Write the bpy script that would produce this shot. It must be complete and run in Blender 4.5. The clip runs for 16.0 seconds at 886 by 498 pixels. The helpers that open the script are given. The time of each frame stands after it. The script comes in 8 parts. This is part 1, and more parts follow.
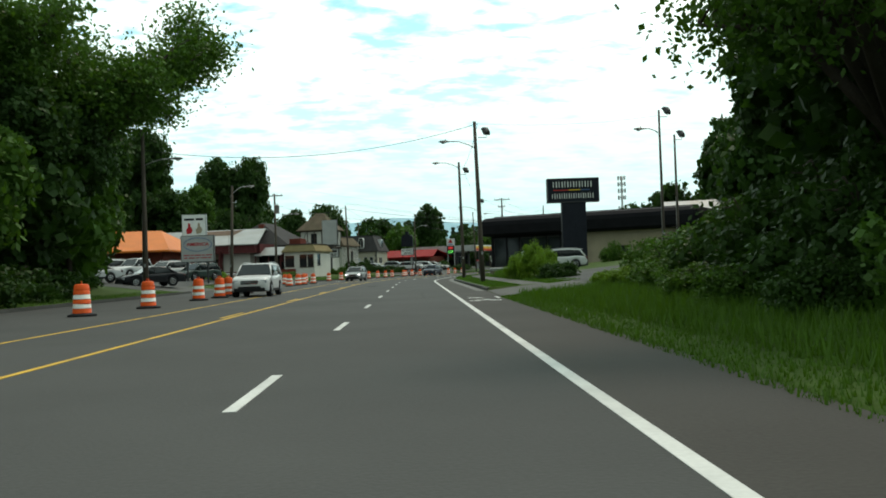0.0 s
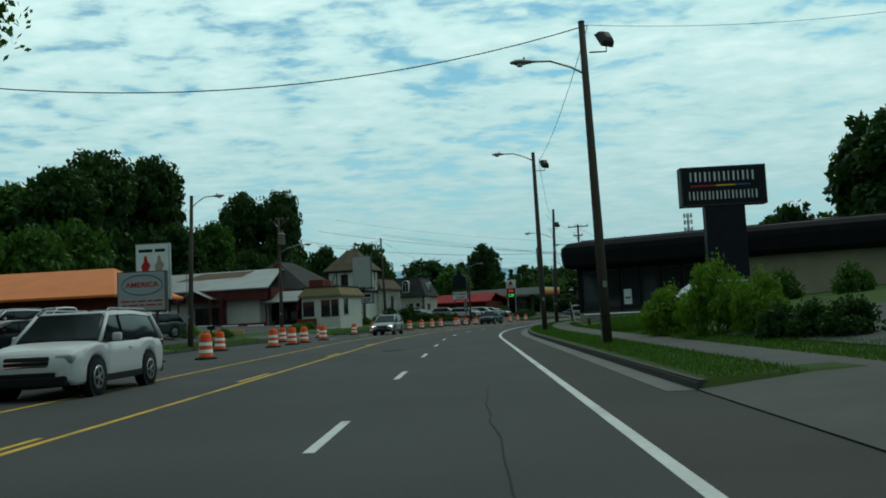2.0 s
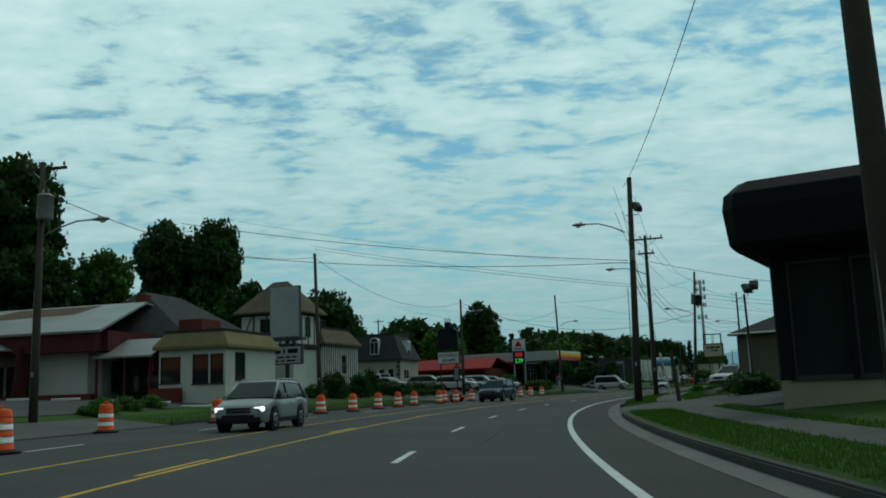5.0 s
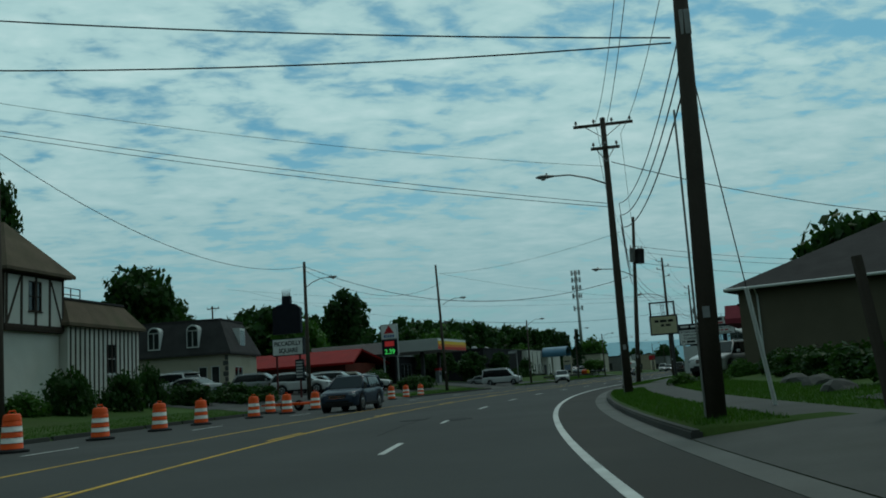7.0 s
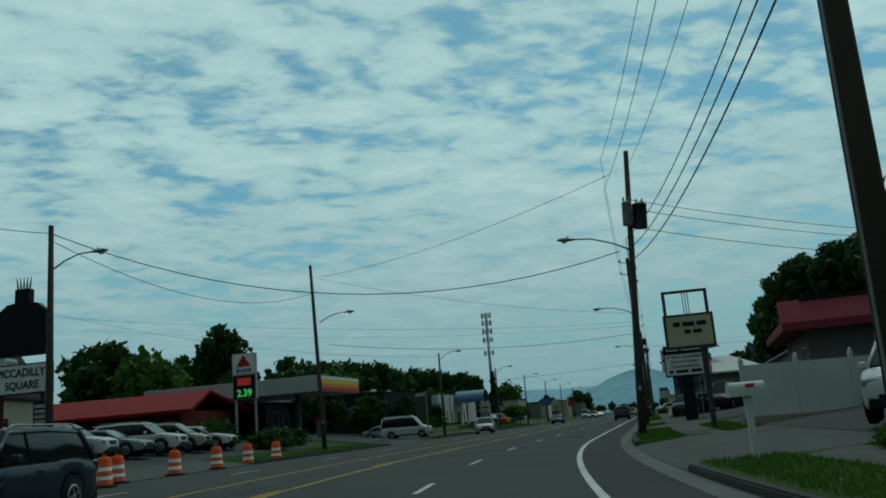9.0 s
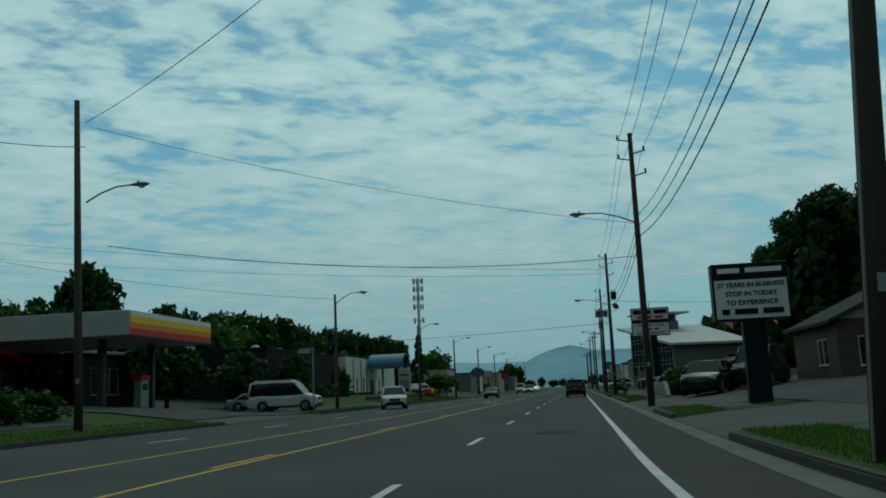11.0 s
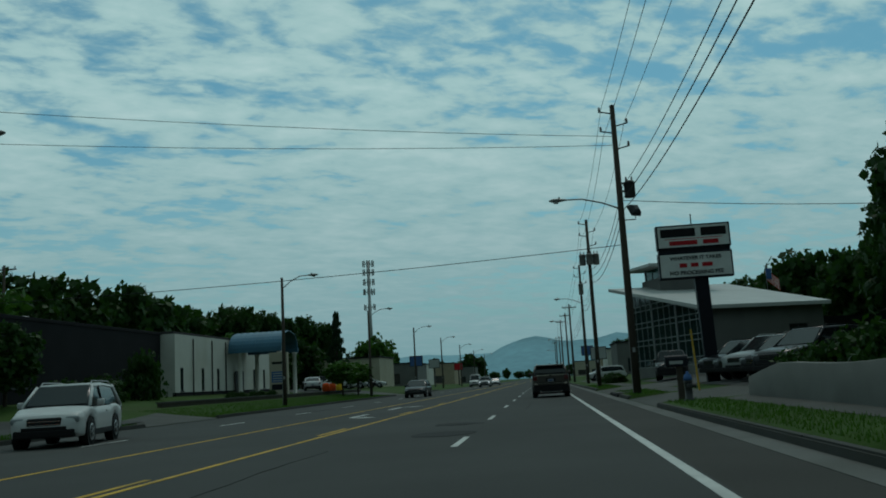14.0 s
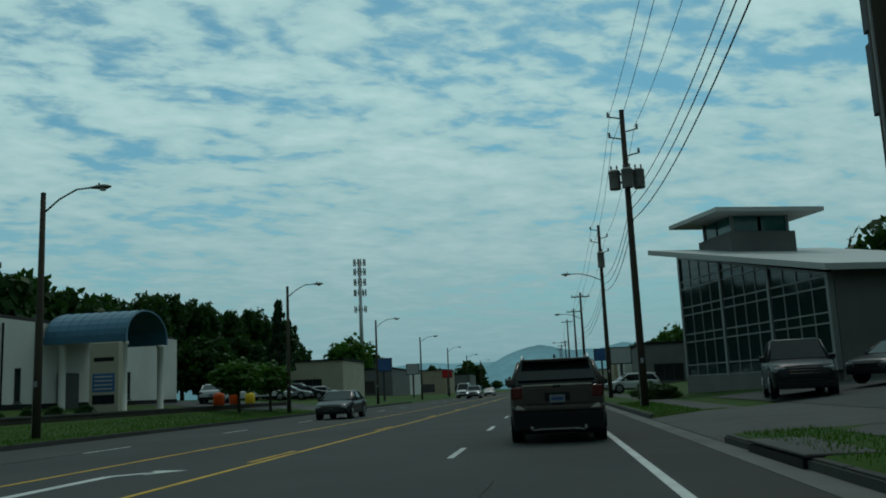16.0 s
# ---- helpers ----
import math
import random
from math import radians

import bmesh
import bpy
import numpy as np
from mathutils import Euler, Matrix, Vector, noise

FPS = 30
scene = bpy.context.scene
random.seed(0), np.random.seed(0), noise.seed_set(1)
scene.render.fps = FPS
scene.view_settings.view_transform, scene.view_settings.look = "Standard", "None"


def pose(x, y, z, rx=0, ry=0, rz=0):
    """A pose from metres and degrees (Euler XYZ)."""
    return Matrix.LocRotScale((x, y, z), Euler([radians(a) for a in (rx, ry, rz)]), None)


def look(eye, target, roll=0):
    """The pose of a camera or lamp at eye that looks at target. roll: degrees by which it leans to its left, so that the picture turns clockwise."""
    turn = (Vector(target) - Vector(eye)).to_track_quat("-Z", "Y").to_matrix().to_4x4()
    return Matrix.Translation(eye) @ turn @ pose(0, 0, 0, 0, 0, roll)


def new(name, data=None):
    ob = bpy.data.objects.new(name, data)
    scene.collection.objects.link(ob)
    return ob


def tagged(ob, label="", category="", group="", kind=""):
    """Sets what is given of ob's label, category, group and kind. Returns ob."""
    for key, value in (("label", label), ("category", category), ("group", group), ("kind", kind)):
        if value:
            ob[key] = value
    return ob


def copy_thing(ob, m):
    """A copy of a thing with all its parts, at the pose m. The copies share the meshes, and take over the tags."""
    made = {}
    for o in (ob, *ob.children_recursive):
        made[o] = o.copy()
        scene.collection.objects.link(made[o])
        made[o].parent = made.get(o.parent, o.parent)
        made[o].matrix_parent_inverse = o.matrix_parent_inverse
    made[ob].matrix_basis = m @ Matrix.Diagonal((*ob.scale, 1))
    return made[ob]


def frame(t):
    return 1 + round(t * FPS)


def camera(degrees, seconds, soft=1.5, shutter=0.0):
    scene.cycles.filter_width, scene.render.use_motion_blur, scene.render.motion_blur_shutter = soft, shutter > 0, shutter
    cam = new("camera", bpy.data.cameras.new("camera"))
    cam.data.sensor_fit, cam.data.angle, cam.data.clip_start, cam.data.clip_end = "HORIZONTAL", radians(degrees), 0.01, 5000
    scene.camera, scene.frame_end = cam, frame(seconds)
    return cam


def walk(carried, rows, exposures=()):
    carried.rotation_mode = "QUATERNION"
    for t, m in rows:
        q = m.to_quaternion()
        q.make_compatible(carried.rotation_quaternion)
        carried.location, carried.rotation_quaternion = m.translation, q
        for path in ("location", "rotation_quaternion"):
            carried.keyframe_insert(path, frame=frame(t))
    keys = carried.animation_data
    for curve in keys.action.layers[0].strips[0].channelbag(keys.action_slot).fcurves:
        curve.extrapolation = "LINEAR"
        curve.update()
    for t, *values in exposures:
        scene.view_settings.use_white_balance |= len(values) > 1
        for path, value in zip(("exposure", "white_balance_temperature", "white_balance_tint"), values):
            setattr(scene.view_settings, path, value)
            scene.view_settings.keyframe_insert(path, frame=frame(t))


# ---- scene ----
cam = camera(54.0, 16.0, soft=1.8)
PATH = [
    (0, (1.621, 0.194, 1.154), (1.683, 2.193, 1.198), -1.98),
    (0.5, (1.652, 7.122, 1.144), (1.662, 9.114, 1.313), -2.08),
    (0.7, (1.671, 9.981, 1.110), (1.698, 11.975, 1.263), -1.98),
    (1, (1.634, 14.128, 1.154), (1.640, 16.119, 1.347), -2.18),
    (1.5, (1.728, 21.379, 1.173), (1.728, 23.370, 1.359), -3.46),
    (2, (1.648, 28.499, 1.253), (1.590, 30.492, 1.409), -2.79),
    (2.5, (1.646, 35.492, 1.190), (1.580, 37.488, 1.292), -3.13),
    (3, (1.621, 42.705, 1.167), (1.544, 44.702, 1.233), -3.40),
    (3.5, (1.557, 50.000, 1.169), (1.461, 51.989, 1.357), -2.85),
    (4, (1.475, 57.309, 1.126), (1.400, 59.284, 1.428), -2.98),
    (4.1, (1.453, 58.784, 1.165), (1.415, 60.760, 1.471), -2.11),
    (4.6, (1.501, 66.025, 1.147), (1.461, 68.001, 1.457), -2.07),
    (5.2, (1.570, 74.672, 1.125), (1.541, 76.645, 1.450), -1.94),
    (5.8, (1.872, 83.227, 1.104), (1.922, 85.197, 1.443), -1.79),
    (6.4, (2.528, 91.724, 1.082), (2.657, 93.690, 1.428), -1.73),
    (6.5, (2.637, 93.114, 1.090), (2.799, 95.079, 1.428), -2.67),
    (7, (3.476, 100.330, 1.122), (3.733, 102.290, 1.424), -3.83),
    (7.5, (4.526, 107.196, 1.117), (4.788, 109.147, 1.469), -2.08),
    (8, (5.773, 114.029, 1.120), (6.098, 115.975, 1.448), -2.23),
    (8.5, (7.225, 120.756, 1.069), (7.607, 122.686, 1.431), -2.68),
    (9, (8.869, 127.461, 1.165), (9.339, 129.364, 1.562), -4.70),
    (9.5, (10.628, 133.833, 1.124), (11.183, 135.717, 1.498), -5.67),
    (9.6, (11.056, 135.155, 1.078), (11.634, 137.040, 1.411), -5.74),
    (10.2, (13.685, 143.045, 1.083), (14.302, 144.918, 1.414), -4.87),
    (10.8, (16.600, 150.810, 1.088), (17.215, 152.685, 1.414), -3.18),
    (11.4, (19.803, 158.456, 1.092), (20.417, 160.332, 1.414), -1.56),
    (11.9, (22.701, 164.753, 1.096), (23.352, 166.617, 1.416), -0.92),
    (12, (23.284, 166.013, 1.088), (23.950, 167.863, 1.456), -1.76),
    (12.5, (26.292, 172.221, 1.091), (26.916, 174.053, 1.596), -0.71),
    (13, (29.418, 178.658, 1.097), (30.121, 180.492, 1.478), -2.53),
    (13.4, (31.861, 183.681, 1.101), (32.531, 185.536, 1.427), -0.74),
    (13.5, (32.539, 185.055, 1.115), (33.218, 186.914, 1.406), -1.02),
    (14, (35.653, 191.264, 1.094), (36.337, 193.119, 1.398), -3.27),
    (14.5, (38.914, 197.811, 1.157), (39.601, 199.673, 1.402), -1.38),
    (15, (42.092, 204.177, 1.127), (42.789, 206.027, 1.430), -2.49),
    (15.5, (45.417, 210.749, 1.143), (46.108, 212.602, 1.445), -3.61),
    (16, (48.696, 217.261, 1.158), (49.368, 219.116, 1.481), -2.62),
]
walk(cam, [(t, look(eye, target, roll)) for t, eye, target, roll in PATH],
     exposures=[(0.0, 1.5, 7700, 24), (0.3, 1.3, 7400, 20), (0.7, 0.98, 7000, 15), (1.0, 0.8, 6950, 13), (1.5, 0.58, 6750, 12), (2.5, 0.52, 6700, 12), (3.0, 0.64, 6800, 12), (3.5, 0.56, 6750, 12), (4.5, 0.34, 6600, 11), (6.5, 0.02, 6400, 9), (12.5, -0.12, 6400, 9), (13.5, -0.2, 6400, 9), (16.0, -0.04, 6400, 9)])

# ---- sky and sun ----
world = bpy.data.worlds.new("world")
scene.world = world
world.use_nodes = True
wn, wl = world.node_tree.nodes, world.node_tree.links
wn.clear()


def wmath(op, a, b=None):
    n = wn.new("ShaderNodeMath")
    n.operation = op
    for i, v in enumerate((a, b)):
        if v is None:
            continue
        if isinstance(v, (int, float)):
            n.inputs[i].default_value = v
        else:
            wl.new(v, n.inputs[i])
    return n.outputs[0]


def wramp(fac, stops):
    n = wn.new("ShaderNodeValToRGB")
    el = n.color_ramp.elements
    while len(el) < len(stops):
        el.new(0.5)
    for e, (p, c) in zip(el, stops):
        e.position, e.color = p, (*c, 1)
    wl.new(fac, n.inputs[0])
    return n.outputs[0]


def wmix(fac, a, b):
    n = wn.new("ShaderNodeMix")
    n.data_type = "RGBA"
    for sock, v in ((n.inputs[0], fac), (n.inputs[6], a), (n.inputs[7], b)):
        if isinstance(v, (int, float)):
            sock.default_value = v
        elif isinstance(v, tuple):
            sock.default_value = (*v, 1)
        else:
            wl.new(v, sock)
    return n.outputs[2]


SUN_EL, SUN_ROT = radians(58), radians(33)
sky = wn.new("ShaderNodeTexSky")
sky.sky_type, sky.sun_disc, sky.sun_elevation, sky.sun_rotation = "NISHITA", False, SUN_EL, SUN_ROT
blue = wn.new("ShaderNodeVectorMath")
blue.operation = "MULTIPLY"
wl.new(sky.outputs[0], blue.inputs[0])
blue.inputs[1].default_value = (0.034, 0.076, 0.074)
coord = wn.new("ShaderNodeTexCoord")
sep = wn.new("ShaderNodeSeparateXYZ")
wl.new(coord.outputs["Generated"], sep.inputs[0])
up = wmath("MAXIMUM", sep.outputs[2], 0.02)
den = wmath("ADD", up, 0.13)
comb = wn.new("ShaderNodeCombineXYZ")
wl.new(wmath("DIVIDE", sep.outputs[0], den), comb.inputs[0])
wl.new(wmath("DIVIDE", sep.outputs[1], den), comb.inputs[1])


def wnoise(scale, detail, rough, distort, stretch):
    m = wn.new("ShaderNodeMapping")
    m.inputs["Scale"].default_value = stretch
    m.inputs["Rotation"].default_value = (0, 0, radians(-14))
    wl.new(comb.outputs[0], m.inputs[0])
    n = wn.new("ShaderNodeTexNoise")
    n.inputs["Scale"].default_value, n.inputs["Detail"].default_value = scale, detail
    n.inputs["Roughness"].default_value, n.inputs["Distortion"].default_value = rough, distort
    wl.new(m.outputs[0], n.inputs["Vector"])
    return n.outputs[0]


puffs = wnoise(5.2, 6, 0.52, 0.3, (0.85, 1.15, 1))
patches = wnoise(0.8, 3, 0.5, 0.2, (0.8, 1.3, 1))
fine = wnoise(15.0, 5, 0.55, 0.3, (0.8, 1.2, 1))
cover = wmath("ADD", wmath("ADD", wmath("MULTIPLY", puffs, 0.95), wmath("MULTIPLY", patches, 0.85)), wmath("MULTIPLY", fine, 0.5))
mask = wramp(wmath("MULTIPLY", cover, 0.5), [(0.0, (0.12, 0.12, 0.12)), (0.45, (0.15, 0.15, 0.15)), (0.565, (1, 1, 1))])
mask.node.color_ramp.interpolation = "EASE"
thick = wramp(wmath("ADD", wmath("ADD", wmath("MULTIPLY", puffs, 0.55), wmath("MULTIPLY", patches, 0.4)), wmath("MULTIPLY", fine, 0.25)), [(0.44, (0.29, 0.48, 0.50)), (0.6, (0.39, 0.60, 0.60)), (0.74, (0.51, 0.70, 0.69))])
# low in the sky the deck closes into a soft haze
haze = wramp(up, [(0.03, (1, 1, 1)), (0.33, (0, 0, 0))])
clouds = wmix(wmath("MULTIPLY", haze, 0.85), thick, (0.185, 0.335, 0.365))
closed = wmath("MAXIMUM", mask, wmath("MULTIPLY", haze, 1.0))
final = wmix(closed, blue.outputs[0], clouds)
bg = wn.new("ShaderNodeBackground")
bg.inputs[1].default_value = 1.0
# the deck is brightest towards the veiled sun ahead and dims towards the back
facing = wmath("ADD", wmath("MULTIPLY", sep.outputs[0], 0.5 * math.sin(SUN_ROT)), wmath("MULTIPLY", sep.outputs[1], 0.5 * math.cos(SUN_ROT)))
dim = wramp(wmath("ADD", facing, 0.5), [(0.0, (0.42, 0.42, 0.42)), (0.45, (0.74, 0.74, 0.74)), (0.72, (1, 1, 1))])
shaded = wn.new("ShaderNodeVectorMath")
shaded.operation = "MULTIPLY"
wl.new(final, shaded.inputs[0])
wl.new(dim, shaded.inputs[1])
wl.new(shaded.outputs[0], bg.inputs[0])
wo = wn.new("ShaderNodeOutputWorld")
wl.new(bg.outputs[0], wo.inputs[0])

sun = new("sun", bpy.data.lights.new("sun", "SUN"))
sun.data.energy, sun.data.angle, sun.data.color = 0.6, radians(14), (1.0, 0.96, 0.88)
sun.rotation_euler = (radians(90) - SUN_EL, 0, radians(180) - SUN_ROT)

# ---- materials ----


def mat(name, color, rough=0.7, metal=0.0, vary=0.18, scale=3.0, fine=60.0, bump=0.15, per_object=0.0, coat=0.0, island=0.0, dirt=None, dirt_amount=0.0, spec=None):
    m = bpy.data.materials.new(name)
    m.use_nodes = True
    n, l = m.node_tree.nodes, m.node_tree.links
    b = n["Principled BSDF"]
    b.inputs["Roughness"].default_value, b.inputs["Metallic"].default_value = rough, metal
    b.inputs["Specular IOR Level"].default_value = spec if spec is not None else (0.5 if rough < 0.4 or metal > 0.1 else 0.1)
    if coat:
        b.inputs["Coat Weight"].default_value = coat
        b.inputs["Coat Roughness"].default_value = 0.06
    tc = n.new("ShaderNodeTexCoord")
    big, small = n.new("ShaderNodeTexNoise"), n.new("ShaderNodeTexNoise")
    for t, sc, de in ((big, scale, 5), (small, fine, 4)):
        t.inputs["Scale"].default_value, t.inputs["Detail"].default_value = sc, de
        l.new(tc.outputs["Object"], t.inputs["Vector"])
    add = n.new("ShaderNodeMath")
    add.operation = "MULTIPLY_ADD"
    l.new(small.outputs[0], add.inputs[0])
    add.inputs[1].default_value = 0.6
    l.new(big.outputs[0], add.inputs[2])
    last = add.outputs[0]
    for amount, kind in ((per_object, "ShaderNodeObjectInfo"), (island, "ShaderNodeNewGeometry")):
        if amount:
            o = n.new(kind)
            f = n.new("ShaderNodeMath")
            f.operation = "MULTIPLY_ADD"
            l.new(o.outputs["Random" if kind == "ShaderNodeObjectInfo" else "Random Per Island"], f.inputs[0])
            f.inputs[1].default_value = amount
            l.new(last, f.inputs[2])
            last = f.outputs[0]
    mr = n.new("ShaderNodeMapRange")
    mr.inputs["From Min"].default_value, mr.inputs["From Max"].default_value = 0.4, 1.2 + per_object + island
    mr.inputs["To Min"].default_value, mr.inputs["To Max"].default_value = 1 - vary, 1 + vary
    l.new(last, mr.inputs[0])
    mul = n.new("ShaderNodeVectorMath")
    mul.operation = "SCALE"
    mul.inputs[0].default_value = color
    l.new(mr.outputs[0], mul.inputs["Scale"])
    col = mul.outputs[0]
    if dirt:
        stain = n.new("ShaderNodeTexNoise")
        stain.inputs["Scale"].default_value, stain.inputs["Detail"].default_value = scale * 0.45, 8
        l.new(tc.outputs["Object"], stain.inputs["Vector"])
        r = n.new("ShaderNodeMapRange")
        r.inputs["From Min"].default_value, r.inputs["From Max"].default_value = 0.5, 0.72
        r.inputs["To Max"].default_value = dirt_amount
        l.new(stain.outputs[0], r.inputs[0])
        mx = n.new("ShaderNodeMix")
        mx.data_type = "RGBA"
        l.new(r.outputs[0], mx.inputs[0])
        l.new(col, mx.inputs[6])
        mx.inputs[7].default_value = (*dirt, 1)
        col = mx.outputs[2]
    l.new(col, b.inputs["Base Color"])
    if bump:
        bp = n.new("ShaderNodeBump")
        bp.inputs["Strength"].default_value, bp.inputs["Distance"].default_value = bump, 0.02
        l.new(small.outputs[0], bp.inputs["Height"])
        l.new(bp.outputs[0], b.inputs["Normal"])
    return m


def leaf_mat(name, color, vary=0.5):
    m = mat(name, color, rough=0.55, vary=vary, scale=0.9, fine=4.0, bump=0.0, island=0.9, per_object=0.35)
    b = m.node_tree.nodes["Principled BSDF"]
    b.inputs["Specular IOR Level"].default_value = 0.12
    tr = m.node_tree.nodes.new("ShaderNodeBsdfTranslucent")
    tr.inputs[0].default_value = (color[0] * 1.3, color[1] * 1.4, color[2] * 0.6, 1)
    mixer = m.node_tree.nodes.new("ShaderNodeMixShader")
    mixer.inputs[0].default_value = 0.3
    out = m.node_tree.nodes["Material Output"]
    m.node_tree.links.new(b.outputs[0], mixer.inputs[1])
    m.node_tree.links.new(tr.outputs[0], mixer.inputs[2])
    m.node_tree.links.new(mixer.outputs[0], out.inputs[0])
    return m


def glow(name, color, strength):
    m = bpy.data.materials.new(name)
    m.use_nodes = True
    b = m.node_tree.nodes["Principled BSDF"]
    b.inputs["Base Color"].default_value = (*color, 1)
    b.inputs["Emission Color"].default_value = (*color, 1)
    b.inputs["Emission Strength"].default_value = strength
    return m


ASPHALT = mat("asphalt", (0.056, 0.058, 0.056), 0.9, vary=0.22, scale=0.25, fine=25, bump=0.35, dirt=(0.043, 0.044, 0.043), dirt_amount=0.55)
OLD_ASPHALT = mat("old_asphalt", (0.062, 0.064, 0.062), 0.9, vary=0.25, scale=0.4, fine=30, bump=0.3, dirt=(0.045, 0.045, 0.045), dirt_amount=0.6)
SHOULDER = mat("shoulder_asphalt", (0.051, 0.049, 0.045), 0.9, vary=0.25, scale=0.3, fine=25, bump=0.35, dirt=(0.042, 0.042, 0.04), dirt_amount=0.6)
CONCRETE = mat("concrete", (0.076, 0.076, 0.071), 0.85, vary=0.2, scale=0.8, fine=40, bump=0.2, dirt=(0.06, 0.06, 0.052), dirt_amount=0.7)
KERB = mat("kerb_concrete", (0.062, 0.062, 0.058), 0.9, vary=0.3, scale=1.2, fine=30, bump=0.3, per_object=0.4, dirt=(0.06, 0.06, 0.05), dirt_amount=0.7)
GRASS = mat("grass_ground", (0.034, 0.066, 0.013), 0.95, vary=0.4, scale=0.15, fine=9, bump=0.5, dirt=(0.05, 0.058, 0.02), dirt_amount=0.5)
BLADE = leaf_mat("grass_blades", (0.044, 0.105, 0.013), 0.45)
LEAF = leaf_mat("leaves", (0.040, 0.10, 0.016))
LEAF_DARK = leaf_mat("dark_leaves", (0.021, 0.055, 0.012))
LEAF_LIGHT = leaf_mat("light_leaves", (0.09, 0.18, 0.018))
NEEDLE = leaf_mat("needles", (0.016, 0.04, 0.018))
BARK = mat("bark", (0.055, 0.045, 0.036), 0.95, vary=0.4, scale=2, fine=20, bump=0.6)
POLE_WOOD = mat("pole_wood", (0.06, 0.05, 0.04), 0.9, vary=0.35, scale=1.5, fine=25, bump=0.4, per_object=0.5)
STEEL = mat("galvanised_steel", (0.32, 0.33, 0.33), 0.45, 0.7, vary=0.2, scale=4, fine=40, bump=0.05)
DARK_STEEL = mat("dark_steel", (0.035, 0.036, 0.038), 0.6, 0.2, vary=0.3, scale=3, fine=30, bump=0.05)
LAMP_GREY = mat("lamp_housing", (0.22, 0.22, 0.21), 0.5, 0.3, vary=0.2, scale=5, fine=40, bump=0.03)
LENS = mat("lamp_lens", (0.45, 0.47, 0.46), 0.2, vary=0.1, bump=0)
CABLE = mat("cable_black", (0.018, 0.018, 0.02), 0.6, vary=0.2, bump=0)
CERAMIC = mat("insulator_ceramic", (0.16, 0.15, 0.14), 0.3, vary=0.2, bump=0)
PAINT_W = mat("white_road_paint", (0.50, 0.51, 0.49), 0.75, vary=0.2, scale=1.5, fine=20, bump=0.2, dirt=(0.25, 0.25, 0.24), dirt_amount=0.5)
PAINT_Y = mat("yellow_road_paint", (0.52, 0.32, 0.05), 0.75, vary=0.25, scale=1.5, fine=20, bump=0.2, dirt=(0.16, 0.12, 0.05), dirt_amount=0.7)
ORANGE = mat("drum_orange", (0.64, 0.08, 0.015), 0.45, vary=0.15, scale=3, fine=20, bump=0.05, per_object=0.3)
DRUM_WHITE = mat("drum_white", (0.68, 0.66, 0.62), 0.4, vary=0.2, scale=4, fine=20, bump=0.03, per_object=0.3)
RUBBER = mat("black_rubber", (0.022, 0.022, 0.023), 0.85, vary=0.3, scale=5, fine=40, bump=0.1)
# distance haze is put into these pale blue base colours; the air is clear
HILL = mat("haze_tinted_hill", (0.165, 0.31, 0.365), 1.0, vary=0.3, scale=0.004, fine=0.05, bump=0)
HILL_FAR = mat("far_haze_tinted_hill", (0.2, 0.36, 0.42), 1.0, vary=0.2, scale=0.004, fine=0.05, bump=0)

# ---- plan: a road that runs straight, bends gently to the right and runs straight again ----
BEND_A, BEND_B, BEND = 73.5, 170.65, 0.4596
STEP = 0.1
S_ALL = np.arange(-800, 40000) * STEP
H_ALL = np.clip((S_ALL - BEND_A) / (BEND_B - BEND_A), 0, 1) * BEND
X_ALL, Y_ALL = np.cumsum(np.sin(H_ALL)) * STEP, np.cumsum(np.cos(H_ALL)) * STEP
X_ALL, Y_ALL = X_ALL - X_ALL[800], Y_ALL - Y_ALL[800]


def heading(s):
    return min(max((s - BEND_A) / (BEND_B - BEND_A), 0), 1) * BEND


def at(s, o, z=0.0):
    """The place s metres along the lane line, o metres to its right, z up."""
    h = heading(s)
    return Vector((float(np.interp(s, S_ALL, X_ALL)) + o * math.cos(h), float(np.interp(s, S_ALL, Y_ALL)) - o * math.sin(h), z))


def spot(s, o, z=None, yaw=0.0):
    """A pose by the road: x points away to the right, y along it. yaw: degrees to the left."""
    return Matrix.Translation(at(s, o, gz(s, o) if z is None else z)) @ Matrix.Rotation(-heading(s) + radians(yaw), 4, "Z")


DRIVES_R = [(33.0, 41.5), (103.5, 114.5), (145, 158.5), (173, 183), (189.4, 207.4), (225.2, 234.3), (244, 255.9)]
DRIVES_L = [(62, 72), (95, 108), (148, 172), (196, 212), (232, 240), (292, 300)]
R_O, R_Z = (4.9, 5.1, 8, 12, 20, 30, 60, 120, 200), (0.15, 0.17, 0.25, 0.6, 1.3, 2.2, 6, 11, 12)
L_O, L_Z = (14.3, 14.5, 16, 20, 26, 40, 80, 200), (0.0, 0.12, 0.2, 0.75, 1.2, 1.6, 2.6, 4)


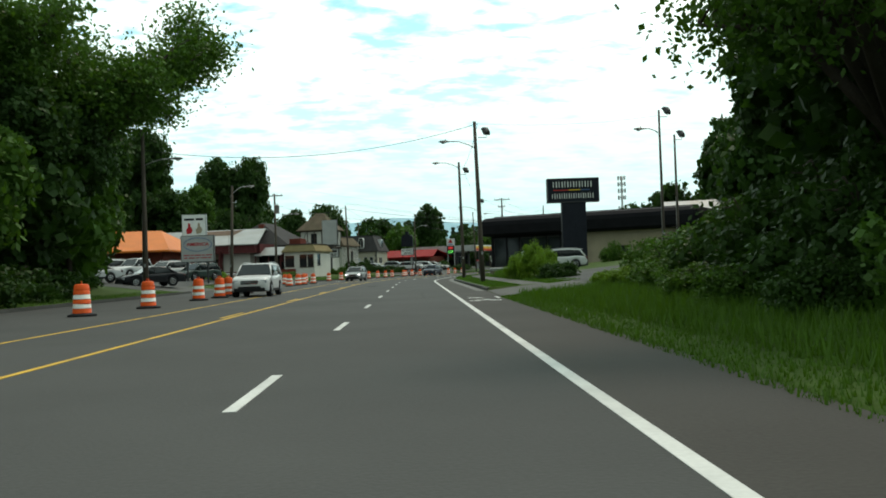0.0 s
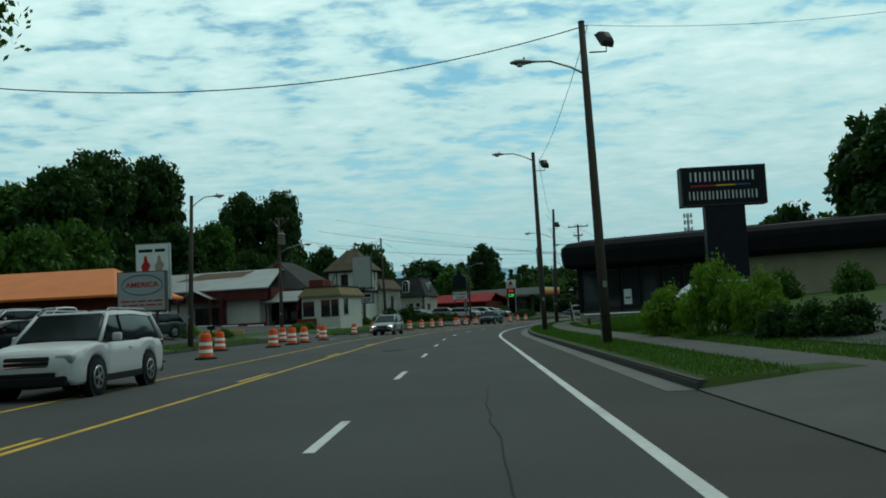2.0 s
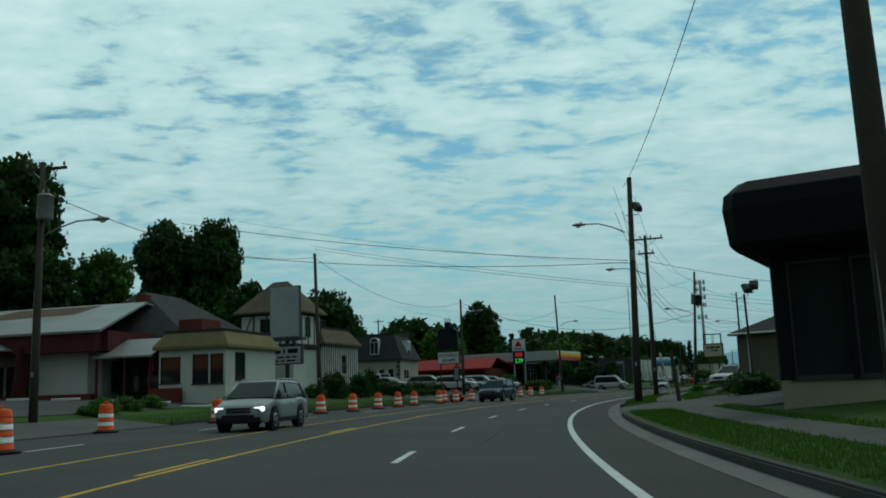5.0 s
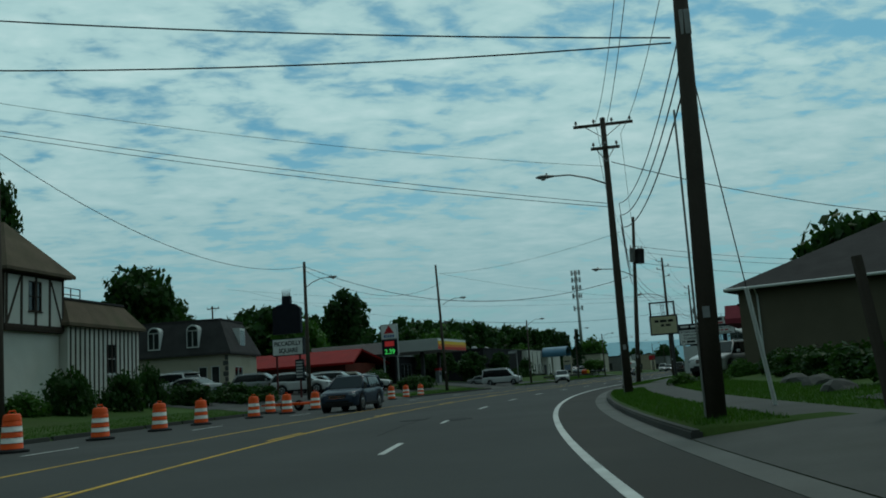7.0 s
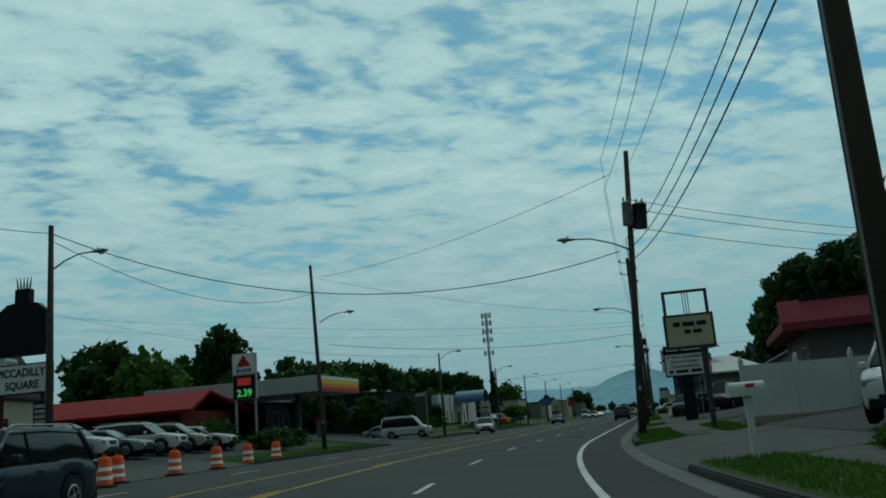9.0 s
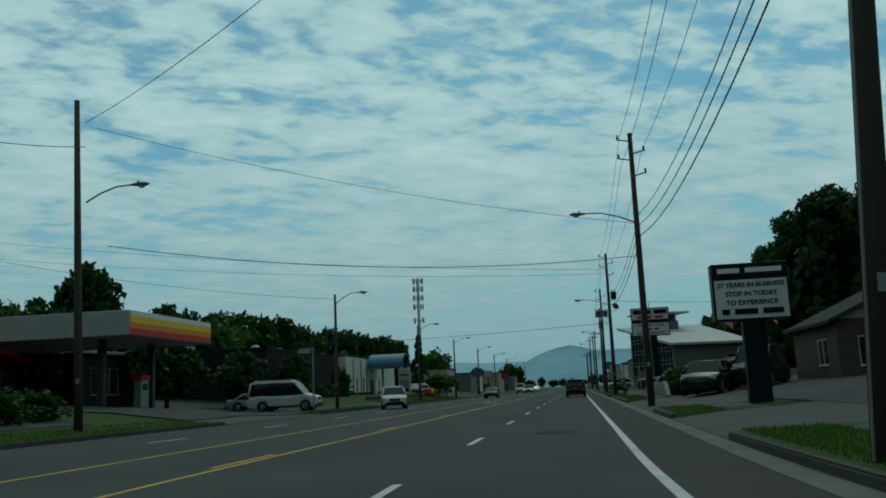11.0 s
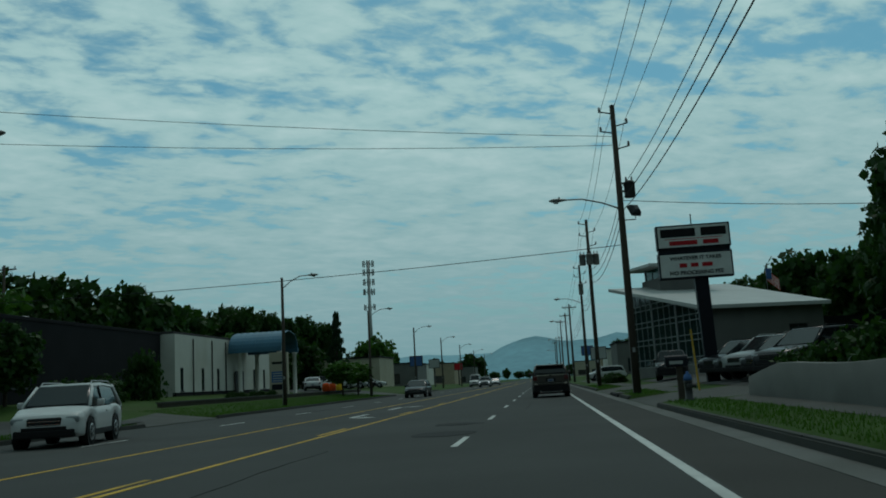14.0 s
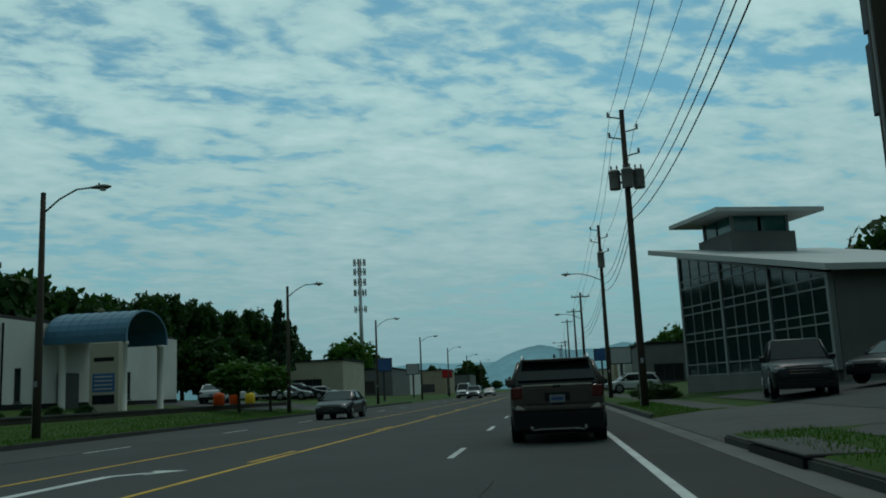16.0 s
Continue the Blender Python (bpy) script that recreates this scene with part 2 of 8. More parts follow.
def gz(s, o):
    """Height of the ground."""
    if -14.3 <= o <= 4.9:
        return 0.0
    fade = float(np.interp(s, (300, 520), (1.0, 0.15)))
    if o > 4.9:
        z = float(np.interp(o, R_O, R_Z))
        if s < 33.0:
            z = min(z, 0.02 + 0.075 * (o - 4.9)) if o < 8 else z
        if o < 8 and any(a <= s <= b for a, b in DRIVES_R):
            z = float(np.interp(o, (4.9, 6.6, 8), (0.0, 0.18, 0.25)))
        return z if o < 12 else 0.6 + (z - 0.6) * fade
    z = float(np.interp(-o, L_O, L_Z))
    if o > -16 and any(a <= s <= b for a, b in DRIVES_L):
        z = float(np.interp(-o, (14.3, 16), (0.0, 0.2)))
    if o > -16:
        return z
    # the side street by the fuel station lies level with the road
    low = float(np.interp(s, (204, 210, 234, 240), (0, 1, 1, 0))) * float(np.interp(-o, (26, 40), (1, 0)))
    return (0.2 + (z - 0.2) * fade) * (1 - 0.85 * low)


# ---- mesh tools ----


def box(bm, x0, x1, y0, y1, z0, z1, m=None):
    vs = [bm.verts.new((x, y, z)) for z in (z0, z1) for y in (y0, y1) for x in (x0, x1)]
    for f in ((0, 2, 3, 1), (4, 5, 7, 6), (0, 1, 5, 4), (1, 3, 7, 5), (3, 2, 6, 7), (2, 0, 4, 6)):
        bm.faces.new([vs[i] for i in f])
    if m is not None:
        bmesh.ops.transform(bm, matrix=m, verts=vs)
    return vs


def ring(bm, center, axis_x, axis_y, r, n):
    return [bm.verts.new(center + axis_x * (r * math.cos(2 * math.pi * i / n)) + axis_y * (r * math.sin(2 * math.pi * i / n))) for i in range(n)]


def tube(bm, points, radii, n=8, caps=True):
    """A round bar through points, with a radius at each."""
    pts = [Vector(p) for p in points]
    if not hasattr(radii, "__len__"):
        radii = [radii] * len(pts)
    rings, ref = [], None
    for i, p in enumerate(pts):
        d = (pts[min(i + 1, len(pts) - 1)] - pts[max(i - 1, 0)]).normalized()
        if ref is None:
            ref = Vector((1, 0, 0)) if abs(d.x) < 0.8 else Vector((0, 1, 0))
        ax = (ref - d * ref.dot(d)).normalized()
        ref = ax
        rings.append(ring(bm, p, ax, d.cross(ax), radii[i], n))
    for a, b in zip(rings, rings[1:]):
        for i in range(n):
            bm.faces.new((a[i], a[(i + 1) % n], b[(i + 1) % n], b[i]))
    if caps:
        bm.faces.new(rings[0][::-1])
        bm.faces.new(rings[-1])


def lathe(bm, profile, n=16, m=None):
    """profile: (radius, height) from bottom to top."""
    rings = [ring(bm, Vector((0, 0, z)), Vector((1, 0, 0)), Vector((0, 1, 0)), max(r, 0.001), n) for r, z in profile]
    for a, b in zip(rings, rings[1:]):
        for i in range(n):
            bm.faces.new((a[i], a[(i + 1) % n], b[(i + 1) % n], b[i]))
    bm.faces.new(rings[0][::-1])
    bm.faces.new(rings[-1])
    if m is not None:
        bmesh.ops.transform(bm, matrix=m, verts=[v for r in rings for v in r])


def loft(bm, sections):
    """A closed skin through rings of equally many points."""
    rows = [[bm.verts.new(p) for p in sec] for sec in sections]
    n = len(rows[0])
    for a, b in zip(rows, rows[1:]):
        for i in range(n):
            bm.faces.new((a[i], a[(i + 1) % n], b[(i + 1) % n], b[i]))
    bm.faces.new(rows[0][::-1])
    bm.faces.new(rows[-1])


def to_mesh(name, bm, material, smooth=False):
    bmesh.ops.recalc_face_normals(bm, faces=bm.faces)
    me = bpy.data.meshes.new(name)
    bm.to_mesh(me)
    bm.free()
    me.materials.append(material)
    if smooth:
        for p in me.polygons:
            p.use_smooth = True
    return me


def part(name, bm, material, parent=None, label="", smooth=False, bevel=0.0):
    ob = new(name, to_mesh(name, bm, material, smooth))
    ob.parent = parent
    if bevel:
        bv = ob.modifiers.new("bevel", "BEVEL")
        bv.width, bv.segments, bv.limit_method = bevel, 2, "ANGLE"
    return tagged(ob, label) if label else ob


def boxed(name, parent, material, *dims, label="", bevel=0.0, m=None):
    bm = bmesh.new()
    box(bm, *dims, m=m)
    return part(name, bm, material, parent, label, bevel=bevel)


def thing(name, m, label, category, group="", kind=""):
    ob = new(name)
    ob.empty_display_size = 0.2
    ob.matrix_basis = m
    return tagged(ob, label, category, group, kind)


def strip(bm, s0, s1, o0, o1, z, step=2.0, rise=None):
    """A ribbon along the road."""
    n = max(1, int(math.ceil((s1 - s0) / step)))
    prev = None
    for i in range(n + 1):
        s = s0 + (s1 - s0) * i / n
        za, zb = (z, z) if rise is None else (rise(s, o0) + z, rise(s, o1) + z)
        cur = (bm.verts.new(at(s, o0, za)), bm.verts.new(at(s, o1, zb)))
        if prev:
            bm.faces.new((prev[0], prev[1], cur[1], cur[0]))
        prev = cur


def solid_strip(bm, s0, s1, o0, o1, z0, z1, step=2.0):
    """A bar of rectangular section along the road."""
    n = max(1, int(math.ceil((s1 - s0) / step)))
    loft(bm, [[at(s0 + (s1 - s0) * i / n, o, z) for o, z in ((o0, z0), (o1, z0), (o1, z1), (o0, z1))] for i in range(n + 1)])


def structure(name, bm, material, label="", smooth=False):
    return tagged(part(name, bm, material, None, "", smooth), label, "", "", "structure")


# ---- ground and road ----
bm = bmesh.new()
o_grid = [-200, -140, -90, -60, -40, -30, -26, -23, -20, -18, -16, -14.5, -14.3, -10, -5, 0, 4.88, 4.9, 5.1, 6.5, 8, 10, 12, 15, 20, 25, 30, 45, 60, 90, 120, 150]
s_grid = sorted({*range(0, 420, 6), *(e + d for r in DRIVES_R + DRIVES_L for e in r for d in (-0.02, 0.02))})
s_grid = [-75, -50, -25] + s_grid + [440, 480, 540, 620, 750, 900, 1200, 1800, 3000]
rows = []
for i, s in enumerate(s_grid):
    row = []
    f = i / (len(s_grid) - 1)
    far_y = -2500 + 6500 * f
    row.append(bm.verts.new((-4000, far_y, 5)))
    for o in o_grid:
        z = gz(s, o) if not (-14.4 < o < 4.89) else -0.05
        if o < -59 or o > 59:
            z += 0.12 * noise.noise(Vector((s * 0.11, o * 0.11, 0)))
        row.append(bm.verts.new(at(s, o, z)))
    row.append(bm.verts.new((4000 if s < 1000 else 4000, far_y, 12)))
    rows.append(row)
for a, b in zip(rows, rows[1:]):
    for i in range(len(a) - 1):
        bm.faces.new((a[i], a[i + 1], b[i + 1], b[i]))
structure("ground", bm, GRASS, "mown grass and weedy verge beside the road", smooth=True)

bm = bmesh.new()
strip(bm, -70, 1400, -14.25, 3.24, 0.0, 3.0)
structure("road", bm, ASPHALT, "worn grey asphalt road with five lanes")
bm = bmesh.new()
strip(bm, -70, 41.5, 3.24, 4.9, 0.0, 3.0)
strip(bm, 41.5, 1400, 3.24, 4.45, 0.0, 3.0)
structure("road_shoulder", bm, SHOULDER, "paler brownish asphalt shoulder outside the edge line")
bm = bmesh.new()
solid_strip(bm, 41.5, 420, 4.45, 4.9, -0.04, 0.008, 3.0)
structure("gutter", bm, mat("gutter_concrete", (0.12, 0.12, 0.113), 0.85, vary=0.25, scale=0.7, fine=30, bump=0.2, dirt=(0.07, 0.07, 0.062), dirt_amount=0.6), "pale concrete gutter along the kerb")

# driveways break the kerb on either side


def kerb_runs(drives, s0, s1):
    out, s = [], s0
    for a, b in drives:
        out.append((s, a))
        s = b
    return out + [(s, s1)]


def kerb_side(o0, o1, drives, side):
    long = {}
    base = thing("kerb_" + side, Matrix(), "weathered concrete kerb stones along the road", "kerb", kind="structure")
    for a, b in kerb_runs(drives, -20, 330)[1 if side == "right" else 0:]:
        n = max(1, round((b - a) / 3.0))
        for i in range(n):
            s = a + (b - a) * (i + 0.5) / n
            ln = (b - a) / n - 0.012
            key = round(ln, 2)
            if key not in long:
                bm = bmesh.new()
                box(bm, o0, o1, -ln / 2, ln / 2, -0.1, 0.15)
                bmesh.ops.bevel(bm, geom=[e for e in bm.edges if all(v.co.z > 0.1 for v in e.verts)], offset=0.03, segments=2, affect="EDGES")
                long[key] = to_mesh("kerb_stone", bm, KERB)
            ob = new("kerb_stone", long[key])
            ob.parent = base
            ob.matrix_basis = spot(s, 0, 0)
    return base


bm = bmesh.new()
for a, b in kerb_runs(DRIVES_R, 41.5, 330)[1:]:
    strip(bm, a, b, 6.6, 7.9, 0.012, 2.0, gz)
structure("pavement", bm, CONCRETE, "narrow concrete pavement set in the grass verge")
bm = bmesh.new()
for a, b in DRIVES_R:
    for p, q in ((4.9, 6.6), (6.6, 8.0), (8.0, 9.0)):
        strip(bm, a, b, p, q, 0.02, 1.0, gz)
for a, b in DRIVES_L:
    strip(bm, a, b, -16, -14.3, 0.02, 1.0, gz)
    strip(bm, a, b, -17.5, -16, 0.02, 1.0, gz)
structure("driveway", bm, CONCRETE, "concrete driveway aprons that cross the verge")
# parking yards of old asphalt
bm = bmesh.new()


def yard(a, b, o0, o1):
    cuts = sorted({o0, o1} | {o for o in list(R_O) + [-k for k in L_O] if o0 < o < o1})
    for p, q in zip(cuts, cuts[1:]):
        strip(bm, a, b, p, q, 0.03 if a != 196 else 0.06, 3.0, gz)


for a, b, o0, o1 in ((36, 60, 9.0, 30), (99, 118, 8.6, 26), (147, 172, 9, 18), (176, 242, 9.0, 26), (243, 268, 9.0, 18)):
    yard(a, b, o0, o1)
for a, b, o0, o1 in ((60, 92, -34, -17.2), (95, 124, -44, -19), (147, 190, -36, -17.5), (196, 236, -48, -16.2), (284, 300, -40, -17.5)):
    yard(a, b, o0, o1)
structure("parking_yard", bm, OLD_ASPHALT, "grey asphalt parking yards beside the road")


# ---- road paint ----
for k in range(-2, 34):
    s = 7.6 + 9.8 * k
    bm = bmesh.new()
    solid_strip(bm, s, s + 2.55, -0.06, 0.06, 0.001, 0.006)
    tagged(part("lane_dash", bm, PAINT_W), "short white lane dash on the asphalt", "road marking", "lane dashes", "structure")
TURN_S, TURN_A, TURN_B = (-20, 10, 31, 70, 110, 180, 230, 700), (-3.48, -3.48, -3.5, -3.55, -3.56, -3.63, -3.67, -3.68), (-6.39, -6.39, -6.4, -6.52, -6.61, -6.74, -6.8, -6.8)


def painted_curve(name, offsets, shift, s0, s1, width, material, label, group=""):
    bm = bmesh.new()
    n = max(2, int((s1 - s0) / 1.5))
    rows = []
    for i in range(n + 1):
        s = s0 + (s1 - s0) * i / n
        o = float(np.interp(s, TURN_S, offsets)) + shift
        rows.append([at(s, o + d, z) for d, z in ((-width / 2, 0.001), (width / 2, 0.001), (width / 2, 0.006), (-width / 2, 0.006))])
    loft(bm, rows)
    return tagged(part(name, bm, material), label, "road marking", group, "structure")


painted_curve("edge_line", (3.17, 3.17, 3.17, 3.17, 3.15, 3.13, 3.11, 3.1), 0, -20, 600, 0.14, PAINT_W, "solid white edge line along the lane")
painted_curve("turn_lane_line", TURN_A, 0, -20, 600, 0.11, PAINT_Y, "solid yellow line of the centre turn lane")
painted_curve("turn_lane_line", TURN_B, 0, -20, 600, 0.11, PAINT_Y, "faded yellow line of the centre turn lane")
for k in range(0, 30):
    s = 24 + 12.2 * k
    painted_curve("turn_lane_dash", TURN_A, -0.24, s, s + 3.0, 0.1, PAINT_Y, "broken yellow dash beside the turn lane line", "turn lane dashes")
for k in range(8, 40):
    s = 4 + 9.8 * k
    painted_curve("lane_dash", TURN_B, -3.4, s, s + 2.5, 0.1, PAINT_W, "worn white lane dash on the asphalt", "lane dashes")


TAR = mat("road_tar", (0.022, 0.022, 0.023), 0.8, vary=0.3, scale=3, fine=40, bump=0.3)


def flat_shape(name, outline_lists, m, material, label):
    bm = bmesh.new()
    for outline in outline_lists:
        lo = [bm.verts.new((x, y, 0.001)) for x, y in outline]
        hi = [bm.verts.new((x, y, 0.007)) for x, y in outline]
        bm.faces.new(hi)
        for i in range(len(lo)):
            j = (i + 1) % len(lo)
            bm.faces.new((lo[i], lo[j], hi[j], hi[i]))
    bmesh.ops.triangulate(bm, faces=bm.faces)
    ob = part(name, bm, material)
    ob.matrix_basis = m
    return tagged(ob, label, "road marking", "", "structure")


def annulus(cx, cy, r0, r1, n=18):
    out = []
    for i in range(n):
        a, b = 2 * math.pi * i / n, 2 * math.pi * (i + 1) / n
        out.append([(cx + r1 * math.cos(a), cy + r1 * math.sin(a)), (cx + r1 * math.cos(b), cy + r1 * math.sin(b)), (cx + r0 * math.cos(b), cy + r0 * math.sin(b)), (cx + r0 * math.cos(a), cy + r0 * math.sin(a))])
    return out


def bar2(x0, y0, x1, y1, wd):
    d = Vector((x1 - x0, y1 - y0)).normalized()
    n = Vector((-d.y, d.x)) * wd / 2
    return [(x0 + n.x, y0 + n.y), (x1 + n.x, y1 + n.y), (x1 - n.x, y1 - n.y), (x0 - n.x, y0 - n.y)]


bike = annulus(-0.36, 0.0, 0.15, 0.20) + annulus(0.36, 0.0, 0.15, 0.20) + [bar2(-0.36, 0, -0.06, 0.05, 0.05), bar2(-0.06, 0.05, 0.1, 0.30, 0.05), bar2(-0.22, 0.30, 0.1, 0.30, 0.05), bar2(-0.36, 0, -0.2, 0.36, 0.05), bar2(0.36, 0, 0.1, 0.30, 0.05), bar2(0.02, 0.42, 0.24, 0.5, 0.1)]
flat_shape("bicycle_symbol", bike, spot(30.0, 3.95, 0.0) @ Matrix.Diagonal((1, 2.0, 1, 1)), PAINT_W, "worn white bicycle symbol on the asphalt")
flat_shape("lane_arrow", [bar2(0.1, 0, 0.1, 0.55, 0.13), [(-0.2, 0.5), (0.4, 0.5), (0.1, 1.0)]], spot(32.2, 3.95, 0.0, 30), PAINT_W, "small white arrow on the asphalt")
flat_shape("stub_line", [bar2(0, 0, 0, 1.7, 0.1)], spot(31.75, 4.6, 0.0), PAINT_W, "short white line beside the gutter")
for s, sign in ((231.5, -1), (240.5, 1)):
    arrow = [bar2(0, -1.9, 0, 1.0, 0.22), bar2(0, 1.0, 0.55 * sign, 1.5, 0.22), [(0.4 * sign, 1.9), (1.05 * sign, 1.75), (0.55 * sign, 1.1)]]
    flat_shape("turn_arrow", arrow, spot(s, -5.6, 0.0, 0 if sign > 0 else 180), PAINT_W, "white turn arrow in the centre lane")

# patches and tar-sealed cracks
for s, o, a, b in ((217.3, -0.6, 0.75, 0.9), (221.5, -0.75, 0.6, 0.7), (127.2, 0.25, 0.35, 0.8), (128.3, -1.3, 0.4, 0.6), (64.0, -1.6, 0.5, 1.1), (178.0, 1.6, 0.5, 0.7)):
    outline = [(a * math.cos(k * math.pi / 5) * (1 + 0.2 * math.sin(3 * k + s)), b * math.sin(k * math.pi / 5)) for k in range(10)]
    flat_shape("road_patch", [outline], spot(s, o, 0.0), TAR, "dark asphalt patch in the road surface")
rnd = random.Random(3)
for s0, o in ((34, 1.9), (58, -2.3), (90, 1.2), (121, -1.0), (146, -4.9), (181, 1.0), (204, -2.2), (229, 0.9), (240, -10.2), (100, -9.0)):
    x, line = 0.0, []
    for k in range(14):
        nx = x + rnd.uniform(-0.05, 0.05)
        line.append(bar2(x, 0.7 * k, nx, 0.7 * (k + 1), 0.018))
        x = nx
    flat_shape("sealed_crack", line, spot(s0, o, -0.0015), TAR, "thin tar-sealed crack along the lane")

# ---- distant hills ----
def ridge(name, s, o0, o1, base, heights, material, label, seed):
    bm = bmesh.new()
    n = 90
    top, low, back = [], [], []
    for i in range(n + 1):
        f = i / n
        o = o0 + (o1 - o0) * f
        k = min(int(f * (len(heights) - 1)), len(heights) - 2)
        w = f * (len(heights) - 1) - k
        w = w * w * (3 - 2 * w)
        h = heights[k] * (1 - w) + heights[k + 1] * w
        h += 16 * noise.noise(Vector((f * 21, seed, 0))) + 7 * noise.noise(Vector((f * 55, seed, 3)))
        p = at(s, o)
        top.append(bm.verts.new((p.x, p.y, max(h, base + 1))))
        low.append(bm.verts.new(at(s - 500, o, base)))
        back.append(bm.verts.new(at(s + 500, o, base)))
    for i in range(n):
        bm.faces.new((low[i], low[i + 1], top[i + 1], top[i]))
        bm.faces.new((top[i], top[i + 1], back[i + 1], back[i]))
    return tagged(part(name, bm, material, None, "", True), label, "hills", "", "structure")


# both ridges look hazy only through their painted pale blue
ridge("backdrop_hills", 2900, -2600, 2600, -20, (130, 160, 185, 190, 150, 92, 84, 100, 120, 130, 120, 130, 150, 150), HILL_FAR, "far hills with haze painted in as blue-grey colour", 2.0)
ridge("backdrop_ridge", 2300, -560, 1900, -20, (0, 20, 92, 88, 84, 96, 92, 104, 110, 100), HILL, "wooded ridge at the end of the road with haze painted into its colour", 7.0)


# ---- utility poles, lamps and cables ----
def lamp_on(pole, z, side, reach, rise=0.55):
    """A street lamp on a curved arm. side: -1 reaches to the left."""
    bm = bmesh.new()
    tube(bm, [(0.1 * side, 0, z - 0.55), (reach * 0.35 * side, 0, z - 0.55 + rise * 0.55), (reach * 0.72 * side, 0, z - 0.55 + rise * 0.97), (reach * side, 0, z - 0.55 + rise)], 0.035, 8)
    part("lamp_arm", bm, STEEL, pole, "grey steel lamp arm", True)
    bm = bmesh.new()
    prof = [(-0.02, 0.05), (0.12, 0.09), (0.4, 0.17), (0.62, 0.16), (0.78, 0.08), (0.82, 0.02)]
    loft(bm, [[Vector((side * (reach + d), r * math.cos(a), z - 0.55 + rise + 0.55 * r * math.sin(a) * (1.0 if math.sin(a) > 0 else 0.9))) for a in [2 * math.pi * k / 12 for k in range(12)]] for d, r in prof])
    head = part("lamp_head", bm, LAMP_GREY, pole, "grey cobra-head street lamp", True)
    bm = bmesh.new()
    lathe(bm, [(0.03, 0), (0.09, 0.01), (0.13, 0.07)], 12, Matrix.Translation((side * (reach + 0.5), 0, z - 0.55 + rise - 0.145)))
    part("lens", bm, LENS, head, "pale prismatic lens", True)
    bm = bmesh.new()
    lathe(bm, [(0.035, 0), (0.035, 0.06), (0.02, 0.08)], 8, Matrix.Translation((side * (reach + 0.35), 0, z - 0.55 + rise + 0.08)))
    part("photocell", bm, DARK_STEEL, head)


def crossarm(pole, z, half, y=0.0, pins=4):
    bm = bmesh.new()
    box(bm, -half, half, 0.12 + y, 0.22 + y, z - 0.06, z + 0.06)
    part("crossarm", bm, POLE_WOOD, pole, "wooden crossarm", bevel=0.01)
    for k in range(pins):
        x = -half + 0.12 + (2 * half - 0.24) * k / (pins - 1)
        bm = bmesh.new()
        lathe(bm, [(0.02, 0), (0.02, 0.06), (0.055, 0.07), (0.06, 0.12), (0.04, 0.15), (0.05, 0.18), (0.02, 0.21)], 8, Matrix.Translation((x, 0.17 + y, z + 0.06)))
        part("insulator", bm, CERAMIC, pole, "", True)
    for sgn in (-1, 1):
        bm = bmesh.new()
        tube(bm, [(0, 0.15 + y, z - 0.6), (sgn * half * 0.6, 0.17 + y, z - 0.05)], 0.018, 6)
        part("brace", bm, STEEL, pole)


def transformer(pole, z, x, y=-0.1, r=0.26, h=0.95, material=None):
    bm = bmesh.new()
    lathe(bm, [(r * 0.96, 0), (r, 0.03), (r, h - 0.08), (r * 1.05, h - 0.07), (r * 1.05, h - 0.03), (r * 0.7, h + 0.04), (0.06, h + 0.06)], 16, Matrix.Translation((x, y, z)))
    can = part("transformer", bm, material or LAMP_GREY, pole, "grey transformer can", True)
    for k in (-0.12, 0.12):
        bm = bmesh.new()
        lathe(bm, [(0.03, 0), (0.05, 0.05), (0.03, 0.1), (0.05, 0.15), (0.02, 0.24)], 8, Matrix.Translation((x + k, y, z + h)))
        part("bushing", bm, CERAMIC, can, "", True)
    for dz in (0.25, 0.6):
        boxed("bracket", can, DARK_STEEL, min(0, x) - 0.03, max(0, x), y - 0.04, y + 0.04, z + dz, z + dz + 0.08)


def floodlight(pole, z, x, turn):
    bm = bmesh.new()
    tube(bm, [(0, 0, z - 0.1), (x, 0, z - 0.1), (x, 0, z + 0.12)], 0.025, 6)
    part("flood_bracket", bm, DARK_STEEL, pole)
    bm = bmesh.new()
    m = Matrix.Translation((x, 0, z + 0.35)) @ Matrix.Rotation(radians(turn), 4, "Z") @ Matrix.Rotation(radians(-35), 4, "X")
    loft(bm, [[m @ Vector((sx * wd, y, sz * wd * 1.15)) for sx, sz in ((-1, -1), (1, -1), (1, 1), (-1, 1))] for y, wd in ((-0.14, 0.12), (-0.05, 0.2), (0.14, 0.25))])
    part("floodlight", bm, DARK_STEEL, pole, "black box floodlight", bevel=0.015)


def pole(s, o, h, lean=(0, 0), r=0.15, label="weathered wooden utility pole beside the road", steps=False):
    p = thing("utility_pole", spot(s, o), label, "utility pole", "utility poles")
    bm = bmesh.new()
    tube(bm, [(0, 0, -0.4), (lean[0] * 0.3, lean[1] * 0.3, h * 0.3), (lean[0], lean[1], h)], [r * 1.12, r, r * 0.68], 12)
    part("pole", bm, POLE_WOOD, p, "", True)
    bm = bmesh.new()
    lathe(bm, [(r * 0.75, 0), (r * 0.75, 0.03), (0.02, 0.07)], 10, Matrix.Translation((lean[0], lean[1], h)))
    part("cap", bm, DARK_STEEL, p)
    bm = bmesh.new()
    tube(bm, [(-r - 0.01, -0.06, 0.0), (-r * 0.85, -0.05, h * 0.5)], 0.02, 6)
    part("conduit", bm, LAMP_GREY, p, "grey cable conduit")
    bm = bmesh.new()
    box(bm, -0.06, 0.06, -r - 0.03, -r - 0.005, 1.75, 1.95)
    part("pole_tag", bm, STEEL, p)
    return p


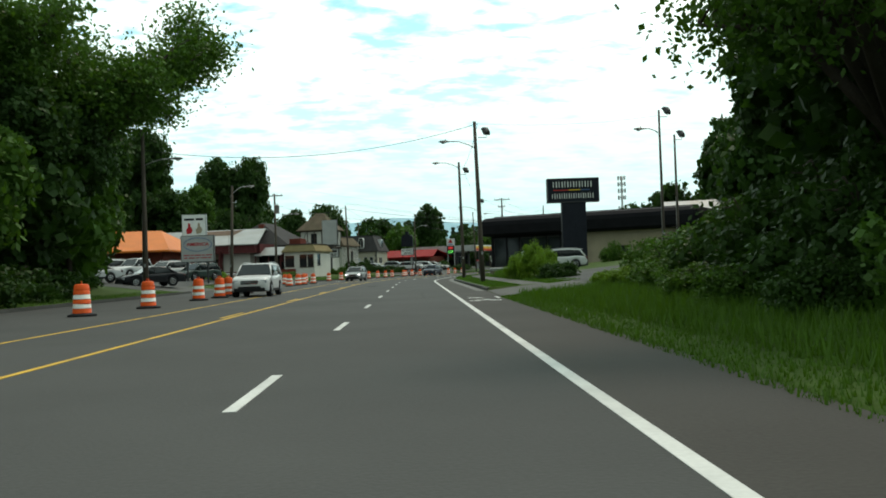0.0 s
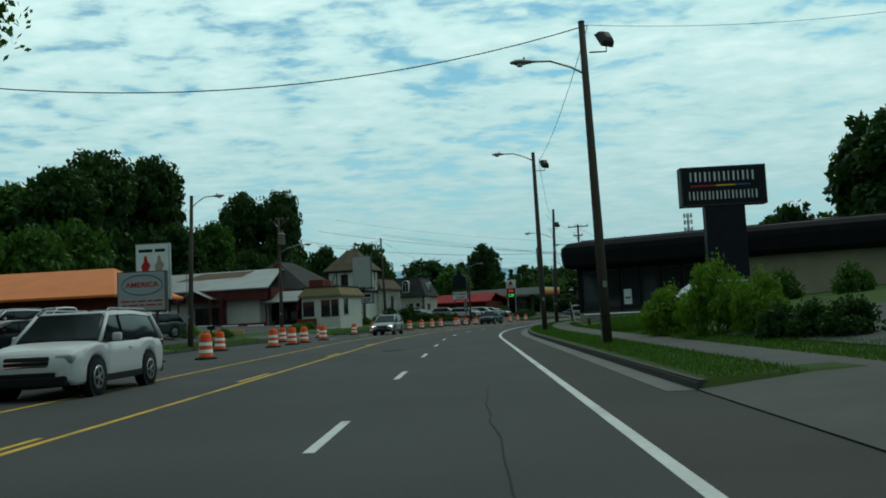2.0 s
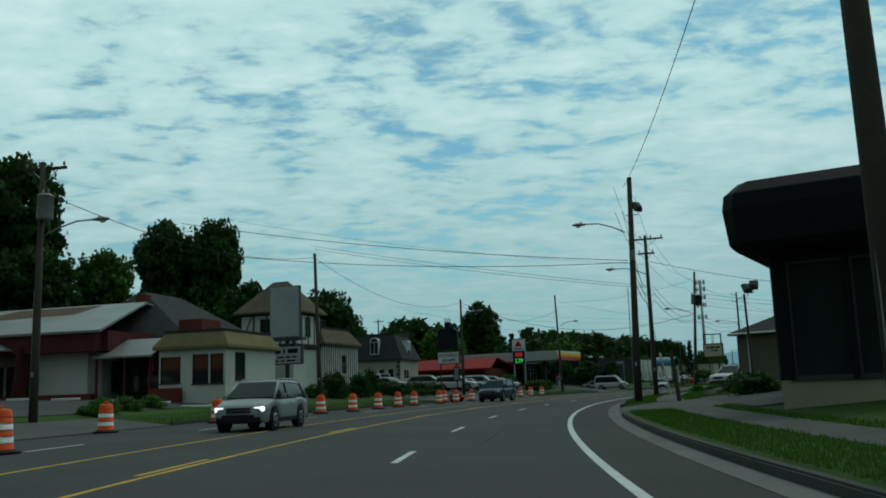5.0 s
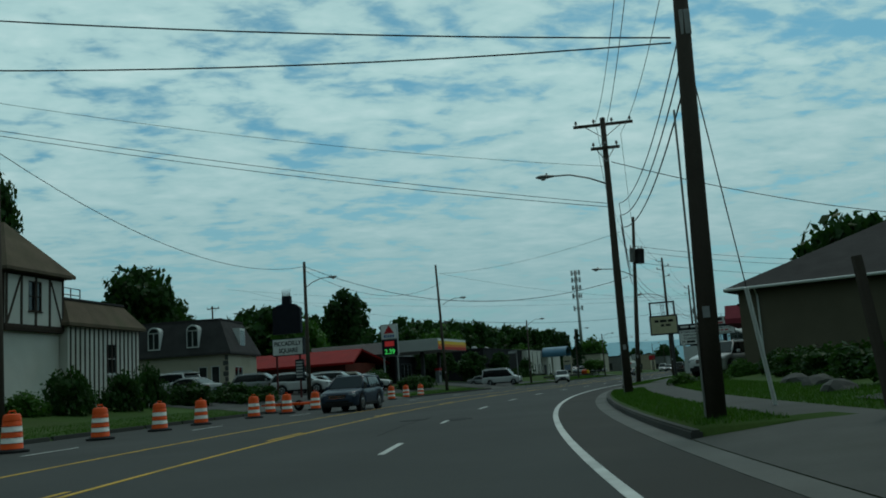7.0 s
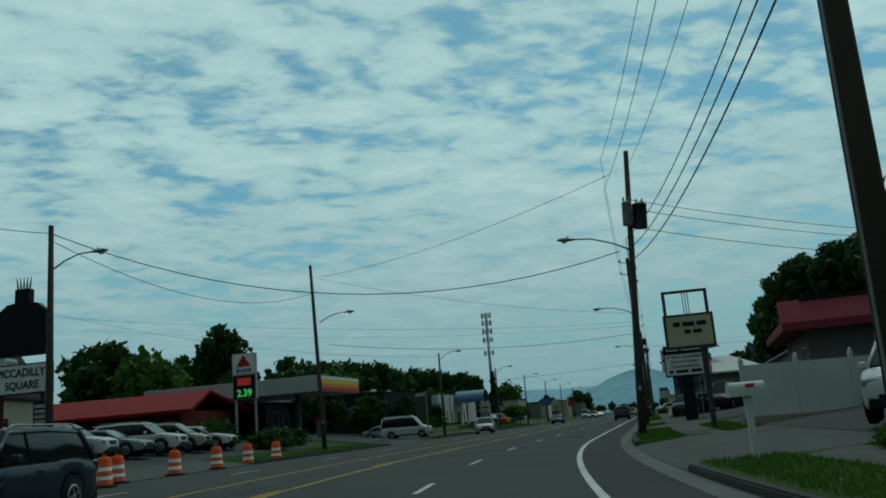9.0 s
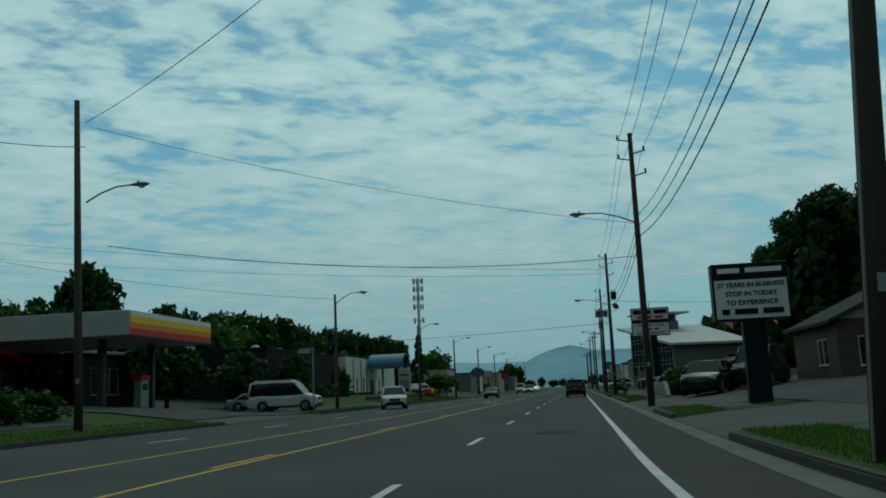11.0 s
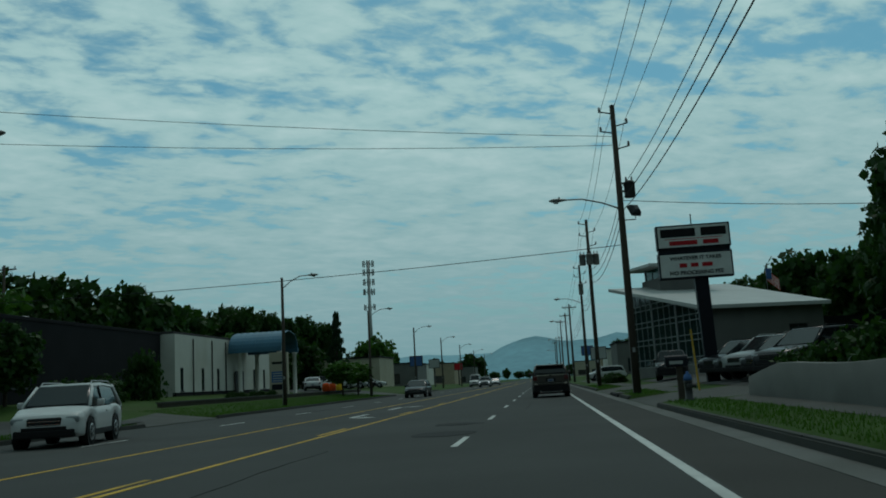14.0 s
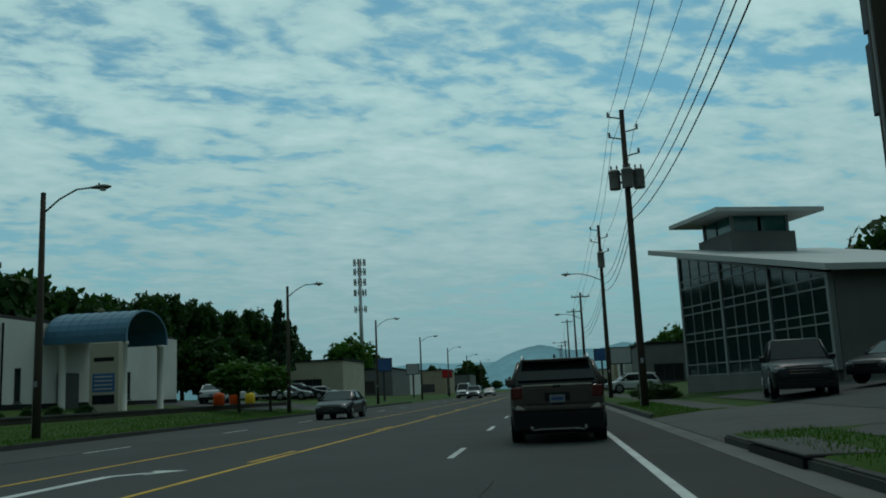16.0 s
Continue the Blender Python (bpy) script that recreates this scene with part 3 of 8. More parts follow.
def armed_pole(s, o, h, **k):
    """A pole with short stand-off insulators near its top."""
    p = pole(s, o, h, label="tall wooden utility pole with stand-off insulators", **k)
    for i, (dz, sgn) in enumerate(((0.35, -1), (0.95, 1), (1.25, -1), (2.0, 1))):
        bm = bmesh.new()
        tube(bm, [(0, 0, h - dz), (0.55 * sgn, 0, h - dz + 0.12)], 0.03, 6)
        part("standoff", bm, DARK_STEEL, p)
        bm = bmesh.new()
        lathe(bm, [(0.03, 0), (0.07, 0.03), (0.04, 0.07), (0.07, 0.11), (0.04, 0.15), (0.06, 0.19), (0.02, 0.25)], 8, Matrix.Translation((0.58 * sgn, 0, h - dz + 0.1)))
        part("insulator", bm, CERAMIC, p, "", True)
    return p


a = pole(56.0, 5.85, 10.3, lean=(-0.2, 0)); lamp_on(a, 9.1, -1, 1.75); floodlight(a, 9.4, 0.55, 30)
b = pole(81.0, 5.85, 10.7, lean=(-0.12, 0)); lamp_on(b, 10.75, -1, 1.8); floodlight(b, 9.7, 0.55, 30)
g = pole(116.6, 5.75, 11.2, r=0.17, lean=(0.3, 0)); lamp_on(g, 9.0, -1, 1.9); floodlight(g, 9.4, 0.6, 40)
boxed("meter_box", g, LAMP_GREY, 0.12, 0.32, -0.14, 0.1, 7.0, 7.5, bevel=0.02)
e = pole(137.5, 5.8, 11.5, r=0.16); crossarm(e, 11.3, 1.25); crossarm(e, 10.2, 0.6, -0.3, 3); lamp_on(e, 9.25, -1, 2.2)
f = pole(166.0, 5.35, 11.9, lean=(0.0, 0)); lamp_on(f, 8.2, -1, 2.3); transformer(f, 8.5, 0.42, -0.1, 0.3, 1.05, DARK_STEEL); transformer(f, 8.6, -0.1, -0.35, 0.2, 1.0)
f.matrix_basis = f.matrix_basis @ Matrix.Rotation(radians(3.6), 4, "Y")
s_ = armed_pole(196.2, 5.4, 12.45, r=0.15); lamp_on(s_, 8.85, -1, 2.2)
p_ = armed_pole(236.4, 5.5, 12.7, r=0.16); lamp_on(p_, 8.6, -1, 2.3); transformer(p_, 8.5, 0.45, 0, 0.24, 0.7, DARK_STEEL); floodlight(p_, 7.6, 0.6, 30)
q_ = armed_pole(263.6, 5.6, 12.4)
for x in (-0.5, 0.0, 0.5):
    transformer(q_, 9.0, x, -0.25 if x == 0 else 0, 0.24, 0.8)
r_ = armed_pole(290.3, 6.1, 12.3); lamp_on(r_, 8.9, -1, 2.1); transformer(r_, 9.2, 0.0, -0.32, 0.25, 1.1)
for k, s in enumerate((322, 352, 384, 420, 458, 500)):
    p = pole(s, 5.8 + 0.2 * (k % 2), 10.8 + 0.9 * (k % 3)); crossarm(p, 10.4 + 0.9 * (k % 3), 1.0)
    if k % 2 == 0:
        lamp_on(p, 8.6, -1, 2.1)
l0 = pole(52.2, -14.4, 9.9); lamp_on(l0, 8.35, 1, 1.55, 0.35)
y1 = pole(56.8, 17.9, 9.9, r=0.1); lamp_on(y1, 9.0, -1, 0.9, 0.3); floodlight(y1, 9.6, 0.55, 30)
y2 = pole(60.5, 20.0, 8.6, r=0.1); floodlight(y2, 8.4, 0.5, 30)
l1 = pole(80.5, -15.6, 9.2, lean=(0.3, 0)); lamp_on(l1, 8.8, 1, 1.55, 0.9)
l2 = pole(103.5, -17.6, 10.4); crossarm(l2, 10.2, 0.95); transformer(l2, 8.0, 0.3, -0.2, 0.32, 1.0); lamp_on(l2, 7.9, 1, 2.2)
l3 = pole(130.5, -17.0, 10.9, lean=(-0.3, 0))
l4 = pole(161.0, -17.9, 10.2); lamp_on(l4, 8.9, 1, 1.8)
l5 = pole(187.0, -16.3, 12.9, lean=(-0.4, 0)); lamp_on(l5, 9.3, 1, 1.9)
for s in (220.8, 255.9, 285.6, 317, 349, 383, 420, 460):
    p = pole(s, -15.75, 8.6, r=0.13, label="wooden street lamp pole beside the road"); lamp_on(p, 8.5, 1, 1.75, 0.75)
for s, o in ((268, -44), (205, -56), (172, -66)):
    p = pole(s, o, 11.5); crossarm(p, 11.2, 1.0)
# floodlight posts in the yard
for s, o in ((121.0, 11.6),):
    p = thing("floodlight_post", spot(s, o), "thin dark post with a pair of floodlights", "light post")
    bm = bmesh.new()
    tube(bm, [(0, 0, -0.2), (-0.1, 0, 5.0)], 0.06, 8)
    part("post", bm, DARK_STEEL, p)
    floodlight(p, 5.0, 0.1, 20)
    floodlight(p, 5.15, 0.4, -15)


def cable(p0, p1, sag, r=0.012, label="thin black overhead cable between poles"):
    bm = bmesh.new()
    n = 18
    pts = []
    for i in range(n + 1):
        f = i / n
        p = Vector(p0).lerp(Vector(p1), f)
        p.z -= sag * 4 * f * (1 - f)
        pts.append(p)
    tube(bm, pts, r, 5)
    return tagged(part("overhead_cable", bm, CABLE), label, "cable", "overhead cables")


def tip(s, o, z, dx=0.0):
    return at(s, o + dx, gz(s, o) + z)


cable(tip(56, 5.85, 10.2), tip(52.2, -14.4, 8.7), 1.15, 0.018)
cable(tip(56, 5.85, 10.2), tip(81, 6.05, 10.2), 0.5)
cable(tip(81, 6.05, 10.3), tip(116.6, 5.75, 10.8), 0.7)
cable(tip(56, 5.85, 10.2), tip(56.8, 18.0, 9.6), 0.3, 0.008)
cable(tip(130.5, -17.3, 10.6), tip(161, -17.9, 9.9), 1.7, 0.016)
cable(tip(130.5, -17.3, 10.6), tip(103.5, -17.6, 9.2), 1.0, 0.016)
cable(tip(161, -17.9, 9.9), tip(166, 5.35, 7.6), 2.2, 0.02)
cable(tip(161, -17.9, 9.6), tip(187, -16.3, 11.0), 1.6, 0.016)
cable(tip(187, -16.3, 12.0), tip(166, 5.35, 11.0), 0.6)
# service lines that cross the road
cable(at(137.5, 5.9, 7.85), at(130.5, -17.3, 11.6), 0.25, 0.013)
cable(at(137.5, 5.9, 8.0), at(130.5, -17.3, 11.8), 0.2, 0.013)
cable(at(137.5, 5.9, 9.6), at(128, -22, 13.6), 0.5, 0.009)
cable(at(116.6, 5.7, 7.2), at(116.6, -19, 11.0), 0.35, 0.016)
cable(at(116.6, 5.7, 7.1), at(116.6, -19, 9.4), 0.5, 0.016)
cable(tip(137.5, 6.0, 9.6), at(150, 24, 7.5), 0.5, 0.018)
for z in (9.4, 9.8, 8.6):
    cable(tip(166, 5.35, z, 0.55), at(180, 30, z - 1.5), 0.7, 0.014)
cable(at(196.2, 5.35, 6.8), at(189, -16.4, 7.6), 0.7, 0.016)
cable(at(196.2, 5.35, 8.3), at(188, -16.4, 12.3), 0.5, 0.01)
cable(at(236.4, 5.4, 6.6), at(237.2, -27.4, 6.1), 0.25, 0.016)
cable(tip(236.4, 5.5, 11.3), at(215, -60, 17), 1.2, 0.012)
cable(tip(236.4, 5.5, 10.9), at(222, -60, 16), 1.2, 0.012)
cable(tip(236.4, 5.5, 8.4), at(246, 40, 9.5), 0.8, 0.016)
cable(tip(220.8, -15.75, 8.3), at(200, -48, 14.5), 1.2, 0.012)
run = [(116.6, 5.75, 10.8), (137.5, 6.0, 11.4), (166, 5.5, 11.7), (196.2, 5.4, 12.3), (236.4, 5.5, 12.6), (263.6, 5.6, 12.3), (290.3, 6.1, 12.2), (322, 5.8, 10.6), (352, 6.0, 11.4), (384, 5.8, 12.3), (420, 6.0, 10.6)]
for a, b in zip(run, run[1:]):
    for dz, dx, r in ((0.0, -0.5, 0.01), (-0.6, 0.5, 0.01), (-1.3, -0.5, 0.01)):
        cable(tip(a[0], a[1], a[2] + dz, dx), tip(b[0], b[1], b[2] + dz, dx), 0.7, r)
    for dz, r in ((-3.6, 0.014), (-4.1, 0.016), (-4.6, 0.018)):
        cable(tip(a[0], a[1], a[2] + dz, 0.15), tip(b[0], b[1], b[2] + dz, 0.15), 0.8, r)


# ---- traffic drums ----
def make_drum():
    d = thing("traffic_drum", spot(46.0, -8.7), "orange and white striped plastic traffic drum with a black rubber base", "traffic drum", "traffic drums")
    bm = bmesh.new()
    lathe(bm, [(0.44, 0.0), (0.45, 0.06), (0.33, 0.09), (0.30, 0.11)], 20)
    part("rubber_base", bm, RUBBER, d, "black rubber base ring")
    z0 = 0.09
    for i, (r0, r1, hgt) in enumerate(((0.29, 0.285, 0.17), (0.28, 0.275, 0.15), (0.272, 0.266, 0.15), (0.262, 0.256, 0.15), (0.252, 0.246, 0.15), (0.24, 0.225, 0.14))):
        bm = bmesh.new()
        prof = [(r0 + 0.012, z0), (r0, z0 + 0.015), (r1, z0 + hgt)]
        if i == 5:
            prof += [(0.18, z0 + hgt + 0.04), (0.05, z0 + hgt + 0.05)]
        lathe(bm, prof, 20)
        part("orange_band" if i % 2 == 0 or i == 5 else "white_band", bm, ORANGE if i % 2 == 0 or i == 5 else DRUM_WHITE, d, "", True)
        z0 += hgt
    bm = bmesh.new()
    tube(bm, [(-0.1, 0, z0 + 0.04), (-0.07, 0, z0 + 0.12), (0.07, 0, z0 + 0.12), (0.1, 0, z0 + 0.04)], 0.02, 6)
    part("carry_handle", bm, ORANGE, d)
    return d


drum = make_drum()
rnd = random.Random(5)
spots = [(28.6, -9.2), (33.9, -8.7), (42.4, -8.9), (49.6, -9.0), (54.6, -9.0), (64.0, -9.3), (77.9, -9.8), (81.9, -9.7), (85.6, -9.9), (91.4, -10.1)]
spots += [(63.3, -11.2), (75.8, -12.2), (90.6, -12.9), (102.0, -13.6), (109.3, -12.8), (115.2, -12.9), (120.2, -12.2), (123.4, -11.5), (128.0, -11.6), (132.5, -11.9), (136.5, -12.2), (141.4, -12.0), (145.6, -12.1), (150.2, -12.4)]
spots += [(148.0, -14.2), (154.0, -12.7), (157.6, -13.3), (160.0, -14.3), (164.0, -14.2), (168.0, -14.4), (172.0, -14.8), (176.0, -15.0)]
for s, o in spots:
    copy_thing(drum, spot(s, o, 0.0, rnd.uniform(0, 180)))


# ---- trees and shrubs ----
def leaves_mesh(name, n, clumps, size, material, seed, squash=1.0, shape=None):
    """Many small leaf blades in clumps, as one mesh; it fits a unit crown about the origin."""
    rng = np.random.default_rng(seed)
    centers, radii = [], []
    for _ in range(clumps):
        v = rng.normal(size=3)
        v /= np.linalg.norm(v)
        r = rng.uniform(0.25, 0.86) ** 0.6
        c = v * r * 0.78
        if shape == "cone":
            z = rng.uniform(-1, 0.97)
            rad = (1 - z) / 2 * 0.9
            an = rng.uniform(0, 2 * math.pi)
            q = rng.uniform(0.4, 1.0)
            c = np.array([rad * q * math.cos(an), rad * q * math.sin(an), z])
        if shape == "pine":
            tier = rng.integers(0, 9)
            z = -0.85 + 0.22 * tier
            rad = (1.02 - z) / 2 * rng.uniform(0.75, 1.15)
            an = rng.uniform(0, 2 * math.pi)
            q = rng.uniform(0.15, 0.95)
            c = np.array([rad * q * math.cos(an), rad * q * math.sin(an), z - 0.06 * q + rng.uniform(-0.1, 0.1)])
        if shape == "shrub":
            c[2] = abs(c[2]) * 1.1 - 0.55
        centers.append(c)
        radii.append(rng.uniform(0.14, 0.32) * (58 / max(clumps, 58)) ** 0.25 if shape not in ("cone", "pine") else rng.uniform(0.09, 0.19))
    centers, radii = np.array(centers), np.array(radii)
    k = rng.integers(0, clumps, n)
    d = rng.normal(size=(n, 3))
    d /= np.linalg.norm(d, axis=1)[:, None]
    away = d * (radii[k] * rng.uniform(0.55, 1.0, n))[:, None]
    if shape == "pine":
        away[:, 2] *= 0.55
    pos = centers[k] + away
    pos[:, 2] *= squash
    a = rng.normal(size=(n, 3))
    a /= np.linalg.norm(a, axis=1)[:, None]
    if shape == "cone":
        a[:, 2] = -abs(a[:, 2]) * 0.6
    b = np.cross(a, d)
    b /= np.linalg.norm(b, axis=1)[:, None] + 1e-9
    sz = size * rng.uniform(0.6, 1.3, n)[:, None]
    verts = np.stack([pos - a * sz, pos + b * sz * 0.7, pos + a * sz, pos - b * sz * 0.7], 1).reshape(-1, 3)
    me = bpy.data.meshes.new(name)
    me.from_pydata(verts.tolist(), [], (np.arange(n * 4).reshape(-1, 4)).tolist())
    me.materials.append(material)
    return me


def trunk_mesh(name, height, r, limbs, seed, spread=0.5):
    """A tapered trunk with limbs, for a crown of unit radius at height one."""
    rng = random.Random(seed)
    bm = bmesh.new()
    bend = rng.uniform(-0.06, 0.06)
    top = Vector((bend, rng.uniform(-0.05, 0.05), height))
    tube(bm, [(0, 0, -0.05), (bend * 0.4, 0, height * 0.45), top], [r * 1.25, r, r * 0.4], 8)
    for i in range(limbs):
        f = rng.uniform(0.35, 0.8)
        p0 = Vector((bend * f, 0, height * f))
        an = 2 * math.pi * (i / limbs) + rng.uniform(-0.4, 0.4)
        ln = rng.uniform(0.45, 0.8) * spread
        mid = p0 + Vector((math.cos(an) * ln * 0.5, math.sin(an) * ln * 0.5, ln * rng.uniform(0.3, 0.6)))
        end = p0 + Vector((math.cos(an) * ln, math.sin(an) * ln, ln * rng.uniform(0.35, 0.6)))
        tube(bm, [p0, mid, end], [r * 0.5, r * 0.32, r * 0.1], 6)
    return to_mesh(name, bm, BARK, True)


CROWNS = [leaves_mesh("crown", 3000, 105, 0.080, m, 10 + i, 1.0) for i, m in enumerate((LEAF, LEAF_DARK, LEAF, LEAF_DARK))]
CROWN_MID = [leaves_mesh("crown_mid", 8500, 150, 0.05, m, 30 + i, 0.92) for i, m in enumerate((LEAF, LEAF_DARK))]
CROWN_NEAR = [leaves_mesh("crown_near", 15000, 170, 0.042, m, 40 + i, 0.85) for i, m in enumerate((LEAF, LEAF_DARK))]
CROWN_FAR = leaves_mesh("crown_far", 650, 60, 0.21, LEAF_DARK, 60, 0.95)
CONES = [leaves_mesh("crown_cone", 3400, 150, 0.066, NEEDLE, 70 + i, 1.0, "pine") for i in range(2)]
SHRUBS = [leaves_mesh("shrub_leaves", 2300, 64, 0.062, m, 90 + i, 0.9, "shrub") for i, m in enumerate((LEAF, LEAF_LIGHT, LEAF_DARK))]
SHRUBS.append(leaves_mesh("shrub_leaves", 9000, 90, 0.033, LEAF_LIGHT, 95, 0.9, "shrub"))
SHRUBS += [leaves_mesh("shrub_leaves", 6500, 85, 0.038, m, 97 + i, 0.9, "shrub") for i, m in enumerate((LEAF, LEAF_DARK))]
TRUNKS = [trunk_mesh("trunk", 1.0, 0.035, 9, 200 + i) for i in range(3)]
CONE_TRUNK = trunk_mesh("trunk_straight", 1.0, 0.03, 4, 300, 0.15)
SHRUB_WOOD = trunk_mesh("shrub_stems", 0.6, 0.03, 8, 310, 0.6)


def tree(s, o, h, r, kind=0, label="full leafy green deciduous tree", z=None, stem=0.3, crown=None, group="trees"):
    """stem: the bare part of the height."""
    rr = random.Random(int(s * 31 + o * 17))
    t = thing("tree", spot(s, o, z, rr.uniform(0, 360)), label, "tree", group)
    tr = new("trunk", TRUNKS[rr.randrange(3)])
    tr.parent = t
    tr.matrix_basis = Matrix.Diagonal((r * 1.1, r * 1.1, h * 0.72, 1))
    cr = new("crown", crown or CROWNS[kind])
    cr.parent = t
    hz = h * (1 - stem) / 2
    if hz < 1.3 * r:
        cr.matrix_basis = Matrix.Translation((0, 0, h - hz)) @ Matrix.Diagonal((r, r, hz * 1.08, 1))
        return t
    # tall crowns grow in two storeys, the upper one rounder
    up = max(0.8 * r, hz * 0.62)
    cr.matrix_basis = Matrix.Translation((rr.uniform(-0.12, 0.12) * r, 0, h - up)) @ Matrix.Diagonal((r * 0.95, r * 0.95, up * 1.08, 1))
    low = (2 * hz - 1.3 * up) / 2 + 0.15 * hz
    cr = new("lower_crown", CROWNS[kind])
    cr.parent = t
    cr.matrix_basis = Matrix.Translation((rr.uniform(-0.2, 0.2) * r, rr.uniform(-0.2, 0.2) * r, h - 2 * hz + low)) @ Matrix.Rotation(2, 4, "Z") @ Matrix.Diagonal((r * 1.05, r * 1.05, low * 1.08, 1))
    return t


def limb_tree(s, o, h, r, stem, label, seed, material, base=(0.0, 0.0), leaf=0.11, per=330, trunk_r=0.42):
    """A spreading tree whose leaves sit in loose sprays at the ends of bare, forking limbs. base: where the trunk stands from the crown's middle."""
    rng = random.Random(seed)
    t = thing("tree", spot(s, o, None, 0), label, "tree", "trees")
    hz = h * (1 - stem) / 2
    mid = Vector((0, 0, h - hz))
    fork = Vector((base[0] * 0.55, base[1] * 0.55, h * stem * 0.9))
    bm = bmesh.new()
    tube(bm, [(base[0], base[1], -0.5), (base[0] * 0.9, base[1] * 0.85, h * stem * 0.45), fork], [trunk_r * 1.2, trunk_r, trunk_r * 0.7], 10)
    tips = []
    for i in range(9):
        an, up = 2 * math.pi * i / 9 + rng.uniform(-0.25, 0.25), rng.uniform(-0.5, 0.75)
        end = mid + Vector((math.cos(an) * r * 0.7, math.sin(an) * r * 0.7, up * hz))
        knee = fork.lerp(end, 0.5) + Vector((0, 0, hz * rng.uniform(0.05, 0.25)))
        tube(bm, [fork, knee, end], [trunk_r * 0.5, trunk_r * 0.3, trunk_r * 0.12], 7)
        for j in range(11):
            f = rng.uniform(0.35, 1.0)
            root = knee.lerp(end, (f - 0.35) / 0.65)
            d = Vector((rng.gauss(0, 1), rng.gauss(0, 1), rng.gauss(0, 0.8))).normalized()
            tip_ = root + d * r * rng.uniform(0.16, 0.4)
            q = tip_ - mid
            k = math.sqrt((q.x / r) ** 2 + (q.y / r) ** 2 + (q.z / hz) ** 2)
            if k > 1.0:
                tip_ = mid + q * (rng.uniform(0.86, 1.0) / k)
            tube(bm, [root, root.lerp(tip_, 0.5) + Vector((0, 0, 0.15)), tip_], [trunk_r * 0.11, trunk_r * 0.07, trunk_r * 0.03], 5)
            tips.append((tip_, root))
    part("trunk", bm, BARK, t, "dark trunk with forking limbs", True)
    g = np.random.default_rng(seed)
    pos = []
    for tip_, root in tips:
        n = int(per * rng.uniform(0.5, 1.3))
        c = g.normal(size=(n, 3)) * np.array((0.1 * r, 0.1 * r, 0.075 * r)) * rng.uniform(0.8, 1.35)
        f = g.uniform(0.45, 1.05, n)[:, None]
        pos.append(np.array(root) * (1 - f) + np.array(tip_) * f + c)
    pos = np.concatenate(pos)
    n = len(pos)
    a, d = g.normal(size=(n, 3)), g.normal(size=(n, 3))
    a /= np.linalg.norm(a, axis=1)[:, None]
    b = np.cross(a, d)
    b /= np.linalg.norm(b, axis=1)[:, None]
    sz = leaf * g.uniform(0.6, 1.3, n)[:, None]
    verts = np.stack([pos - a * sz, pos + b * sz * 0.6, pos + a * sz, pos - b * sz * 0.6], 1).reshape(-1, 3)
    me = bpy.data.meshes.new("crown_sprays")
    me.from_pydata(verts.tolist(), [], np.arange(n * 4).reshape(-1, 4).tolist())
    me.materials.append(material)
    cr = new("crown", me)
    cr.parent = t
    return t


def conifer(s, o, h, r, label="dark green conifer with a pointed crown", z=None):
    rr = random.Random(int(s * 13 + o * 7))
    t = thing("conifer", spot(s, o, z, rr.uniform(0, 360)), label, "tree", "conifers")
    tr = new("trunk", CONE_TRUNK)
    tr.parent = t
    tr.matrix_basis = Matrix.Diagonal((h * 0.5, h * 0.5, h * 0.95, 1))
    cr = new("crown", CONES[rr.randrange(2)])
    cr.parent = t
    cr.matrix_basis = Matrix.Translation((0, 0, h * 0.53)) @ Matrix.Diagonal((r, r, h * 0.48, 1))
    return t


def shrub(s, o, h, r, kind=0, label="green leafy shrub beside the wall", ry=None, z=None):
    rr = random.Random(int(s * 71 + o * 37))
    t = thing("shrub", spot(s, o, z, rr.uniform(0, 360) if ry is None else 0), label, "shrub", "shrubs")
    st = new("woody_base", SHRUB_WOOD)
    st.parent = t
    st.matrix_basis = Matrix.Diagonal((r * 0.7, r * 0.7, h, 1))
    cr = new("foliage", SHRUBS[kind])
    cr.parent = t
    cr.matrix_basis = Matrix.Translation((0, 0, h * 0.44)) @ Matrix.Diagonal((r, ry or r, h * 0.75, 1))
    return t


# left wood at the start
limb_tree(53.0, -15.3, 18.5, 6.2, 0.42, "tall leafy tree with arching limbs that overhang the road", 501, LEAF, base=(-4.2, -5.0), leaf=0.14, per=420)
limb_tree(44, -20.0, 18, 6.0, 0.4, "tall leafy tree with forking limbs in the roadside wood", 507, LEAF, base=(-1.0, 0.5), leaf=0.14, per=420)
tree(47.5, -23.0, 17.5, 6.0, 0, "tall leafy tree in the roadside wood", crown=CROWN_NEAR[0], stem=0.3)
tree(49.0, -17.6, 10.8, 3.5, 0, "dark leafy tree in the roadside wood", crown=CROWN_NEAR[1], stem=0.0)
tree(53.2, -18.8, 10.4, 3.6, 0, "dark leafy tree in the roadside wood", crown=CROWN_NEAR[0], stem=0.0)
tree(57.5, -20.2, 8.4, 3.4, 1, "dark leafy tree in the roadside wood", stem=0.0)
tree(37, -17.8, 10, 4.4, 0, "dark leafy tree in the roadside wood", crown=CROWN_NEAR[0], stem=0.02)
tree(44.5, -18.6, 12, 4.4, 1, "dark leafy tree in the roadside wood", crown=CROWN_NEAR[1], stem=0.02)
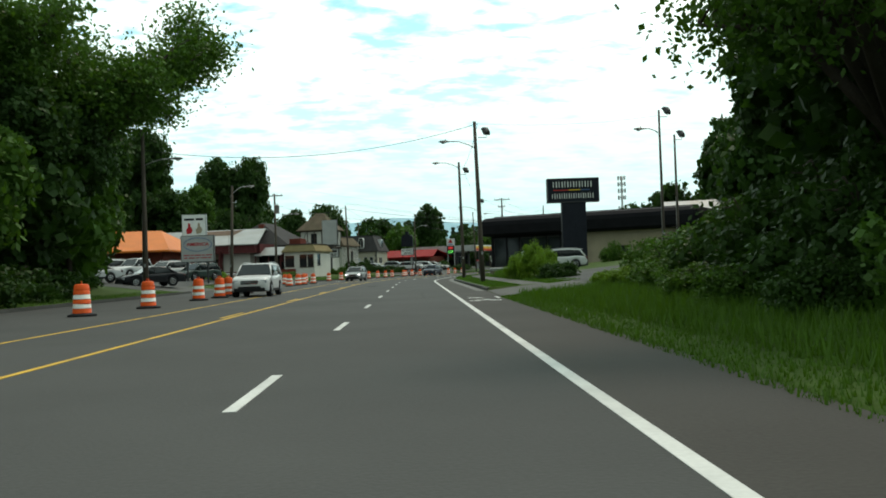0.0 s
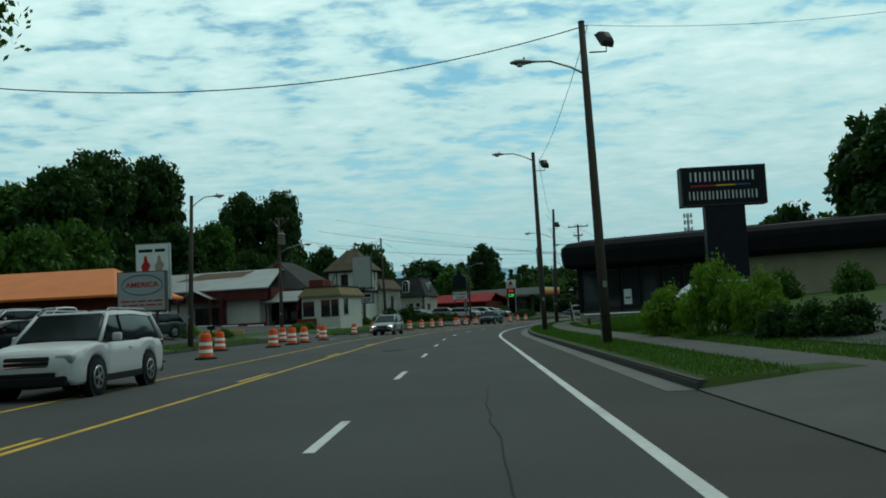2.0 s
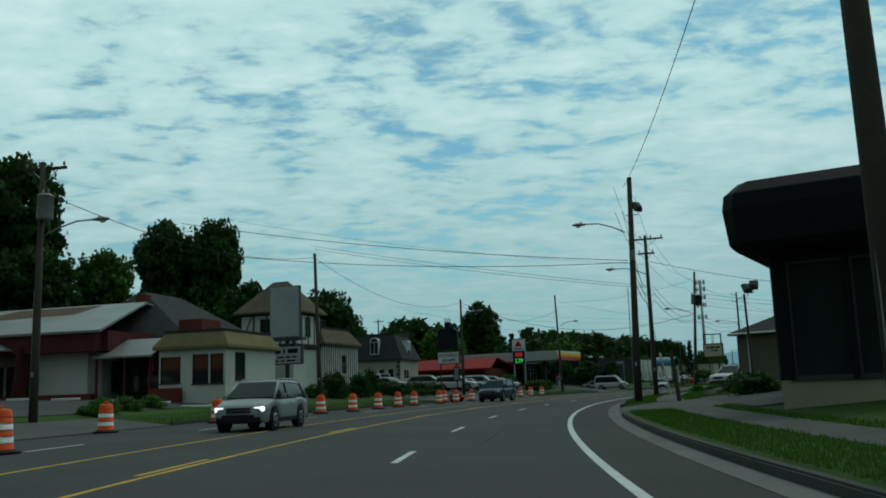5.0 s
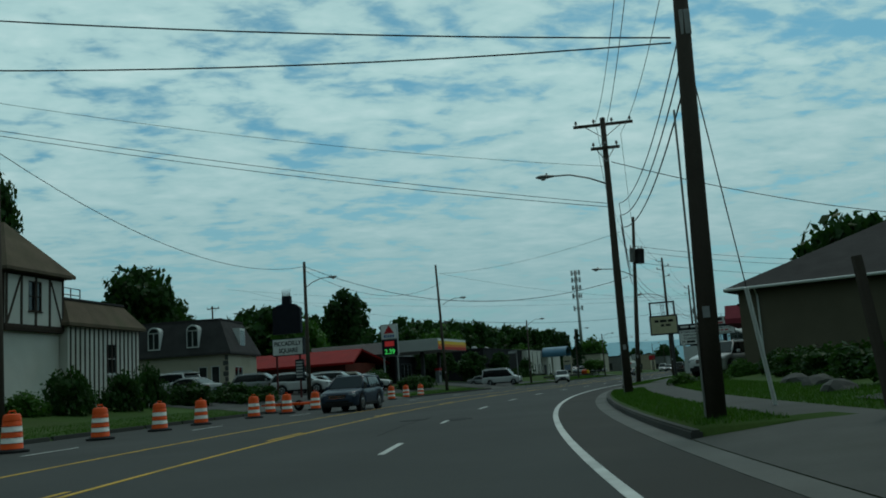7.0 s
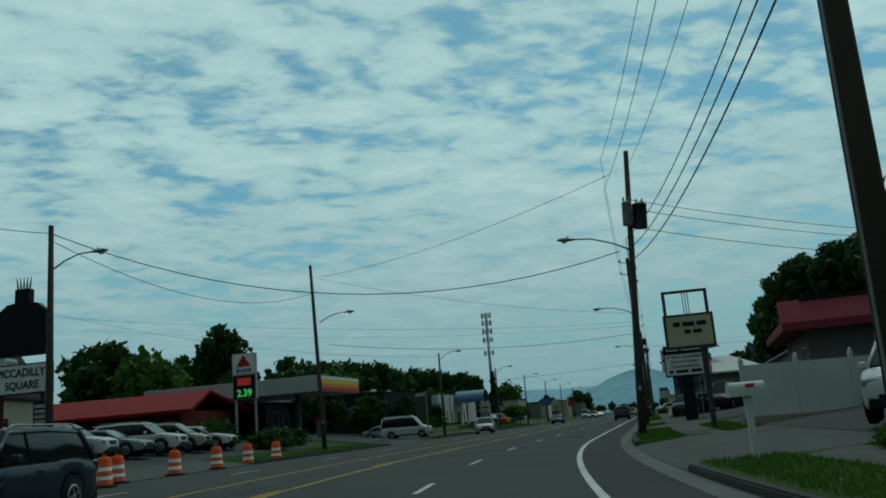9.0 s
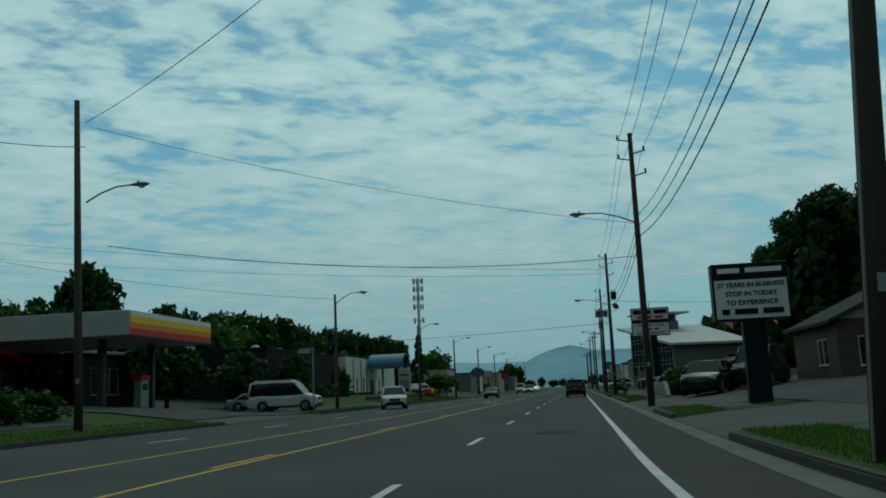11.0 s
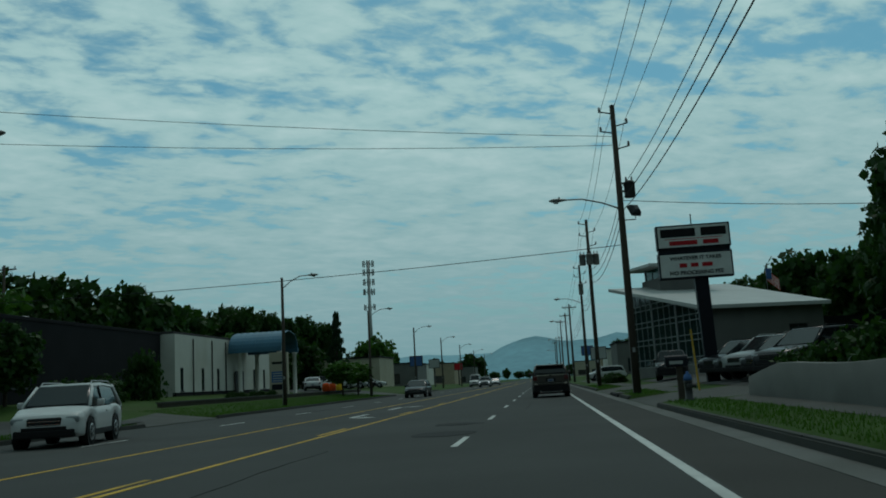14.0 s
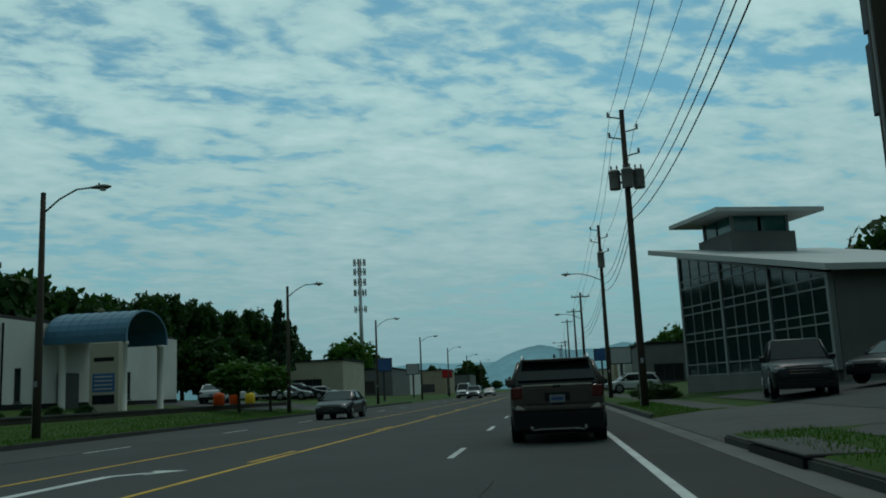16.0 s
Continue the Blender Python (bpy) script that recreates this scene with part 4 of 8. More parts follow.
for s, o, h, r in ((31, -19, 12, 5), (51.5, -22, 8.5, 4.0), (30, -25, 15, 6), (58, -29, 12, 5), (47, -29, 15, 6), (62, -40, 15, 6), (38, -27, 17, 6.5), (22, -22, 14, 6), (54, -36, 14, 6)):
    tree(s, o, h, r, 1, "dark leafy tree in the roadside wood", stem=0.0)
for s, o, h, r in ((31, -16.0, 2.6, 2.2), (36, -16.2, 2.8, 2.4), (41, -16.6, 2.4, 2.2), (45.5, -17.0, 2.2, 2.0), (50, -18.5, 2.4, 2.0), (26, -16.0, 2.8, 2.4), (57, -20, 1.8, 1.8)):
    shrub(s, o, h, r, 2, "dark weedy shrub at the edge of the wood")
shrub(85.6, -28.4, 2.6, 1.5, 0, "leafy green shrub before the restaurant wall")
# right wood and bank at the start
for s, o, h, r, k in ((22.5, 14.2, 13.5, 4.4, 1), (29, 16, 12, 4.6, 1), (18.5, 12.4, 13.0, 4.7, 1)):
    tree(s, o, h, r, k, "dark leafy tree on the roadside bank", crown=CROWN_NEAR[1], stem=0.12)
for s, o, h, r in ((33, 20, 11, 4.6), (40, 26, 12, 5), (10, 14, 12, 5), (22, 20, 15, 5.5), (15, 20, 14, 5)):
    tree(s, o, h, r, 1, "dark leafy tree on the roadside bank", stem=0.0)
for s, o, h, r, k in ((26.0, 11.4, 3.6, 2.8, 0), (23.5, 10.6, 3.4, 2.6, 2), (19.5, 10.1, 3.4, 2.6, 2), (15.5, 9.6, 3.2, 2.4, 2), (11.5, 9.2, 2.8, 2.2, 0), (24, 9.2, 1.3, 1.4, 0), (17.5, 8.1, 1.2, 1.2, 0), (13.5, 7.9, 1.3, 1.2, 2), (21.0, 8.4, 1.2, 1.3, 0), (9, 7.9, 1.4, 1.4, 0), (26.3, 9.2, 1.4, 1.3, 0), (30.5, 11.2, 2.7, 2.2, 0), (33.0, 10.6, 2.3, 1.8, 0), (33.5, 13.2, 2.9, 2.2, 0), (29.0, 13.6, 3.6, 2.6, 2), (32.0, 15.6, 3.4, 2.6, 2), (30.8, 9.0, 1.0, 1.0, 1), (33.2, 8.8, 0.8, 0.8, 1), (28.2, 9.6, 1.7, 1.5, 0), (27.5, 12.2, 3.2, 2.4, 0), (21.5, 11.8, 4.4, 2.8, 2), (17.5, 11.4, 4.6, 2.8, 2)):
    shrub(s, o, h, r, (4, 3, 5)[k], "thick roadside shrub on the grassy bank")
limb_tree(14.6, 9.2, 12.5, 4.5, 0.24, "leafy tree with hanging sprays over the grassy bank", 521, LEAF, base=(1.6, 0.6), leaf=0.085, per=300, trunk_r=0.3)
# round the black building
shrub(58.6, 8.5, 2.5, 1.3, 3, "bright green bushy shrub")
shrub(55.2, 9.1, 3.4, 1.4, 3, "tall bright green bushy shrub")
shrub(61.4, 8.7, 1.9, 1.1, 3, "bright green bushy shrub")
shrub(52.6, 9.6, 2.6, 1.1, 3, "bright green bushy shrub")
for s, o in ((50.2, 9.2), (49.0, 9.6), (47.9, 10.0)):
    shrub(s, o, 1.3, 0.85, 2, "clipped dark green hedge shrub")
for s, o, h, r in ((86, 36, 15, 6), (96, 44, 17, 7), (78, 42, 14, 6), (108, 40, 15, 6), (118, 46, 16, 7), (70, 46, 16, 6.5), (138, 42, 19, 7), (150, 41, 21, 7.5), (164, 40, 21, 7), (128, 50, 19, 8), (144, 52, 22, 8)):
    tree(s, o, h, r, 1, "dark leafy tree on the wooded slope", stem=0.0)
shrub(80, 19.5, 2.6, 1.5, 0)
shrub(77, 22.5, 2.4, 1.4, 0)
for k in range(7):
    shrub(112 + 4.4 * k, 10.6 + 0.25 * k, 1.4, 1.5, 2, "dark clipped shrub before the building")
# woods behind the left buildings
rnd = random.Random(11)
for s, o, h, r in ((140, -70, 29, 8.5), (150, -69, 30, 8.0), (132, -66, 24, 8), (126, -58, 16, 6.5), (156, -63, 19, 5.0), (146, -60, 17, 6), (176, -76, 28, 7.4), (179, -69, 28, 6.0), (168, -68, 15, 6), (172, -62, 14, 6), (190, -56, 17.0, 6.6), (178, -60, 13, 5.5), (199, -60, 14, 6.0), (166, -52, 11, 5), (118, -56, 14, 6), (110, -58, 15, 6.5), (100, -56, 14, 6.5), (90, -52, 13, 6), (78, -50, 14, 6.5), (136, -80, 24, 9), (120, -74, 22, 9)):
    tree(s, o, h, r, 1, stem=0.0, crown=CROWN_MID[rnd.randrange(2) if s < 160 else 1])
for s, o, h, r in ((238, -66, 15, 8), (246, -74, 16, 8), (232, -58, 13, 6), (255, -70, 15, 7)):
    tree(s, o, h, r, rnd.randrange(2), stem=0.0)
tree(281, -72.5, 22, 6.6, 1, "big egg-shaped dark green tree", stem=0.0)
tree(277.5, -77, 16, 5.5, 1, "big egg-shaped dark green tree", stem=0.0)
for k in range(16):
    conifer(300 + rnd.uniform(-10, 10), -66 - 7.5 * k + rnd.uniform(-2, 2), rnd.uniform(12, 16), rnd.uniform(3.2, 4.4))
tree(150, -36.5, 12, 3.4, 1, "dark leafy tree behind the half-timbered house", stem=0.0)
# round the left buildings
for s, o, h, r, k in ((139, -20.3, 3.2, 1.7, 2), (143, -20.0, 3.0, 1.6, 2), (146, -20.6, 3.6, 1.3, 2), (149.5, -20.2, 2.0, 2.1, 2), (153.5, -19.6, 1.9, 2.2, 2), (156.5, -19.2, 1.7, 1.8, 2), (137, -21, 1.6, 1.4, 0), (132.5, -20.5, 1.3, 1.2, 0)):
    shrub(s, o, h, r, k, "dark green shrub before the half-timbered house")
conifer(151, -26.0, 3.4, 0.9, "small clipped cone-shaped evergreen")
for s, o in ((93, -18.4), (110, -19), (112.5, -19.4), (115, -19.8), (108.4, -18.2)):
    shrub(s, o, 1.0, 1.1, 0, "low rounded shrub on the lawn")
shrub(88.4, -19.4, 1.5, 1.6, 3, "big rounded yellow-green bush on the lawn")
for s, o, h in ((183, -18.8, 1.9), (186, -19.4, 2.0), (189, -19.6, 1.8), (180.5, -21.5, 2.6), (184.5, -23.0, 2.8)):
    shrub(s, o, h, 2.0, 2, "dark clipped shrub by the fuel station")
for s, o, h, r in ((222, -30, 6.5, 4.0), (231, -27.5, 5.5, 3.2), (215, -36, 8, 4), (240, -25.5, 4.5, 2.2)):
    tree(s, o, h, r, 1, "low dark spreading tree", stem=0.05)
for s, o, h, r in ((262, -43, 11, 6), (272, -46, 12.5, 6.5), (283, -47, 13.5, 7), (294, -46, 13.5, 7), (305, -48, 13.5, 7), (316, -48, 13, 7), (327, -50, 13.5, 7), (338, -50, 15, 7), (349, -48, 14.5, 6.5), (361, -46, 14, 6.5), (374, -46, 13, 7), (388, -48, 13, 7), (250, -46, 10, 6), (278, -56, 14.5, 8), (300, -58, 15, 8), (320, -60, 15, 8), (342, -60, 16, 8), (366, -58, 15, 8), (310, -40, 8, 5), (326, -38, 8, 5), (340, -38, 9, 5)):
    tree(s, o, h, r, 1 if rnd.random() < 0.8 else 0, "full leafy tree of the wood behind the clinic", stem=0.0)
for s, o, h, r in ((318, -41, 12.5, 4.6), (334, -42, 13.5, 5.2), (343, -42, 13.0, 5.0), (352, -41, 14, 5.4), (329, -44, 14, 5.0), (362, -40, 13.5, 5.2)):
    tree(s, o, h, r * 0.72, 3, "tall dark pine-like tree behind the clinic", stem=0.0)
conifer(321.9, -27.8, 10.8, 2.6, "tall thin pine with open boughs")
tree(401.7, -37.5, 13.3, 7.0, 0, "large round-crowned tree beside the road", stem=0.0)
tree(281, -17.6, 3.6, 2.3, 0, "small round-crowned tree on the lawn", stem=0.25)
tree(286, -17.2, 3.6, 2.2, 0, "small round-crowned tree on the lawn", stem=0.25)
shrub(253.2, -24.4, 4.8, 1.9, 2, "tall egg-shaped dark evergreen by the wall")
shrub(248, -24.6, 2.4, 2.0, 2, "dark spreading shrub before the charcoal wall")
shrub(243.5, -24.4, 2.0, 2.0, 2, "dark spreading shrub before the charcoal wall")
# right wooded hill
for k in range(30):
    s = 172 + 7.6 * k + rnd.uniform(-3, 3)
    o = 34 + rnd.uniform(0, 8) + (k % 3) * 9 - (5 if k > 20 else 0)
    tree(s, o, rnd.uniform(11, 15), rnd.uniform(6, 8), 1 if k % 2 else 3, "dark leafy tree on the wooded slope", stem=0.0)
for s, o, h, r in ((176, 21.5, 12, 5.5), (183, 24, 12, 5), (190, 28, 13, 6), (198, 30, 13, 6), (166, 29, 14, 6), (266, 32, 12, 6), (279, 35, 11.5, 6.5), (292, 35, 11, 6), (214, 32, 14, 6), (310, 30, 10, 6)):
    tree(s, o, h, r, 3, "dark leafy tree on the slope behind the shops", stem=0.0)
for s, o, h, r in ((224, 27.5, 16.5, 6), (233, 24.0, 16.5, 6), (243, 23.4, 15.5, 6), (254, 27.0, 14, 6)):
    tree(s, o, h, r, 1, "dark leafy tree on the slope behind the shops", stem=0.0, crown=CROWN_NEAR[1])
for k in range(7):
    tree(312 + 14 * k, 17 + rnd.uniform(-2, 5), rnd.uniform(5, 8), rnd.uniform(3, 4.5), k % 2, stem=0.0)
for s, o, h in ((214, 8.9, 2.5), (217, 8.9, 2.6), (211, 8.9, 2.4), (219.6, 8.9, 2.2), (208.8, 9.3, 1.9), (275, 7.6, 1.2), (283, 8.0, 1.4)):
    shrub(s, o, h, 1.6, 2, "dark clipped shrub beside the parked cars")
for s, o, h in ((221.8, 9.2, 2.0), (224.2, 9.0, 1.8), (222.6, 10.8, 2.2)):
    shrub(s, o, h, 1.4, 2, "dark mounded shrub above the retaining wall")
for s, o, h in ((84, -46, 4), (92, -48, 5), (100, -49, 5), (108, -50, 5), (117, -51, 6), (126, -52, 6), (134, -54, 6), (142, -50, 5), (112, -46.5, 3), (146, -47, 5), (156, -48, 5)):
    shrub(s, o, h, 5.5, 2, "dark overgrown thicket under the trees")
for s, o, h in ((142.3, 10.9, 1.0), (143.5, 8.3, 0.8), (144.6, 11.2, 1.1), (141.5, 9.6, 0.7)):
    shrub(s, o, h, 0.9, 0, "tall weeds beside the parked car")
# far woods on both sides, past the last houses
bm_far = [(rnd.uniform(420, 900), rnd.choice((-1, 1)) * rnd.uniform(28, 190)) for _ in range(60)]
bm_far += [(1250 + rnd.uniform(-60, 120), -230 + 12.5 * k) for k in range(38)]
for s, o in bm_far:
    tree(s, o, rnd.uniform(9, 15), rnd.uniform(5, 9), 1, "far dark green tree", stem=0.0, crown=CROWN_FAR, group="far trees")


# ---- grass tufts on the verges ----
def grass(name, runs, seed, count, hgt):
    rng = np.random.default_rng(seed)
    verts = []
    for s0, s1, o0, o1 in runs:
        n = int(count * (s1 - s0) * (o1 - o0))
        for s, o in zip(rng.uniform(s0, s1, n), rng.uniform(o0, o1, n)):
            b = at(s, o, gz(s, o) - 0.02)
            an, hh = rng.uniform(0, 6.28), hgt * rng.uniform(0.5, 1.4)
            w = 0.009 + 0.011 * rng.uniform()
            dx, dy = math.cos(an), math.sin(an)
            verts += [(b.x - dx * w, b.y - dy * w, b.z), (b.x + dx * w, b.y + dy * w, b.z), (b.x + dy * hh * 0.4, b.y - dx * hh * 0.4, b.z + hh)]
    me = bpy.data.meshes.new(name)
    me.from_pydata(verts, [], np.arange(len(verts)).reshape(-1, 3).tolist())
    me.materials.append(BLADE)
    return tagged(new(name, me), "tufted green grass on the verge", "grass", "", "stuff")


grass("grass", [(3, 32.9, 4.7, 9.0), (41.5, 103, 5.12, 6.6), (41.5, 82, 7.9, 9.5), (82, 103, 7.9, 8.4), (115, 145, 5.12, 6.6), (115, 145, 7.9, 10), (158.5, 173, 5.12, 6.6), (159, 172, 7.9, 9.0)], 3, 300, 0.085)
grass("grass", [(183, 189.4, 5.12, 6.6), (207.4, 225.2, 5.12, 6.6), (234.3, 244, 5.12, 6.6), (255.9, 272, 5.12, 6.6), (109, 148, -17.5, -14.6), (172, 196, -17, -14.6), (76, 95, -17, -14.6)], 4, 140, 0.085)
grass("grass", [(212, 232, -16.5, -14.6), (240, 290, -18.5, -14.6), (20, 60, -16.5, -14.6)], 6, 110, 0.09)
grass("grass", [(64.5, 72.5, 8.0, 9.6)], 9, 260, 0.55)
grass("grass", [(3, 24.5, 5.6, 9.0), (24.5, 32.6, 5.3, 9.0)], 12, 130, 0.27)

# ---- building materials ----
GLASS = mat("dark_glass", (0.018, 0.022, 0.024), 0.06, vary=0.3, scale=0.7, fine=5, bump=0)
CLEAR = mat("shop_glass", (0.012, 0.028, 0.028), 0.06, vary=0.2, scale=0.5, fine=3, bump=0)
BLACK_PANEL = mat("black_fascia", (0.008, 0.008, 0.010), 0.7, vary=0.4, scale=1.5, fine=20, bump=0.05)
TAN = mat("tan_block", (0.30, 0.25, 0.18), 0.85, vary=0.2, scale=0.7, fine=20, bump=0.25, dirt=(0.16, 0.14, 0.10), dirt_amount=0.5)
WHITE_WALL = mat("white_stucco", (0.50, 0.49, 0.45), 0.85, vary=0.12, scale=0.6, fine=25, bump=0.2, dirt=(0.36, 0.34, 0.28), dirt_amount=0.5)
CREAM = mat("cream_stucco", (0.36, 0.33, 0.26), 0.85, vary=0.15, scale=0.6, fine=25, bump=0.2, dirt=(0.3, 0.27, 0.2), dirt_amount=0.5)
MAROON = mat("maroon_boards", (0.085, 0.022, 0.022), 0.7, vary=0.3, scale=1.2, fine=20, bump=0.2)
METAL_ROOF = mat("grey_metal_roof", (0.20, 0.205, 0.20), 0.5, 0.3, vary=0.25, scale=0.5, fine=12, bump=0.1, dirt=(0.14, 0.11, 0.08), dirt_amount=0.6)
SHINGLE = mat("dark_shingle", (0.04, 0.038, 0.038), 0.9, vary=0.35, scale=1.0, fine=14, bump=0.4)
BROWN_SHINGLE = mat("brown_shingle", (0.10, 0.078, 0.055), 0.9, vary=0.35, scale=1.0, fine=14, bump=0.4, dirt=(0.07, 0.075, 0.04), dirt_amount=0.4)
ORANGE_ROOF = mat("orange_metal_roof", (0.52, 0.135, 0.025), 0.5, vary=0.2, scale=0.6, fine=10, bump=0.1)
RED_ROOF = mat("red_metal_roof", (0.20, 0.008, 0.007), 0.75, vary=0.25, scale=0.5, fine=10, bump=0.1)
RED_BRICK = mat("dark_red_wall", (0.13, 0.032, 0.022), 0.85, vary=0.3, scale=1, fine=20, bump=0.3)
TIMBER = mat("dark_timber", (0.045, 0.033, 0.026), 0.8, vary=0.3, scale=2, fine=25, bump=0.2)
BLUE_AWNING = mat("blue_metal_awning", (0.035, 0.115, 0.18), 0.45, 0.2, vary=0.2, scale=0.6, fine=10, bump=0.1)
CHARCOAL = mat("charcoal_wall", (0.013, 0.013, 0.015), 0.8, vary=0.3, scale=0.6, fine=15, bump=0.2)
GREY_WALL = mat("grey_block_wall", (0.14, 0.14, 0.135), 0.8, vary=0.2, scale=0.6, fine=15, bump=0.2)
GREY_METAL = mat("grey_panel", (0.22, 0.23, 0.23), 0.5, 0.3, vary=0.12, scale=0.8, fine=10, bump=0.05)
SIGN_WHITE = mat("sign_white", (0.62, 0.64, 0.62), 0.4, vary=0.1, scale=1.5, fine=10, bump=0.02, dirt=(0.42, 0.43, 0.4), dirt_amount=0.5)
SIGN_BLACK = mat("sign_black", (0.012, 0.014, 0.02), 0.45, vary=0.3, scale=2, fine=10, bump=0.02)
SIGN_GREY = mat("sign_grey", (0.34, 0.355, 0.35), 0.5, vary=0.12, scale=1, fine=10, bump=0.02, dirt=(0.26, 0.27, 0.26), dirt_amount=0.5)
INK = mat("black_letters", (0.012, 0.012, 0.014), 0.5, vary=0.2, bump=0)
INK_RED = mat("red_letters", (0.42, 0.02, 0.025), 0.5, vary=0.2, bump=0)
INK_WHITE = mat("white_letters", (0.75, 0.76, 0.75), 0.4, vary=0.1, bump=0)
INK_BLUE = mat("blue_bars", (0.05, 0.11, 0.26), 0.5, vary=0.2, bump=0)
INK_GREEN = mat("green_bars", (0.02, 0.16, 0.06), 0.5, vary=0.2, bump=0)
CITRUS = mat("yellow_stripe", (0.75, 0.47, 0.03), 0.45, vary=0.1, bump=0.02)
STRIPE_O = mat("orange_stripe", (0.68, 0.2, 0.03), 0.45, vary=0.1, bump=0.02)
STRIPE_R = mat("red_stripe", (0.5, 0.04, 0.03), 0.45, vary=0.1, bump=0.02)
LED_GREEN = glow("green_digits", (0.06, 0.7, 0.12), 0.45)
LED_RED = glow("red_digits", (0.5, 0.03, 0.03), 0.2)
VINYL = mat("white_vinyl", (0.52, 0.54, 0.53), 0.45, vary=0.1, scale=1, fine=8, bump=0.03)


# ---- building tools: x away from the road to the right, y along it ----
def face_matrix(face, x0, x1, y0, y1):
    """Takes (u, w, v): along the wall, into it, up."""
    if face == "S":
        return Matrix(((1, 0, 0, 0), (0, 1, 0, y0), (0, 0, 1, 0), (0, 0, 0, 1)))
    if face == "N":
        return Matrix(((1, 0, 0, 0), (0, -1, 0, y1), (0, 0, 1, 0), (0, 0, 0, 1)))
    if face == "W":
        return Matrix(((0, 1, 0, x0), (1, 0, 0, 0), (0, 0, 1, 0), (0, 0, 0, 1)))
    return Matrix(((0, -1, 0, x1), (1, 0, 0, 0), (0, 0, 1, 0), (0, 0, 0, 1)))


def window_in(parent, m, u0, u1, v0, v1, frame_mat, bars=1, rows=1, glass=None, depth=0.08, name="window"):
    bm = bmesh.new()
    w = 0.06
    box(bm, u0, u0 + w, depth - 0.06, depth + 0.05, v0, v1, m)
    box(bm, u1 - w, u1, depth - 0.06, depth + 0.05, v0, v1, m)
    box(bm, u0 + w, u1 - w, depth - 0.06, depth + 0.05, v0, v0 + w, m)
    box(bm, u0 + w, u1 - w, depth - 0.06, depth + 0.05, v1 - w, v1, m)
    win = part(name, bm, frame_mat, parent)
    for k in range(1, bars):
        u = u0 + (u1 - u0) * k / bars
        bm = bmesh.new()
        box(bm, u - 0.03, u + 0.03, depth - 0.04, depth + 0.04, v0 + w, v1 - w, m)
        part("mullion", bm, frame_mat, win)
    for k in range(1, rows):
        v = v0 + (v1 - v0) * k / rows
        bm = bmesh.new()
        box(bm, u0 + w, u1 - w, depth - 0.035, depth + 0.035, v - 0.025, v + 0.025, m)
        part("glazing_bar", bm, frame_mat, win)
    bm = bmesh.new()
    box(bm, u0 + w, u1 - w, depth, depth + 0.012, v0 + w, v1 - w, m)
    part("pane", bm, glass or GLASS, win, "dark reflecting glass")
    bm = bmesh.new()
    box(bm, u0 - 0.05, u1 + 0.05, -0.06, depth - 0.06, v0 - 0.06, v0, m)
    part("sill", bm, frame_mat, win)
    return win


def wall(parent, face, dims, z0, z1, material, openings=(), frame_mat=None, t=0.25, label=""):
    """openings: (u0, u1, v0, v1, bars, rows) in metres along the wall and up."""
    x0, x1, y0, y1 = dims
    m = face_matrix(face, x0, x1, y0, y1)
    a, b = (x0, x1) if face in "SN" else (y0 + t, y1 - t)
    us = sorted({a, b, *(o[0] for o in openings), *(o[1] for o in openings)})
    vs = sorted({z0, z1, *(o[2] for o in openings), *(o[3] for o in openings)})
    bm = bmesh.new()
    for u0, u1 in zip(us, us[1:]):
        for v0, v1 in zip(vs, vs[1:]):
            if not any(o[0] <= (u0 + u1) / 2 <= o[1] and o[2] <= (v0 + v1) / 2 <= o[3] for o in openings):
                box(bm, u0, u1, 0, t, v0, v1, m)
    bmesh.ops.remove_doubles(bm, verts=bm.verts, dist=0.0005)
    part("wall", bm, material, parent, label)
    for o in openings:
        window_in(parent, m, *o[:4], frame_mat or DARK_STEEL, *(o[4:6] if len(o) > 4 else (1, 1)))


def block(parent, dims, z0, z1, material, openings=None, frame_mat=None, roof=None, lip=0.0):
    openings = openings or {}
    for face in "SNWE":
        wall(parent, face, dims, z0, z1, material, openings.get(face, ()), frame_mat)
    x0, x1, y0, y1 = dims
    boxed("floor_slab", parent, CONCRETE, x0 + 0.26, x1 - 0.26, y0 + 0.26, y1 - 0.26, z0 + 0.02, z0 + 0.12)
    if roof:
        boxed("roof", parent, roof, x0 - lip, x1 + lip, y0 - lip, y1 + lip, z1 + 0.003, z1 + 0.22, bevel=0.02)


